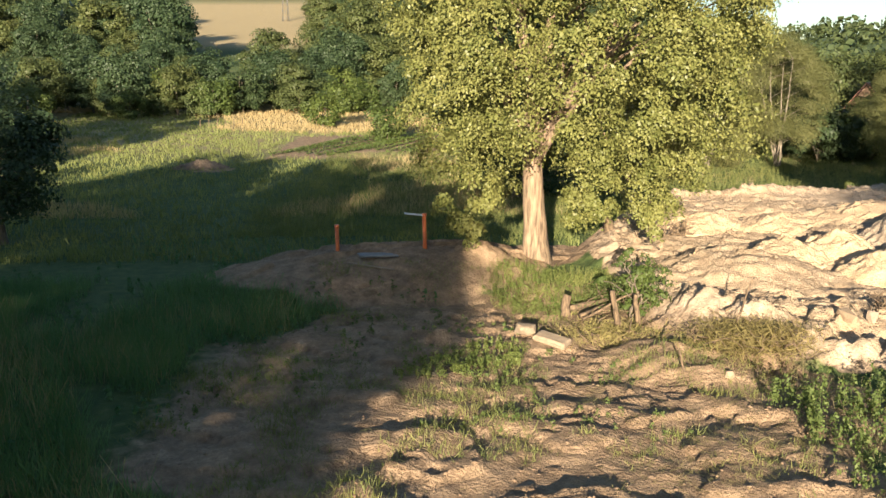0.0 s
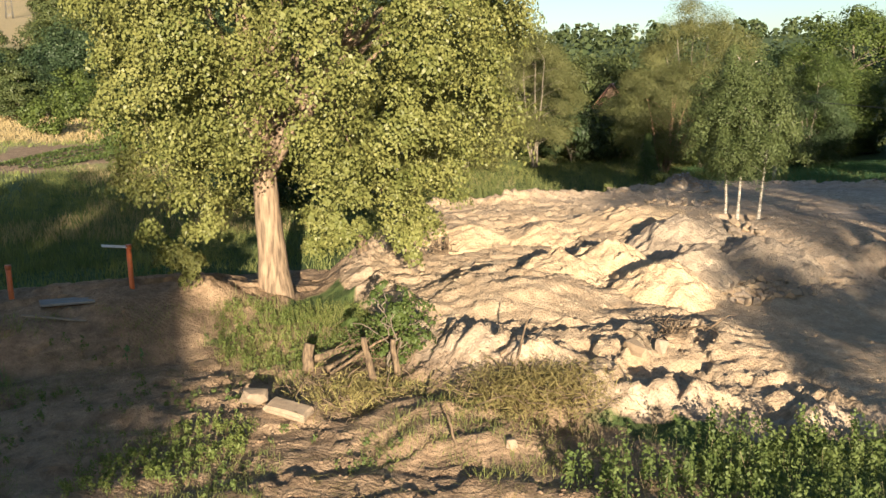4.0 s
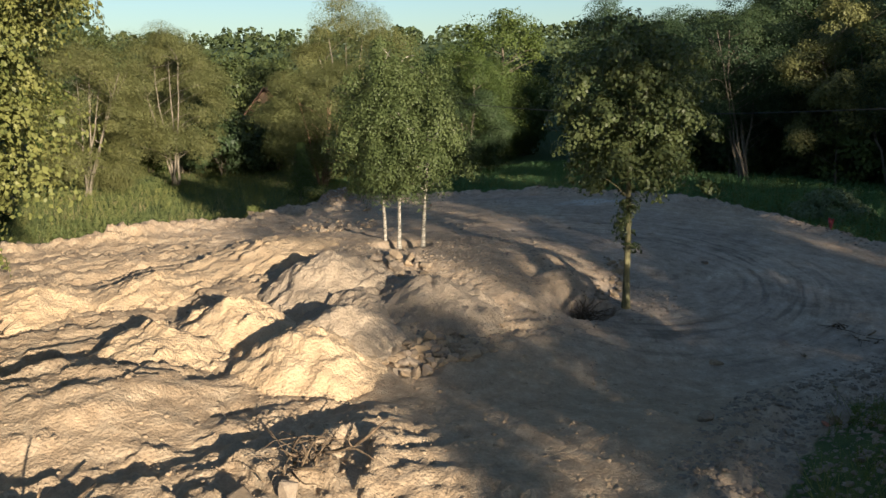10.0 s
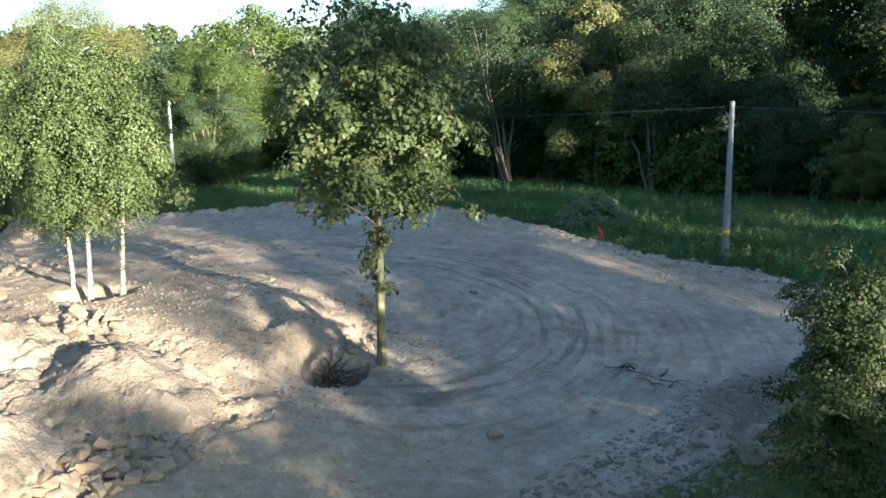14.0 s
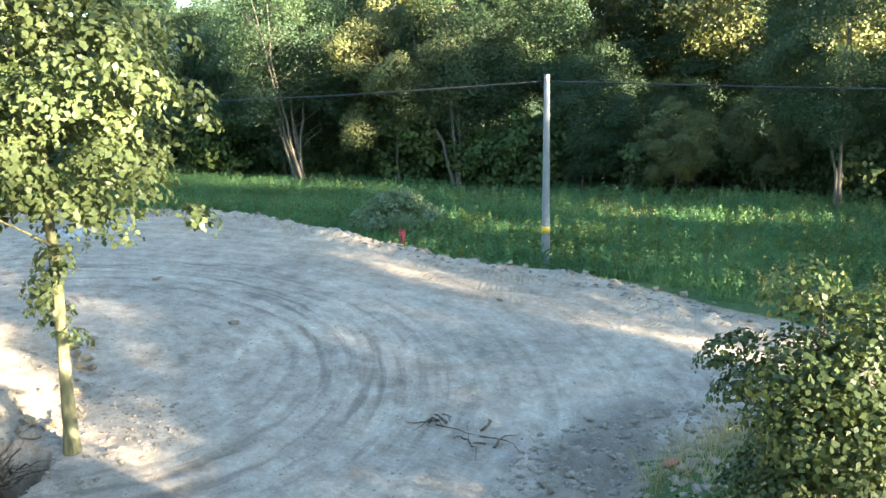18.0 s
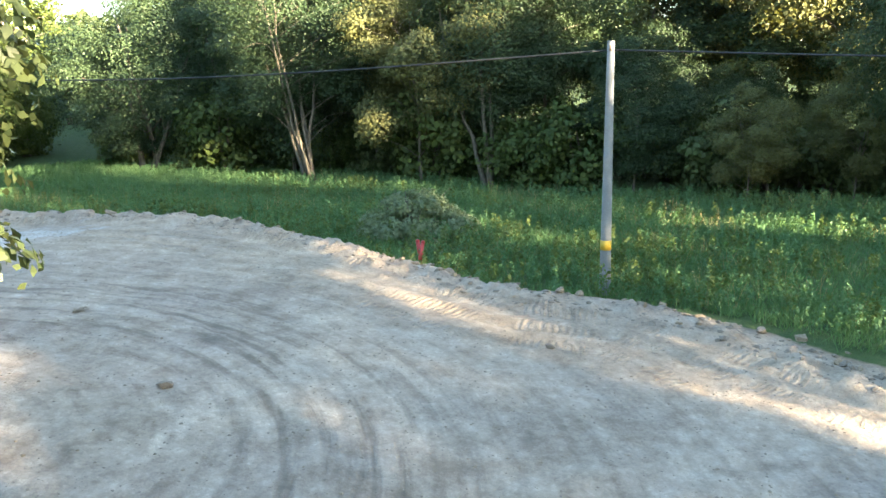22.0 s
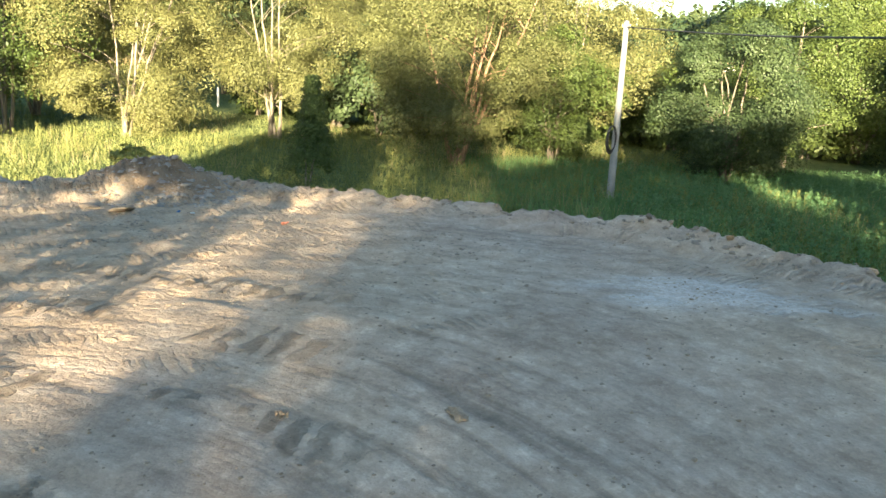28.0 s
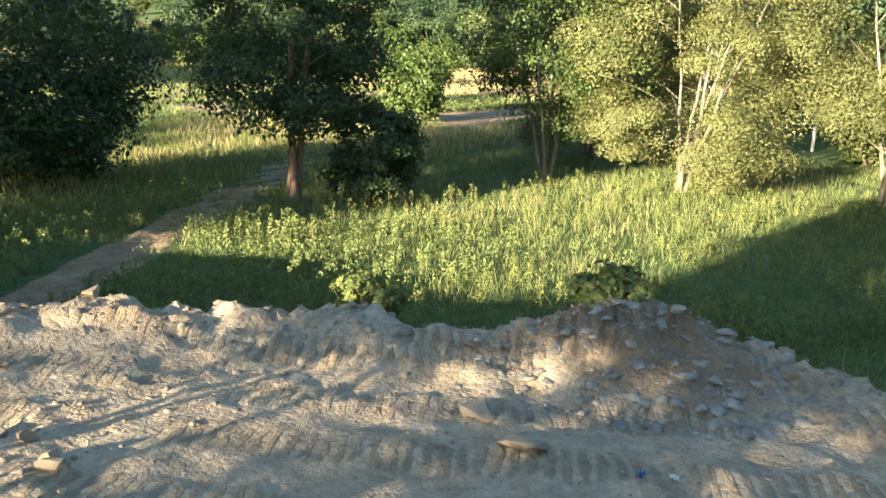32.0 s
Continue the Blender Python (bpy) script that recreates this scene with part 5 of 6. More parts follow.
# ---- far woods on the hills ----
def far_woods():
    r = np.random.default_rng(3)
    n = 4000
    a = np.radians(r.uniform(-50, 100, n))
    d = 320 + 1500 * r.random(n) ** 1.3
    x, y = d * np.sin(a), d * np.cos(a)
    keep = ~((x / y > -0.34) & (x / y < -0.125) & (y > 0) & (y < 620)) & (fbm(x / 160, y / 160, 5, 2) > 0.34)
    x, y, d = x[keep], y[keep], d[keep]
    z = ground_z(x, y, False)
    vs, n_t = [], len(x)
    k = 34
    cone = r.random(n_t) < 0.45
    u = unit(r, n_t * k).reshape(n_t, k, 3)
    u[..., 2] = np.abs(u[..., 2])
    hh = (11 + 9 * r.random(n_t))
    ww = np.where(cone, 2.4, 5.0) * (0.8 + 0.5 * r.random(n_t)) * (1 + d / 2500)
    lvl = r.random((n_t, k)) ** 0.8
    taper = np.where(cone[:, None], 1 - lvl, np.sqrt(np.clip(1 - (lvl * 1.15 - 0.25) ** 2, 0.02, 1)))
    c = np.stack([x[:, None] + u[..., 0] * ww[:, None] * taper, y[:, None] + u[..., 1] * ww[:, None] * taper, z[:, None] + hh[:, None] * (0.12 + 0.88 * lvl)], -1).reshape(-1, 3)
    nn = u.reshape(-1, 3) + r.normal(0, 0.3, (n_t * k, 3)) + (0, 0, 0.5)
    nn /= np.linalg.norm(nn, axis=1)[:, None]
    size = np.repeat(ww, k) * (0.42 + 0.25 * np.repeat(d > 700, k))
    v, f = leaves(c, nn, 1.0, r, 0.1, 0.9)
    v = (v.reshape(-1, 4, 3) - c[:, None]) * size[:, None, None] + c[:, None]
    tagged(put("far_woods", mesh_from("far_woods", v.reshape(-1, 3), f), WOODS_LEAF), "mixed forest covering the distant hills", "woods", kind="stuff")


far_woods()


# ---- grass and weeds ----
def blades(x, y, h, w, r, lean=0.35):
    z = ground_z(x, y, False) - 0.05
    n = len(x)
    a = r.uniform(0, 2 * math.pi, n)
    b = np.stack([np.cos(a), np.sin(a), np.zeros(n)], 1)
    t = r.uniform(0, 2 * math.pi, n)
    l = (lean * h * r.random(n))[:, None] * np.stack([np.cos(t), np.sin(t), np.zeros(n)], 1)
    p = np.stack([x, y, z], 1)
    up = np.zeros((n, 3))
    up[:, 2] = h
    w = w[:, None] if np.ndim(w) else w
    v = np.stack([p - b * w * 0.5, p + b * w * 0.5, p + up + l + b * w * 0.12, p + up * 0.98 + l - b * w * 0.12], 1).reshape(-1, 3)
    return v, np.arange(n * 4).reshape(n, 4)


def scatter(n, x0, x1, y0, y1, r, accept, power=1.0):
    x = x0 + (x1 - x0) * r.random(n)
    y = y0 + (y1 - y0) * r.random(n) ** power
    k = accept(x, y)
    return x[k], y[k]


def open_ground(x, y, margin=-1.3, n_cut=0.35):
    d, _ = outline(x, y)
    return (d < margin) & (bare_soil(x, y) < n_cut)


def tufts(x, y, per, spread_r, r):
    return (np.repeat(x, per) + r.normal(0, spread_r, len(x) * per), np.repeat(y, per) + r.normal(0, spread_r, len(x) * per))


def grass(name, label, material, n, box, hlo, hhi, w, seed, accept=open_ground, per=5, sr=0.14, power=1.0, lean=0.4):
    r = np.random.default_rng(seed)
    x, y = scatter(n, *box, r, accept, power)
    big = 0.55 + 0.9 * fbm(x / 3.5, y / 3.5, seed, 3)
    h = np.repeat(big, per)
    x, y = tufts(x, y, per, sr, r)
    h = h * (hlo + (hhi - hlo) * r.random(len(x)))
    far = 1 + np.clip(np.hypot(x - 25, y - 35) - 25, 0, 200) / 60
    v, f = blades(x, y, h, w * far, r, lean)
    tagged(put(name, mesh_from(name, v, f), material), label, "grass", kind="stuff")


def patchy(cut, seed, scale=6.0, margin=-1.2):
    return lambda x, y: open_ground(x, y, margin) & (fbm(x / scale, y / scale, seed, 3) > cut)


no_crop = lambda x, y: ~((x > -22) & (x < 8) & (y > 107) & (y < 134))
grass("meadow_grass", "tall green meadow grass around the yard", GRASS, 46000, (-14, 75, 56, 112), 0.16, 0.44, 0.016, 101, lambda x, y: open_ground(x, y) & (x + 6 * fbm(x / 4, y / 4, 100, 3) < 54 + np.clip(y - 80, 0, 40)), 6, 0.2, 1.5, 1.1)
# the meadow's right part switches to the cooler green to stand for shade
grass("lush_grass", "lush green grass and nettles between yard and wood, coloured for shade too", LUSH_SHADE, 25000, (43, 84, 18, 92), 0.25, 0.6, 0.03, 102, lambda x, y: open_ground(x, y) & (x + 6 * fbm(x / 4, y / 4, 100, 3) > 52), 6, 0.2, 1.0, 1.1)
grass("ripe_grass", "ripe yellow grass heads in the meadow", STRAW, 2200, (-10, 70, 60, 108), 0.42, 0.85, 0.012, 103, patchy(0.5, 104), 5, 0.2, 1.2, 0.6)
grass("field_grass", "rough grass of the long field, olive and straw-yellow", FIELD, 20000, (-75, 14, 48, 190), 0.25, 0.6, 0.045, 105, lambda x, y: open_ground(x, y) & no_crop(x, y) & ((fbm(x / 26, y / 26, 107, 3) < 0.52) | (y < 70)), 5, 0.3, 1.5, 0.8)
grass("field_straw", "straw-yellow grass in sunlit drifts on the field", STRAW, 20000, (-90, 14, 64, 200), 0.3, 0.8, 0.04, 106, lambda x, y: patchy(0.47, 107, 26)(x, y) & no_crop(x, y), 5, 0.35, 1.3, 0.8)
# the verge takes the cooler green, shade put into its colour
grass("verge_grass", "coarse grass beside the churned soil, coloured for shade", LUSH_SHADE, 7500, (-24, -3, 14, 42), 0.4, 1.0, 0.024, 108, patchy(0.40, 109, 5), 7, 0.16, 1.0, 0.8)
grass("verge_straw", "pale seeding grass on the shaded verge", STRAW, 900, (-20, -4, 15, 36), 0.6, 1.25, 0.014, 138, patchy(0.42, 109, 5), 6, 0.18, 1.0, 0.6)
grass("soil_grass", "sparse grass and weeds on the churned soil", GRASS, 6500, (-9, 12, 17, 41), 0.1, 0.34, 0.022, 110, lambda x, y: (outline(x, y)[0] < -0.8) & (fbm(x / 2.2, y / 2.2, 111, 3) > 0.54), 7, 0.14, 1.0, 1.2)
grass("bank_grass", "dry grass on the rubble bank", GRASS, 2800, (24, 48, 12, 28.5), 0.3, 0.8, 0.018, 112, lambda x, y: (outline(x, y)[0] < -0.9) & (fbm(x / 1.8, y / 1.8, 113, 3) > 0.47), 7, 0.13, 1.0, 0.9)


def weeds(name, label, material, n, box, hlo, hhi, size, seed, accept, per=26):
    """Upright leafy stems."""
    r = np.random.default_rng(seed)
    x, y = scatter(n, *box, r, accept)
    z = ground_z(x, y, False)
    h = hlo + (hhi - hlo) * r.random(len(x))
    t = r.random((len(x), per)) ** 0.8
    ang = r.uniform(0, 2 * math.pi, t.shape)
    reach = 0.05 + 0.22 * h[:, None] * (1.05 - t) * r.random(t.shape)
    c = np.stack([x[:, None] + reach * np.cos(ang), y[:, None] + reach * np.sin(ang), z[:, None] + h[:, None] * (0.1 + 0.9 * t)], -1).reshape(-1, 3)
    nn = np.stack([np.cos(ang) * 0.8, np.sin(ang) * 0.8, 0.5 * np.ones(t.shape)], -1).reshape(-1, 3) + r.normal(0, 0.35, (t.size, 3))
    nn /= np.linalg.norm(nn, axis=1)[:, None]
    v, f = leaves(c, nn, size, r, 0.3, 0.6)
    v2, f2 = blades(x, y, h, np.full(len(x), 0.02), r, 0.15)
    tagged(put(name, mesh_from(name, np.vstack([v, v2]), np.vstack([f, f2 + len(v)])), material), label, "weeds", kind="stuff")


weeds("tall_weeds", "tall leafy weeds at the foot of the sand bank", WEED, 1500, (9.6, 24, 15, 27.4), 0.5, 1.25, 0.1, 121, lambda x, y: (outline(x, y)[0] < -0.9) & (y < 25.6 + 0.25 * (x - 10)) & (fbm(x / 1.6, y / 1.6, 120, 3) > 0.44), 34)
grass("weed_stalks", "dry grass stalks among the tall weeds", STRAW, 320, (11, 25, 16, 27.6), 0.4, 0.95, 0.012, 137, lambda x, y: outline(x, y)[0] < -0.7, 5, 0.12, 1.0, 0.5)
weeds("lime_weeds", "green nettles around the lime's foot", WEED, 520, (1.2, 8.2, 34.5, 42.6), 0.25, 0.62, 0.07, 122, lambda x, y: (np.hypot((x - 4.6) / 2.9, (y - 38.9) / 2.9) < 1.0 - 0.5 * (fbm(x / 1.2, y / 1.2, 119, 3) - 0.4)), 30)
grass("lime_grass", "fresh green grass among the nettles at the lime", GRASS, 900, (1.2, 8.2, 34.5, 42.6), 0.2, 0.55, 0.016, 147, lambda x, y: np.hypot((x - 4.6) / 2.9, (y - 38.9) / 2.9) < 1.05 - 0.5 * (fbm(x / 1.2, y / 1.2, 119, 3) - 0.4), 8, 0.12, 1.0, 0.6)
weeds("nettle_patch", "bright green leafy weeds in front of the slab", WEED, 620, (-2.5, 3.6, 26.4, 31.6), 0.2, 0.48, 0.07, 144, lambda x, y: (np.hypot((x - 0.6) / 2.6, (y - 29.1 - 0.5 * x) / 1.7) < 1.1 - 0.7 * (fbm(x / 1.1, y / 1.1, 118, 3) - 0.3)), 26)
grass("mown_grass", "flattened yellow-green cut grass lying on the soil", HAY, 9500, (-5, 13, 17.5, 38.5), 0.03, 0.09, 0.02, 145, lambda x, y: (outline(x, y)[0] < -0.9) & (bare_soil(x, y) > 0.3) & (fbm(x / 2.4, y / 1.3, 146, 3) > 0.5), 8, 0.16, 1.0, 7.0)
weeds("low_weeds", "low leafy weeds on the churned soil", WEED, 1100, (-10, 7, 22, 39), 0.12, 0.34, 0.075, 123, lambda x, y: fbm(x / 2.0, y / 2.0, 124, 3) > 0.57, 18)
weeds("rim_weeds", "nettles and thistles along the yard's rim", WEED, 1500, (52, 66, 22, 66), 0.5, 1.2, 0.13, 125, lambda x, y: (outline(x, y)[0] < -1.2) & (fbm(x / 2.5, y / 2.5, 126, 3) > 0.45), 26)
weeds("bank_weeds", "green weeds on the rubble bank", WEED, 420, (27, 40, 20, 28.4), 0.15, 0.45, 0.07, 127, lambda x, y: (outline(x, y)[0] < -1.0) & (fbm(x / 1.6, y / 1.6, 128, 3) > 0.56), 22)
weeds("meadow_weeds", "leafy weeds mixed into the meadow grass", GRASS, 7500, (-4, 66, 60, 96), 0.35, 0.95, 0.065, 131, lambda x, y: open_ground(x, y, -1.6) & (fbm(x / 3, y / 3, 132, 3) > 0.44), 34)
weeds("lush_weeds", "nettles and leafy weeds between yard and wood", LUSH_SHADE, 8500, (54, 82, 20, 88), 0.4, 1.05, 0.1, 133, lambda x, y: open_ground(x, y, -1.6) & (fbm(x / 3, y / 3, 134, 3) > 0.42), 34)
weeds("thistles", "taller olive weeds standing in the lush grass", WEED, 1500, (56, 80, 20, 70), 0.5, 1.25, 0.13, 139, lambda x, y: open_ground(x, y, -1.8) & (fbm(x / 2.2, y / 2.2, 140, 3) > 0.52), 20)
grass("bank_straw", "dry grass tufts at the yard's near corner", STRAW, 420, (38, 45, 22.5, 28), 0.4, 0.9, 0.012, 141, lambda x, y: outline(x, y)[0] < -0.4, 7, 0.14, 1.0, 0.8)
grass("lush_straw", "pale seeding grass in the lush meadow", STRAW, 700, (55, 80, 24, 66), 0.5, 0.95, 0.014, 142, patchy(0.52, 143, 4), 6, 0.16, 1.0, 0.6)
weeds("verge_weeds", "leafy weeds on the shaded verge", LUSH_SHADE, 900, (-22, 0, 20, 54), 0.2, 0.6, 0.13, 135, lambda x, y: (fbm(x / 2.4, y / 2.4, 136, 3) > 0.5) & (bare_soil(x, y) < 0.9), 18)
weeds("reeds", "dense green reeds below the sand bank", GRASS, 2600, (10, 44, 61, 80), 0.5, 1.0, 0.09, 129, lambda x, y: open_ground(x, y, -1.6) & (fbm(x / 5, y / 5, 130, 2) > 0.42), 26)


# ---- poles, cable, pipes ----
def pole(x, y, top, label, band):
    z = height(x, y)
    h = top - z
    ob = thing("utility_pole", pose(x, y, z, 0, 0, 15), label, "utility pole", "utility poles")
    k = np.linspace(-0.4, h, 10)
    put("shaft", tubes_mesh("shaft", [(np.stack([0 * k, 0 * k, k], 1), np.linspace(0.19, 0.115, 10), 16, 0.0)]), CONCRETE, ob)
    put("cap", tubes_mesh("cap", [([(0, 0, h), (0, 0, h + 0.05)], [0.125, 0.11], 16, 0)]), STEEL, ob)
    put("bracket", tubes_mesh("bracket", [([(-0.2, 0, h - 0.25), (0.2, 0, h - 0.25)], [0.022, 0.022], 8, 0)]), STEEL, ob)
    for s in (-0.2, 0.2):
        put("insulator", tubes_mesh("insulator", [([(s, 0, h - 0.26), (s, 0, h - 0.2), (s, 0, h - 0.14), (s, 0, h - 0.1)], [0.03, 0.045, 0.03, 0.045], 10, 0)]), CERAMIC, ob)
    if band:
        put("warning_band", tubes_mesh("warning_band", [([(0, 0, 1.5), (0, 0, 1.82)], [0.183, 0.181], 16, 0)]), YELLOW, ob, "yellow painted warning band")
    return z, h


pole(57.2, 36.8, 6.45, "round grey concrete utility pole with a yellow band", True)
z2, h2 = pole(54.8, 79.7, 6.45, "round grey concrete utility pole with a cable coil", False)
coil = thing("cable_coil", pose(54.52, 79.42, z2 + 2.85), "black coil of cable hung on a pole", "cable coil")
for i in range(4):
    a = np.linspace(0, 2 * math.pi, 33)
    q = 0.52 + 0.02 * i
    put("winding", tubes_mesh("winding", [(np.stack([q * 0.45 * np.cos(a) - 0.02 * i, q * 0.25 * np.cos(a) - 0.09, q * np.sin(a) * 1.1 - 0.03 * i], 1), [0.028] * 33, 7, 0)]), BLACK, coil)


def cable(a, b, sag, r=0.028):
    pts = bent(a, b, 30, -sag, np.random.default_rng(1), 0.0)
    mid = np.array(a)
    ob = put("overhead_cable", tubes_mesh("overhead_cable", [(pts - mid, [r] * 30, 6, 0)]), BLACK)
    ob.location = tuple(mid)
    return tagged(ob, "black overhead cable strung between poles", "cable", "overhead cables")


cable((54.8, 79.7, 6.22), (57.2, 36.8, 6.22), 0.75)
cable((57.2, 36.8, 6.22), (66.0, -12.0, 6.6), 0.8)


def standpipe(x, y, z, h, board):
    ob = thing("orange_pipe", pose(x, y, z, 0.5, -0.8, 0), "upright orange plastic sewer pipe set in the soil mound", "pipe", "orange pipes")
    put("pipe", tubes_mesh("pipe", [([(0, 0, -0.4), (0, 0, 0.2), (0, 0, h - 0.16)], [0.1, 0.1, 0.1], 20, 0)]), ORANGE, ob)
    put("socket", tubes_mesh("socket", [([(0, 0, h - 0.17), (0, 0, h - 0.15), (0, 0, h)], [0.1, 0.118, 0.118], 20, 0)]), ORANGE, ob, "wider orange pipe socket")
    if board:
        put("collar", tubes_mesh("collar", [([(0, 0, -0.05), (0, 0, 0.03), (0, 0, 0.07)], [0.24, 0.2, 0.13], 18, 0.05)]), WHITEBOARD, ob, "white foam collar at the foot")


standpipe(-5.25, 43.0, -0.2, 1.36, False)
standpipe(-0.9, 43.2, -0.32, 2.0, True)


def box_bm(sx, sy, sz, bevel=0.01):
    bm = bmesh.new()
    bmesh.ops.create_cube(bm, size=1.0, matrix=Matrix.Diagonal((sx, sy, sz, 1)))
    if bevel:
        bmesh.ops.bevel(bm, geom=bm.edges[:], offset=bevel, segments=1, affect='EDGES')
    return bm


board = tagged(part("board", box_bm(1.0, 0.34, 0.035, 0.008), WHITEBOARD, None), "pale board laid across the top of a pipe", "board")
board.matrix_basis = pose(-1.42, 43.15, 1.64, 4, 8, 12)
lid = tagged(part("concrete_lid", box_bm(1.9, 1.3, 0.1, 0.03), CONCRETE, None), "flat grey concrete shaft lid on the soil mound", "lid")
lid.matrix_basis = pose(-3.2, 42.3, height(-3.2, 42.3) + 0.04, -4, 2, 12)
plank = tagged(part("plank", box_bm(2.3, 0.16, 0.05, 0.008), PALE, None), "grey plank lying on the soil mound", "plank")
plank.matrix_basis = pose(-3.4, 40.4, height(-3.4, 40.4) + 0.05, 0, 6, -14)


# ---- stones ----
def rock_mesh(name, seed, sub=2, flat=0.7, cuts=7):
    """A broken stone: the hull of points strewn over a rounded block."""
    r = np.random.default_rng(seed)
    bm = bmesh.new()
    for _ in range(10 + 5 * sub):
        p = r.uniform(-1, 1, 3)
        p[int(r.integers(3))] = r.choice((-1.0, 1.0))
        p = p / max(1.0, np.linalg.norm(p) * 0.82) * (0.86 + 0.2 * r.random())
        bm.verts.new((p[0], p[1] * 0.8, p[2] * flat))
    hull = bmesh.ops.convex_hull(bm, input=bm.verts[:])
    loose = [v for v in bm.verts if not v.link_faces]
    bmesh.ops.delete(bm, geom=loose, context='VERTS')
    me = bpy.data.meshes.new(name)
    bm.to_mesh(me)
    bm.free()
    return me


def rock_set(material, tag, n=5, sub=2, flat=0.7):
    out = []
    for i in range(n):
        me = rock_mesh(tag, 300 + i * 7 + len(tag), sub, flat)
        me.materials.append(material)
        out.append(me)
    return out


ROCKS, PALES, CLODS, BRICKS = rock_set(RUBBLE, "stone"), rock_set(PALE, "pale_stone"), rock_set(CLOD, "clod", 5, 2, 0.75), rock_set(BRICK, "brick", 3, 1, 0.6)


def stone(pool, name, x, y, s, label, category, group, stretch=(1, 1, 1), dz=0.3, tilt=12):
    me = random.choice(pool)
    ob = new(name, me)
    e = random.uniform
    ob.matrix_basis = pose(x, y, float(ground_z(np.array([x]), np.array([y]))[0]) + s * stretch[2] * dz, e(-tilt, tilt), e(-tilt, tilt), e(0, 360)) @ Matrix.Diagonal((s * stretch[0], s * stretch[1], s * stretch[2], 1))
    return tagged(ob, label, category, group)


random.seed(12)
slab_bm = box_bm(1.35, 0.68, 0.27, 0.08)
bmesh.ops.subdivide_edges(slab_bm, edges=slab_bm.edges[:], cuts=1, use_grid_fill=True)
for v in slab_bm.verts:
    v.co += Vector((random.uniform(-0.04, 0.04), random.uniform(-0.035, 0.035), random.uniform(-0.02, 0.02)))
slab = tagged(part("stone_slab", slab_bm, PALE, None), "long pale stone slab lying on the soil", "stone slab")
slab.matrix_basis = pose(4.05, 31.4, height(4.05, 31.4) + 0.12, 5, 7, -38)
stone(PALES, "boulder", 3.15, 32.6, 0.42, "pale boulder beside the slab", "boulder", "", (1.1, 1, 0.8), 0.5)
stone(PALES, "boulder", 9.3, 27.2, 0.2, "pale rounded boulder on brown soil", "boulder", "", (1, 1, 1), 0.4)
stone(CLODS, "boulder", 15.0, 31.3, 0.42, "large clay lump in the churned sand", "clay lump", "", (1.2, 0.9, 1), 0.5)
stone(ROCKS, "boulder", 16.0, 31.6, 0.28, "grey stone block in the churned sand", "boulder", "", (0.9, 0.6, 1.2), 0.5)
for x, y, s in ((38.2, 30.0, 0.22), (36.2, 27.6, 0.5), (30.6, 27.9, 0.45), (31.1, 28.3, 0.3), (34.4, 27.3, 0.42), (33.2, 33.9, 0.25), (28.0, 30.4, 0.3), (35.6, 29.2, 0.25)):
    stone(ROCKS if s > 0.3 else PALES, "boulder", x, y, s, "grey broken stone at the yard's edge", "boulder", "stones at the yard's edge", (1.1, 0.9, 0.7), 0.35)
# broken stone at the foot of the heaps
for i in range(110):
    a, q = random.uniform(0, 6.28), random.random() ** 0.7
    stone(random.choice((ROCKS, CLODS, CLODS, PALES)), "rubble_stone", 24.4 + 2.3 * q * math.cos(a), 37.8 + 1.1 * q * math.sin(a), random.uniform(0.1, 0.3), "broken grey stone at the foot of a soil heap", "stone", "rubble by the heaps", (1.1, 0.9, 0.75), 0.35, 30)
for i in range(46):
    a, q = random.uniform(0, 6.28), random.random() ** 0.6
    stone(random.choice((ROCKS, CLODS, PALES)), "rubble_stone", 27.6 + 1.3 * q * math.cos(a), 45.4 + 1.7 * q * math.sin(a), random.uniform(0.1, 0.32), "angular pale stone tipped below the birches", "stone", "rubble below the birches", (1.1, 0.9, 0.8), 0.35, 30)
for i in range(40):
    u = random.random()
    stone(random.choice((ROCKS, CLODS, CLODS, PALES)), "rubble_stone", 33.9 + 4.6 * u + random.gauss(0, 0.3), 40.2 + 3.8 * u * u + random.gauss(0, 0.3), random.uniform(0.07, 0.2), "grey stone on the bank's foot by the maple", "stone", "stones by the maple", (1.1, 0.9, 0.8), 0.35, 30)
for i in range(34):
    stone(BRICKS, "brick_fragment", 34.6 + random.gauss(0, 0.5), 26.0 + random.gauss(0, 0.35), random.uniform(0.1, 0.18), "broken red brick on the rubble bank", "brick", "rubble on the near bank", (1.4, 0.8, 0.7), 0.6, 25)
stone(ROCKS, "boulder", 34.5, 27.4, 0.5, "squared grey stone block in the grass of the bank", "boulder", "stones at the yard's edge", (1.0, 0.8, 0.8), 0.4)
for i in range(70):
    a, q = random.uniform(0, 6.28), random.random() ** 0.6
    stone(random.choice((ROCKS, CLODS, CLODS, PALES)), "rubble_stone", 31.6 + 2.6 * q * math.cos(a), 57.2 + 1.9 * q * math.sin(a), random.uniform(0.05, 0.17), "clod and broken stone shoved up on the yard", "stone", "shoved rubble of the yard", (1.1, 0.9, 0.7), 0.35, 30)
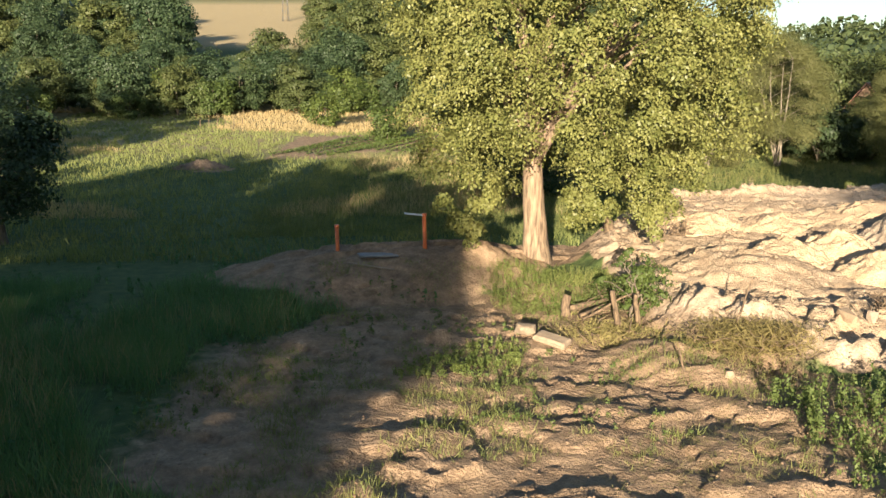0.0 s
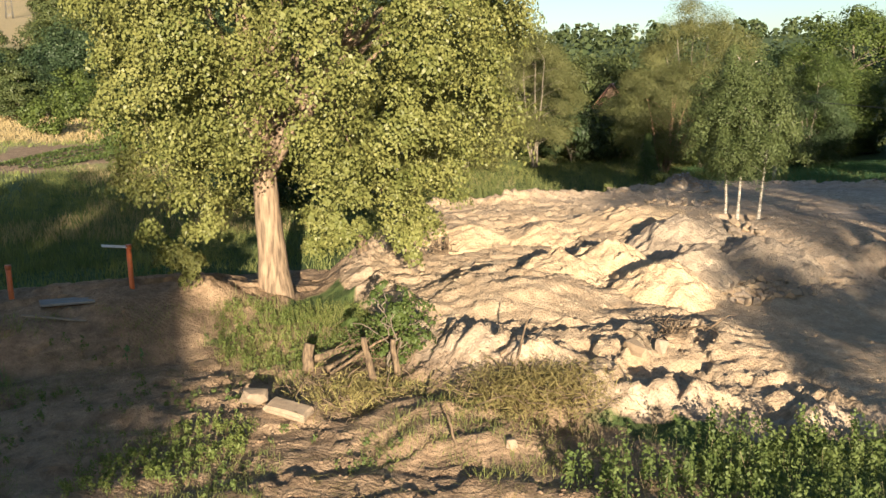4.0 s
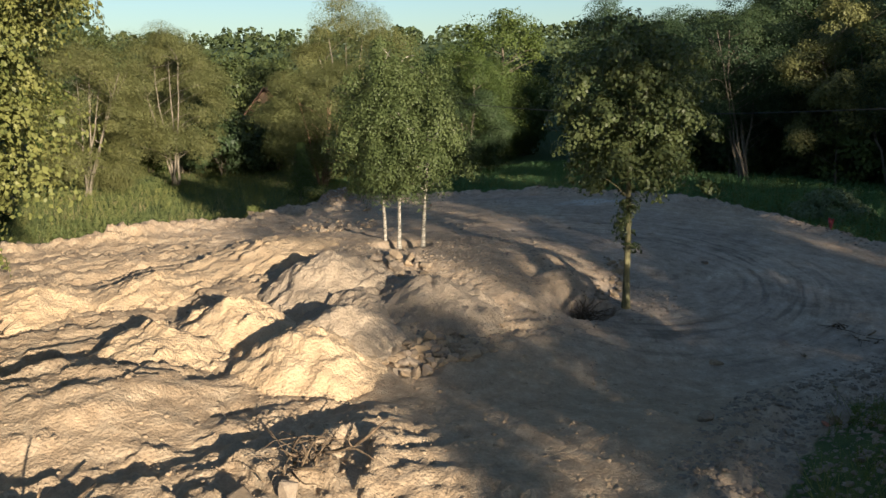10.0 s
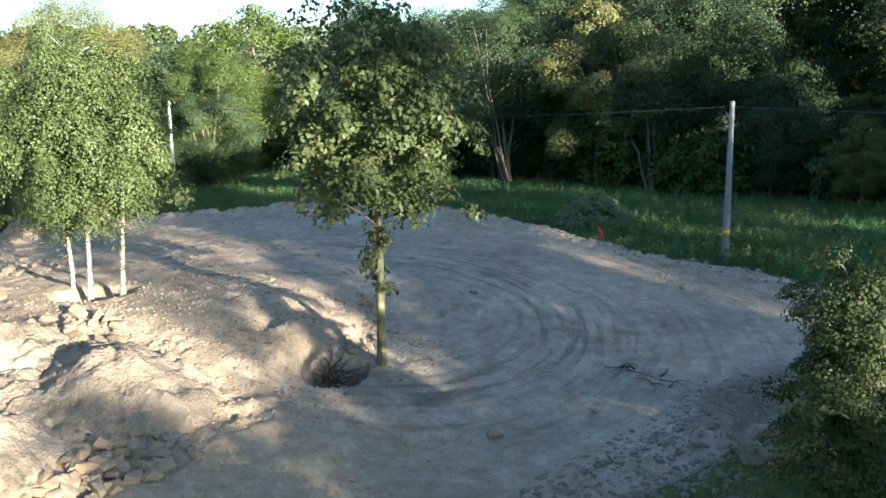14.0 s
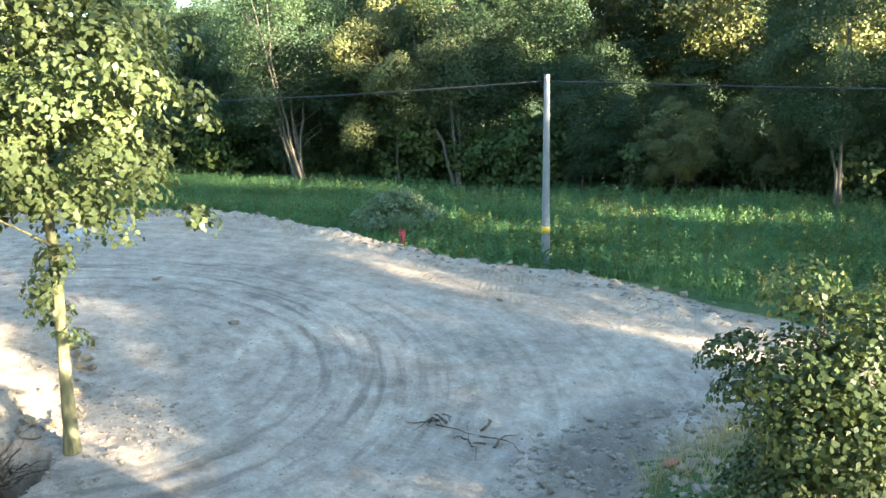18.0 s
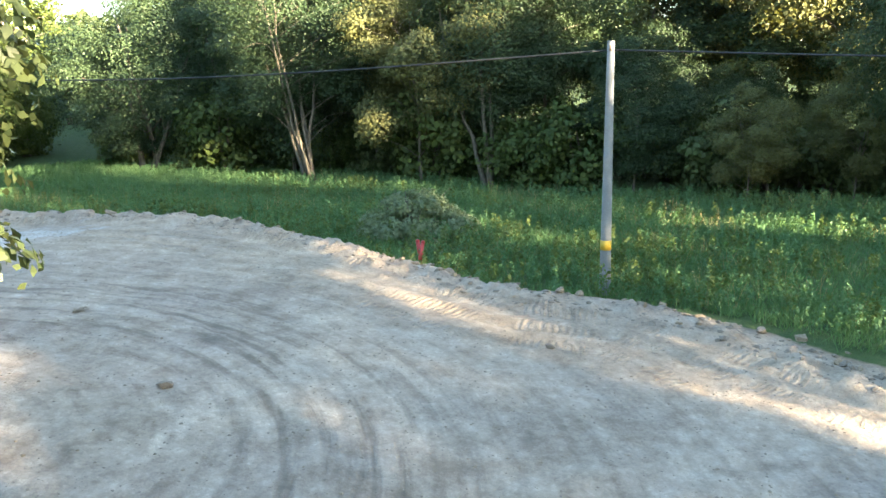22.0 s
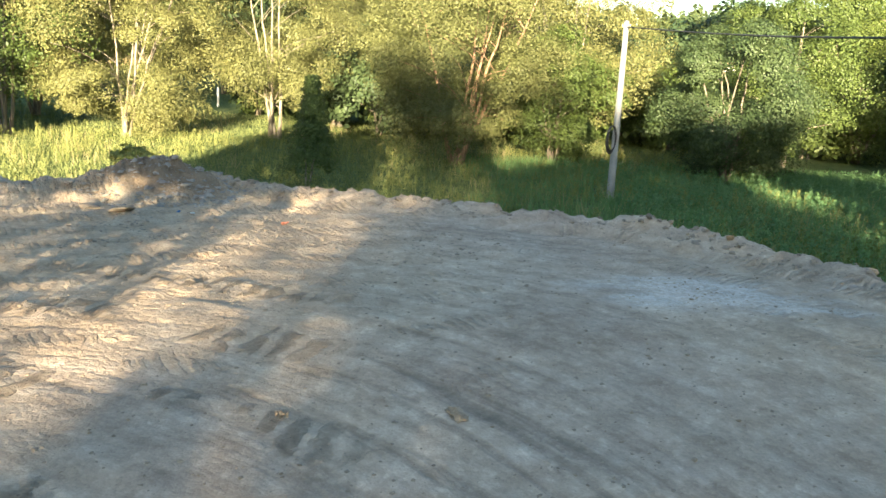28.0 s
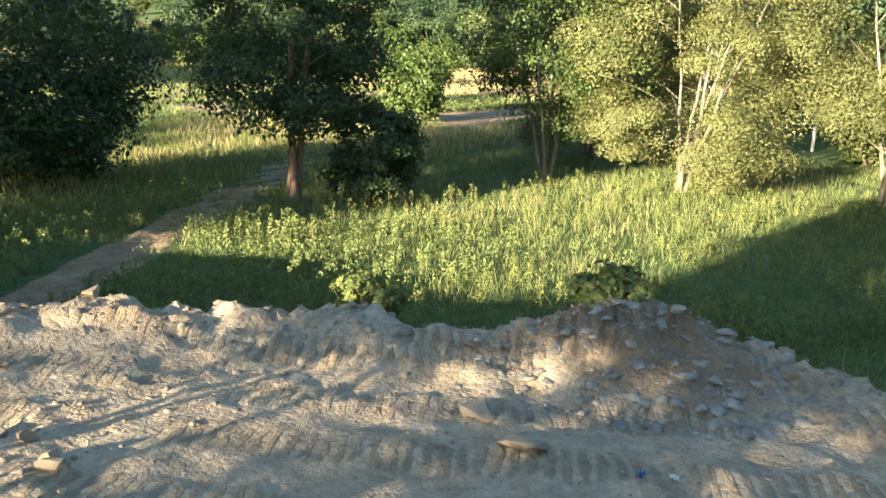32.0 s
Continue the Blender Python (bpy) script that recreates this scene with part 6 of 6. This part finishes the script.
# stones along the rim
for i in range(230):
    k = random.uniform(8, 27)
    (ax, ay), (bx, by) = YARD[int(k)], YARD[int(k) + 1]
    u = k % 1
    x, y = ax + (bx - ax) * u + random.gauss(0, 0.5), ay + (by - ay) * u + random.gauss(0, 0.5)
    stone(random.choice((ROCKS, CLODS, CLODS, PALES)), "rim_stone", x, y, random.choice((0.06, 0.08, 0.1, 0.13, 0.2)) * random.uniform(0.8, 1.15), "broken stone on the yard's raised rim", "stone", "stones along the rim", (1.15, 0.9, 0.7), 0.35, 25)
for x, y, s, st in ((27.6, 62.4, 0.42, (0.8, 0.6, 1.1)), (26.9, 62.2, 0.3, (1, 1, .7)), (29.2, 63.5, 0.3, (1, 1, .8)), (29.7, 63.7, 0.26, (1, 1, .9)), (31.6, 64.8, 0.4, (1.4, .8, .4)), (31.0, 64.6, 0.28, (1.3, .9, .5)), (35.0, 65.6, 0.3, (1.2, .9, .5)), (35.6, 62.9, 0.28, (1.2, 1, .4)), (36.6, 62.3, 0.3, (1.2, 1, .4)), (27.5, 59.0, .22, (1.5, .8, .3))):
    stone(PALES if s > 0.3 else ROCKS, "rim_stone", x, y, s, "larger pale stone on the yard's raised rim", "stone", "stones along the rim", st, 0.4, 15)
# bricks and rubble on the near bank
for i in range(60):
    x, y = random.uniform(28, 40), random.uniform(24.5, 28.6)
    pool = random.choice((BRICKS, ROCKS, ROCKS, PALES))
    stone(pool, "brick_fragment" if pool is BRICKS else "rubble_stone", x, y, random.uniform(0.07, 0.2), "broken red brick on the rubble bank" if pool is BRICKS else "broken grey stone on the rubble bank", "brick" if pool is BRICKS else "stone", "rubble on the near bank", (1.3, 0.8, 0.7), 0.3, 25)


def pebbles(name, label, material, n, box, lo, hi, seed, accept):
    """Countless small stones in one mesh."""
    r = np.random.default_rng(seed)
    x, y = scatter(n, *box, r, accept)
    z = ground_z(x, y)
    ring = [(math.cos(q), math.sin(q)) for q in np.linspace(0, 2 * math.pi, 6)[:5]]
    base = np.array([(a, b, -0.1) for a, b in ring] + [(0.8 * a - 0.2 * b, 0.8 * b + 0.2 * a, 0.38) for a, b in ring] + [(0.05, 0.05, 0.6)])
    tri = np.array([q for i in range(5) for q in ((i, (i + 1) % 5, 5 + i), ((i + 1) % 5, 5 + (i + 1) % 5, 5 + i), (5 + i, 5 + (i + 1) % 5, 10))])
    k = len(x)
    s = lo + (hi - lo) * r.random(k) ** 4
    a = r.uniform(0, 6.28, k)
    p = base[None] * (0.35 + 1.15 * r.random((k, 11, 3)))
    px = p[..., 0] * np.cos(a)[:, None] - p[..., 1] * np.sin(a)[:, None]
    py = p[..., 0] * np.sin(a)[:, None] + p[..., 1] * np.cos(a)[:, None]
    v = np.stack([x[:, None] + px * s[:, None], y[:, None] + py * s[:, None], z[:, None] + (p[..., 2] - 0.12) * s[:, None]], -1).reshape(-1, 3)
    f = (tri[None] + (np.arange(k) * 11)[:, None, None]).reshape(-1, 3)
    tagged(put(name, mesh_from(name, v, f), material), label, "pebbles", kind="stuff")


in_open = lambda x, y: outline(x, y)[0] > 0.2
pebbles("gravel", "loose grey gravel strewn over the yard", RUBBLE, 15000, (28, 56, 26, 68), 0.008, 0.042, 201, in_open)
pebbles("pale_gravel", "scattered pale chips on the yard", PALE, 5000, (28, 56, 26, 68), 0.012, 0.05, 210, in_open)
pebbles("dark_gravel", "dark stones and crumbs on the yard", RUBBLE, 9000, (28, 56, 26, 68), 0.008, 0.035, 211, in_open)
pebbles("rim_rubble", "broken stone and clods along the yard's rim", RUBBLE, 34000, (24, 57, 24, 70), 0.02, 0.12, 202, lambda x, y: (outline(x, y)[0] > -0.6) & (outline(x, y)[0] < 1.5))
pebbles("shoved_rubble", "clods and broken stone on the shoved rim of the yard", RUBBLE, 9000, (25, 46, 50, 69), 0.012, 0.065, 206, lambda x, y: (outline(x, y)[0] > 0.2) & (outline(x, y)[0] < 8) & (fbm(x / 1.4, y / 1.4, 207, 3) > 0.45))
pebbles("bank_gravel", "coarse gravel on the bank below the birches", RUBBLE, 9000, (24.5, 37, 37.5, 50), 0.012, 0.09, 209, in_open)
pebbles("spoil_rubble", "dark rubble of the spoil lump on the rim", STONE, 2500, (33, 40.5, 62.5, 68.5), 0.03, 0.14, 208, lambda x, y: np.hypot((x - 36.8) / 2.6, (y - 65.6) / 2.0) < 1)
pebbles("sand_clods", "clods and stones on the tipped sand", CLOD, 9000, (8, 30, 25, 62), 0.012, 0.10, 203, in_open)
pebbles("near_rubble", "grey rubble along the yard's near edge", RUBBLE, 11000, (23.5, 48, 22, 32.5), 0.02, 0.15, 204, lambda x, y: (outline(x, y)[0] > -3) & (outline(x, y)[0] < 2.2))
pebbles("soil_clods", "clods on the churned brown soil", DARKCLOD, 9000, (-9, 12, 17, 46), 0.012, 0.08, 205, lambda x, y: (outline(x, y)[0] < 0) & (bare_soil(x, y) > 0.6))

# ---- dead wood, roots and cuttings ----
def log(name, pts, r0, r1, label, category="branch", material=DEADWOOD, group="dead wood by the lime"):
    pts = np.array(pts, float)
    r = np.random.default_rng(int(abs(pts[0][0]) * 100))
    p = bent(pts[0], pts[1], 8, 0.03, r, 0.022)
    ob = put(name, tubes_mesh(name, [(p - p[0], np.linspace(r0, r1, 8), 9, 0.2)]), material)
    ob.location = tuple(p[0])
    return tagged(ob, label, category, group)


def zz(x, y, d):
    return (x, y, height(x, y) + d)


random.seed(44)
for (ax, ay, az), (bx, by, bz), r0, r1 in (((5.2, 35.6, .25), (7.6, 36.4, .45), .13, .08), ((5.6, 34.6, .2), (7.4, 35.6, .35), .15, .1), ((5.0, 34.8, .1), (5.1, 34.9, 1.0), .2, .17),
                                           ((6.9, 33.2, .2), (6.5, 32.8, 1.9), .13, .09), ((7.7, 33.4, .2), (7.5, 33.2, 1.6), .11, .08), ((10.8, 30.9, .1), (11.3, 31.1, 1.2), .035, .02),
                                           ((10.4, 31.3, .2), (12.6, 33.0, .5), .05, .03), ((9.9, 30.4, .15), (12.4, 31.6, .6), .06, .03), ((5.6, 33.9, .3), (8.4, 34.6, .7), .05, .03), ((8.1, 31.4, .1), (8.3, 30.2, .6), .05, .03)):
    log("dead_branch", (zz(ax, ay, az), zz(bx, by, bz)), r0, r1, "broken weathered branch among cuttings")


def brushwood(name, label, x, y, rx, ry, h, n, seed, leaf=None, leafn=0):
    """A tangle of thin twigs, with some dry leaves."""
    r = np.random.default_rng(seed)
    ob = thing(name, pose(x, y, height(x, y)), label, "brush pile")
    for k in range(n):
        px, py = r.normal(0, rx * 0.4), r.normal(0, ry * 0.4)
        d = unit(r, 1)[0]
        d[2] = abs(d[2]) * (0.6 if h > 0.1 else 0.04)
        l = 0.5 + 1.0 * r.random()
        z0 = h * r.random() * 0.6
        thick = 0.022 if k % 5 else 0.045
        pts = bent((px, py, z0), (px + d[0] * l, py + d[1] * l, z0 + d[2] * l), 5, 0.05, r, 0.05)
        put("twig", tubes_mesh("twig", [(pts, np.linspace(thick, 0.006, 5), 5, 0)]), DEADWOOD, ob)
    if leafn:
        c = np.column_stack([r.normal(0, rx * 0.42, leafn), r.normal(0, ry * 0.42, leafn), h * r.random(leafn) ** 1.3])
        nn = unit(r, leafn) + (0, 0, 0.7)
        nn /= np.linalg.norm(nn, axis=1)[:, None]
        strands = leaf in (HAY, DRYWEED)
        put("leaves", mesh_from("leaves", *leaves(c, nn, 0.36 if strands else 0.08, r, 0.05, 0.06 if strands else 0.55)), leaf, ob)


tree("felled_branch", "dark leafy cut branch propped up among cuttings", "cut branch", ground_at(7.4, 34.2), 2.9, (0.5, 0.5, 1.6, 1.0, 0.9, 1.3), 811, OAK_LEAF, BARK, 0.06, 46, 75, 0.11, 3, limbs=16, bend=0.9,
     clump_list=crown_clumps(np.random.default_rng(811), 44, 0.5, 0.5, 1.6, 1.05, 0.9, 1.35, 0.3, 0.25, 0.5, -0.9))
log("wooden_stake", (zz(7.95, 27.6, -0.1), zz(7.75, 27.75, 0.75)), .035, .03, "thin wooden stake pushed into the soil", "stake", group="")
brushwood("brush_pile", "pile of cut branches with green and dry leaves", 7.9, 36.0, 2.2, 2.0, 0.9, 90, 61, WEED, 5200)
brushwood("brush_pile", "pile of cut branches with dry leaves", 6.6, 32.6, 2.6, 1.8, 0.5, 90, 62, HAY, 4200)
brushwood("brush_pile", "yellowing heap of cuttings against the sand", 10.9, 29.6, 2.4, 1.8, 0.8, 100, 63, DRYWEED, 6000)
brushwood("root_tangle", "torn roots lying in the churned sand", 16.9, 32.4, 1.3, 1.0, 0.6, 40, 64)
brushwood("root_tangle", "torn roots on the sand slope", 12.3, 45.6, 1.2, 1.2, 0.7, 36, 65)
brushwood("root_tangle", "torn roots hanging into the hole by the maple", 33.0, 40.0, 0.6, 0.5, 1.0, 64, 66)
brushwood("twig_litter", "twigs lying on the gravel", 40.2, 33.6, 1.0, 0.6, 0.05, 9, 67)
brushwood("twig_litter", "twigs and straw on the gravel", 39.6, 32.2, 0.8, 0.5, 0.05, 7, 68)
stump = log("tree_stump", (zz(9.2, 47.5, -0.1), zz(9.0, 47.4, 1.0)), 0.34, 0.22, "torn tree stump behind the lime", "stump")
for x, y in ((12.9, 46.7), (11.4, 50.3)):
    log("tree_stump", (zz(x, y, -0.1), zz(x + .15, y, 0.8)), 0.16, 0.1, "short stump sticking out of the sand", "stump")

# red marker posts by the bush
for dx, tl in ((-0.14, 9), (0.16, -7)):
    ob = thing("marker_post", pose(57.9 + dx, 44.2, height(57.9, 44.2), tl, tl * 0.6, 0), "short red plastic marker post in the grass", "post", "marker posts")
    put("post", tubes_mesh("post", [([(0, 0, -0.2), (0, 0, 1.05)], [0.075, 0.075], 12, 0)]), REDPLASTIC, ob)
    put("cap", tubes_mesh("cap", [([(0, 0, 1.05), (0, 0, 1.12)], [0.085, 0.06], 12, 0)]), REDPLASTIC, ob)


# ---- houses far off ----
def house(x, y, z, turn, w, d, eaves, ridge, label, wall=PLASTER):
    ob = thing("house", pose(x, y, z, 0, 0, turn), label, "house")
    t = 0.3
    for nm, sx, sy, px, py in (("wall", w, t, 0, -d / 2), ("wall", w, t, 0, d / 2), ("wall", t, d - t, -w / 2 + t / 2, 0), ("wall", t, d - t, w / 2 - t / 2, 0)):
        o = part(nm, box_bm(sx, sy, eaves + 1.0, 0.02), wall, ob)
        o.location = (px, py, (eaves - 1.0) / 2)
    for s in (-1, 1):
        bm = bmesh.new()
        q = [(s * (w / 2 - 0.15), -d / 2, eaves), (s * (w / 2 - 0.15), d / 2, eaves), (s * (w / 2 - 0.15), 0, ridge - 0.15)]
        a = [bm.verts.new(p) for p in q]
        b = [bm.verts.new((p[0] - s * 0.2, p[1], p[2])) for p in q]
        bm.faces.new(a), bm.faces.new(b[::-1])
        for i in range(3):
            bm.faces.new((a[i], b[i], b[(i + 1) % 3], a[(i + 1) % 3]))
        part("gable", bm, ROOF if wall is ROOF else wall, ob)
        run = math.hypot(d / 2 + 0.5, ridge - eaves + 0.3)
        o = part("roof_slope", box_bm(w + 0.8, run, 0.16, 0.02), ROOF, ob, "weathered brown tiled roof")
        ang = math.degrees(math.atan2(ridge - eaves + 0.3, d / 2 + 0.5))
        o.matrix_basis = pose(0, s * (d / 4 + 0.25), (ridge + eaves - 0.3) / 2 + 0.1, -s * ang, 0, 0)
    for i in range(3):
        win = part("window", box_bm(1.1, 0.1, 1.3, 0.02), PAINTWOOD, ob, "brown window frame")
        win.location = (-w / 3 + i * w / 3, -d / 2 - t / 2, eaves * 0.5)
        pane = part("pane", box_bm(0.9, 0.06, 1.1, 0.0), GLASS, win)
        pane.location = (0, -0.04, 0)


house(58.3, 122.0, -0.6, 62, 8, 6.5, 3.6, 8.2, "brown-roofed house among the valley trees", PAINTWOOD)
house(86.0, 132.0, -1.0, 40, 12, 8, 3.4, 6.6, "white house with a brown roof behind the bushes")


# ---- the far field: crop rows, a soil mound, fence posts and a lattice mast ----
def crop_row(i):
    r = np.random.default_rng(700 + i)
    x0, y0 = -21.5 + i * 1.45, 110 + i * 0.35 + 2.5 * math.sin(i)
    t = np.repeat(np.arange(0, 21, 0.45), 10)
    px, py = x0 + 0.36 * t + r.normal(0, 0.13, len(t)), y0 + 0.93 * t + r.normal(0, 0.16, len(t))
    base = ground_z(px, py, False)
    pz = base + 0.1 + 0.3 * r.random(len(t))
    o = (x0, y0, height(x0, y0))
    nn = unit(r, len(t)) + (0, -0.4, 0.8)
    nn /= np.linalg.norm(nn, axis=1)[:, None]
    ob = put("crop_row", mesh_from("crop_row", *leaves(np.column_stack([px, py, pz]) - o, nn, 0.24, r, 0.1)), OAK_LEAF)
    ob.location = o
    tagged(ob, "row of green leafy potato plants", "crop row", "rows of the potato field")


for i in range(15):
    crop_row(i)
heap("soil_mound", -27, 98.5, 3.2, 1.8, 0.9, 10, BROWN, "low brown soil mound in the grass", 55)
for i in range(6):
    x, y = -41 + i * 1.3, 150 + 0.5 * i
    ob = put("fence_post", tubes_mesh("fence_post", [([(0, 0, -0.3), (0.05 * (i % 3), 0, 1.5)], [0.07, 0.06], 8, 0.1)]), DEADWOOD)
    ob.location = ground_at(x, y)
    tagged(ob, "weathered wooden fence post in dry grass", "fence post", "fence posts of the field")
mast = thing("lattice_mast", pose(-78, 452, height(-78, 452), 0, 0, 20), "grey steel lattice mast behind the hillside field", "mast")
for sx, sy in ((-1, -1), (-1, 1), (1, 1), (1, -1)):
    put("mast_leg", tubes_mesh("mast_leg", [([(sx * 1.5, sy * 1.5, -0.5), (sx * 0.35, sy * 0.35, 34)], [0.14, 0.09], 6, 0)]), STEEL, mast)
for k in range(10):
    q0, q1 = 1.5 - 1.15 * k / 10, 1.5 - 1.15 * (k + 1) / 10
    for sx, sy, tx, ty in ((-1, -1, 1, -1), (1, -1, 1, 1), (1, 1, -1, 1), (-1, 1, -1, -1)):
        put("brace", tubes_mesh("brace", [([(sx * q0, sy * q0, 3.4 * k), (tx * q1, ty * q1, 3.4 * k + 3.4)], [0.06, 0.06], 5, 0)]), STEEL, mast)
for z, w in ((26, 3.2), (30, 2.6)):
    put("cross_arm", tubes_mesh("cross_arm", [([(-w, 0, z), (w, 0, z)], [0.1, 0.1], 6, 0)]), STEEL, mast)
for x, y, mt, lab in ((31.2, 116.6, WHITEBOARD, "white post standing in the meadow"), (29.9, 150, BLUE, "blue post standing in the meadow"), (33.2, 117.5, WHITEBOARD, "white post standing in the meadow")):
    ob = put("meadow_post", tubes_mesh("meadow_post", [([(0, 0, -0.3), (0, 0, 1.7)], [0.11, 0.1], 10, 0)]), mt)
    ob.location = ground_at(x, y)
    tagged(ob, lab, "post", "posts in the meadow")

# ---- litter and plants on the yard ----
def scrap(x, y, w, mt, lab, seed):
    r = np.random.default_rng(seed)
    bm = bmesh.new()
    bmesh.ops.create_grid(bm, x_segments=6, y_segments=4, size=0.5)
    for v in bm.verts:
        v.co.x *= 0.6 * w * (0.8 + 0.4 * r.random())
        v.co.y *= w * 0.3 * (0.7 + 0.6 * r.random())
        v.co.z = 0.07 * r.random()
    bmesh.ops.solidify(bm, geom=bm.faces[:], thickness=0.012)
    ob = part("plastic_scrap", bm, mt, None)
    ob.matrix_basis = pose(x, y, float(ground_z(np.array([x]), np.array([y]))[0]) + 0.02, 0, 0, seed * 37)
    tagged(ob, lab, "litter", "litter on the yard")


for k, (x, y, w, mt, lab) in enumerate(((43.8, 49.7, 0.62, PALE, "crumpled pale plastic sheet on the gravel"), (41.6, 49.6, 0.25, PALE, "small pale scrap on the gravel"), (44.6, 46.6, 0.6, PALE, "crumpled pale plastic sheet on the gravel"),
                                       (40.8, 61.3, 0.3, BRICK, "flat faded red scrap trodden into the gravel"), (38.0, 62.4, 0.18, BLUE, "small blue plastic scrap among stones"), (38.3, 62.7, 0.26, WHITEBOARD, "white plastic scrap among stones"),
                                       (29.8, 60.0, 0.45, PALE, "flat pale slab of foam on the gravel"), (37.5, 50.8, 0.2, PALE, "crumpled pale plastic sheet on the gravel"), (36.4, 32.6, 0.5, PALE, "pale flattened sack on the gravel"))):
    scrap(x, y, w, mt, lab, 3 + k)
for x, y, s, seed in ((36.5, 52.2, 0.16, 1), (36.9, 52.5, 0.12, 2), (36.1, 52.0, 0.1, 3), (42.3, 41.4, 0.16, 4), (49.6, 35.8, 0.12, 5), (30.9, 56.4, 0.25, 6), (30.2, 55.9, 0.2, 7)):
    stone(ROCKS, "boulder", x, y, s, "grey stone lying on the gravel yard", "stone", "stones on the yard", (1.2, 0.9, 0.8), 0.35)
for x, y, sd, hh in ((31.2, 66.5, 801, 2.1), (35.7, 67.5, 802, 1.8)):
    tree("rim_plant", "bright leafy weed growing behind the rim", "plant", ground_at(x, y), hh, (0, 0, hh * 0.6, 0.75, 0.6, hh * 0.45), sd, GRASS, MOSSY_BARK, 0.02, 26, 34, 0.13, 5, limbs=8, trunk_top=0.9, bend=0.4)
tree("birch_tree", "thin leaning birch behind the lime", "tree", ground_at(13.6, 64.5), 12.5, (1.6, 0.5, 9.2, 1.8, 1.8, 3.2), 804, BIRCH_LEAF, BIRCH_BARK, 0.1, 60, 120, 0.12, 1, (1.4, 0), 14, 0.22)
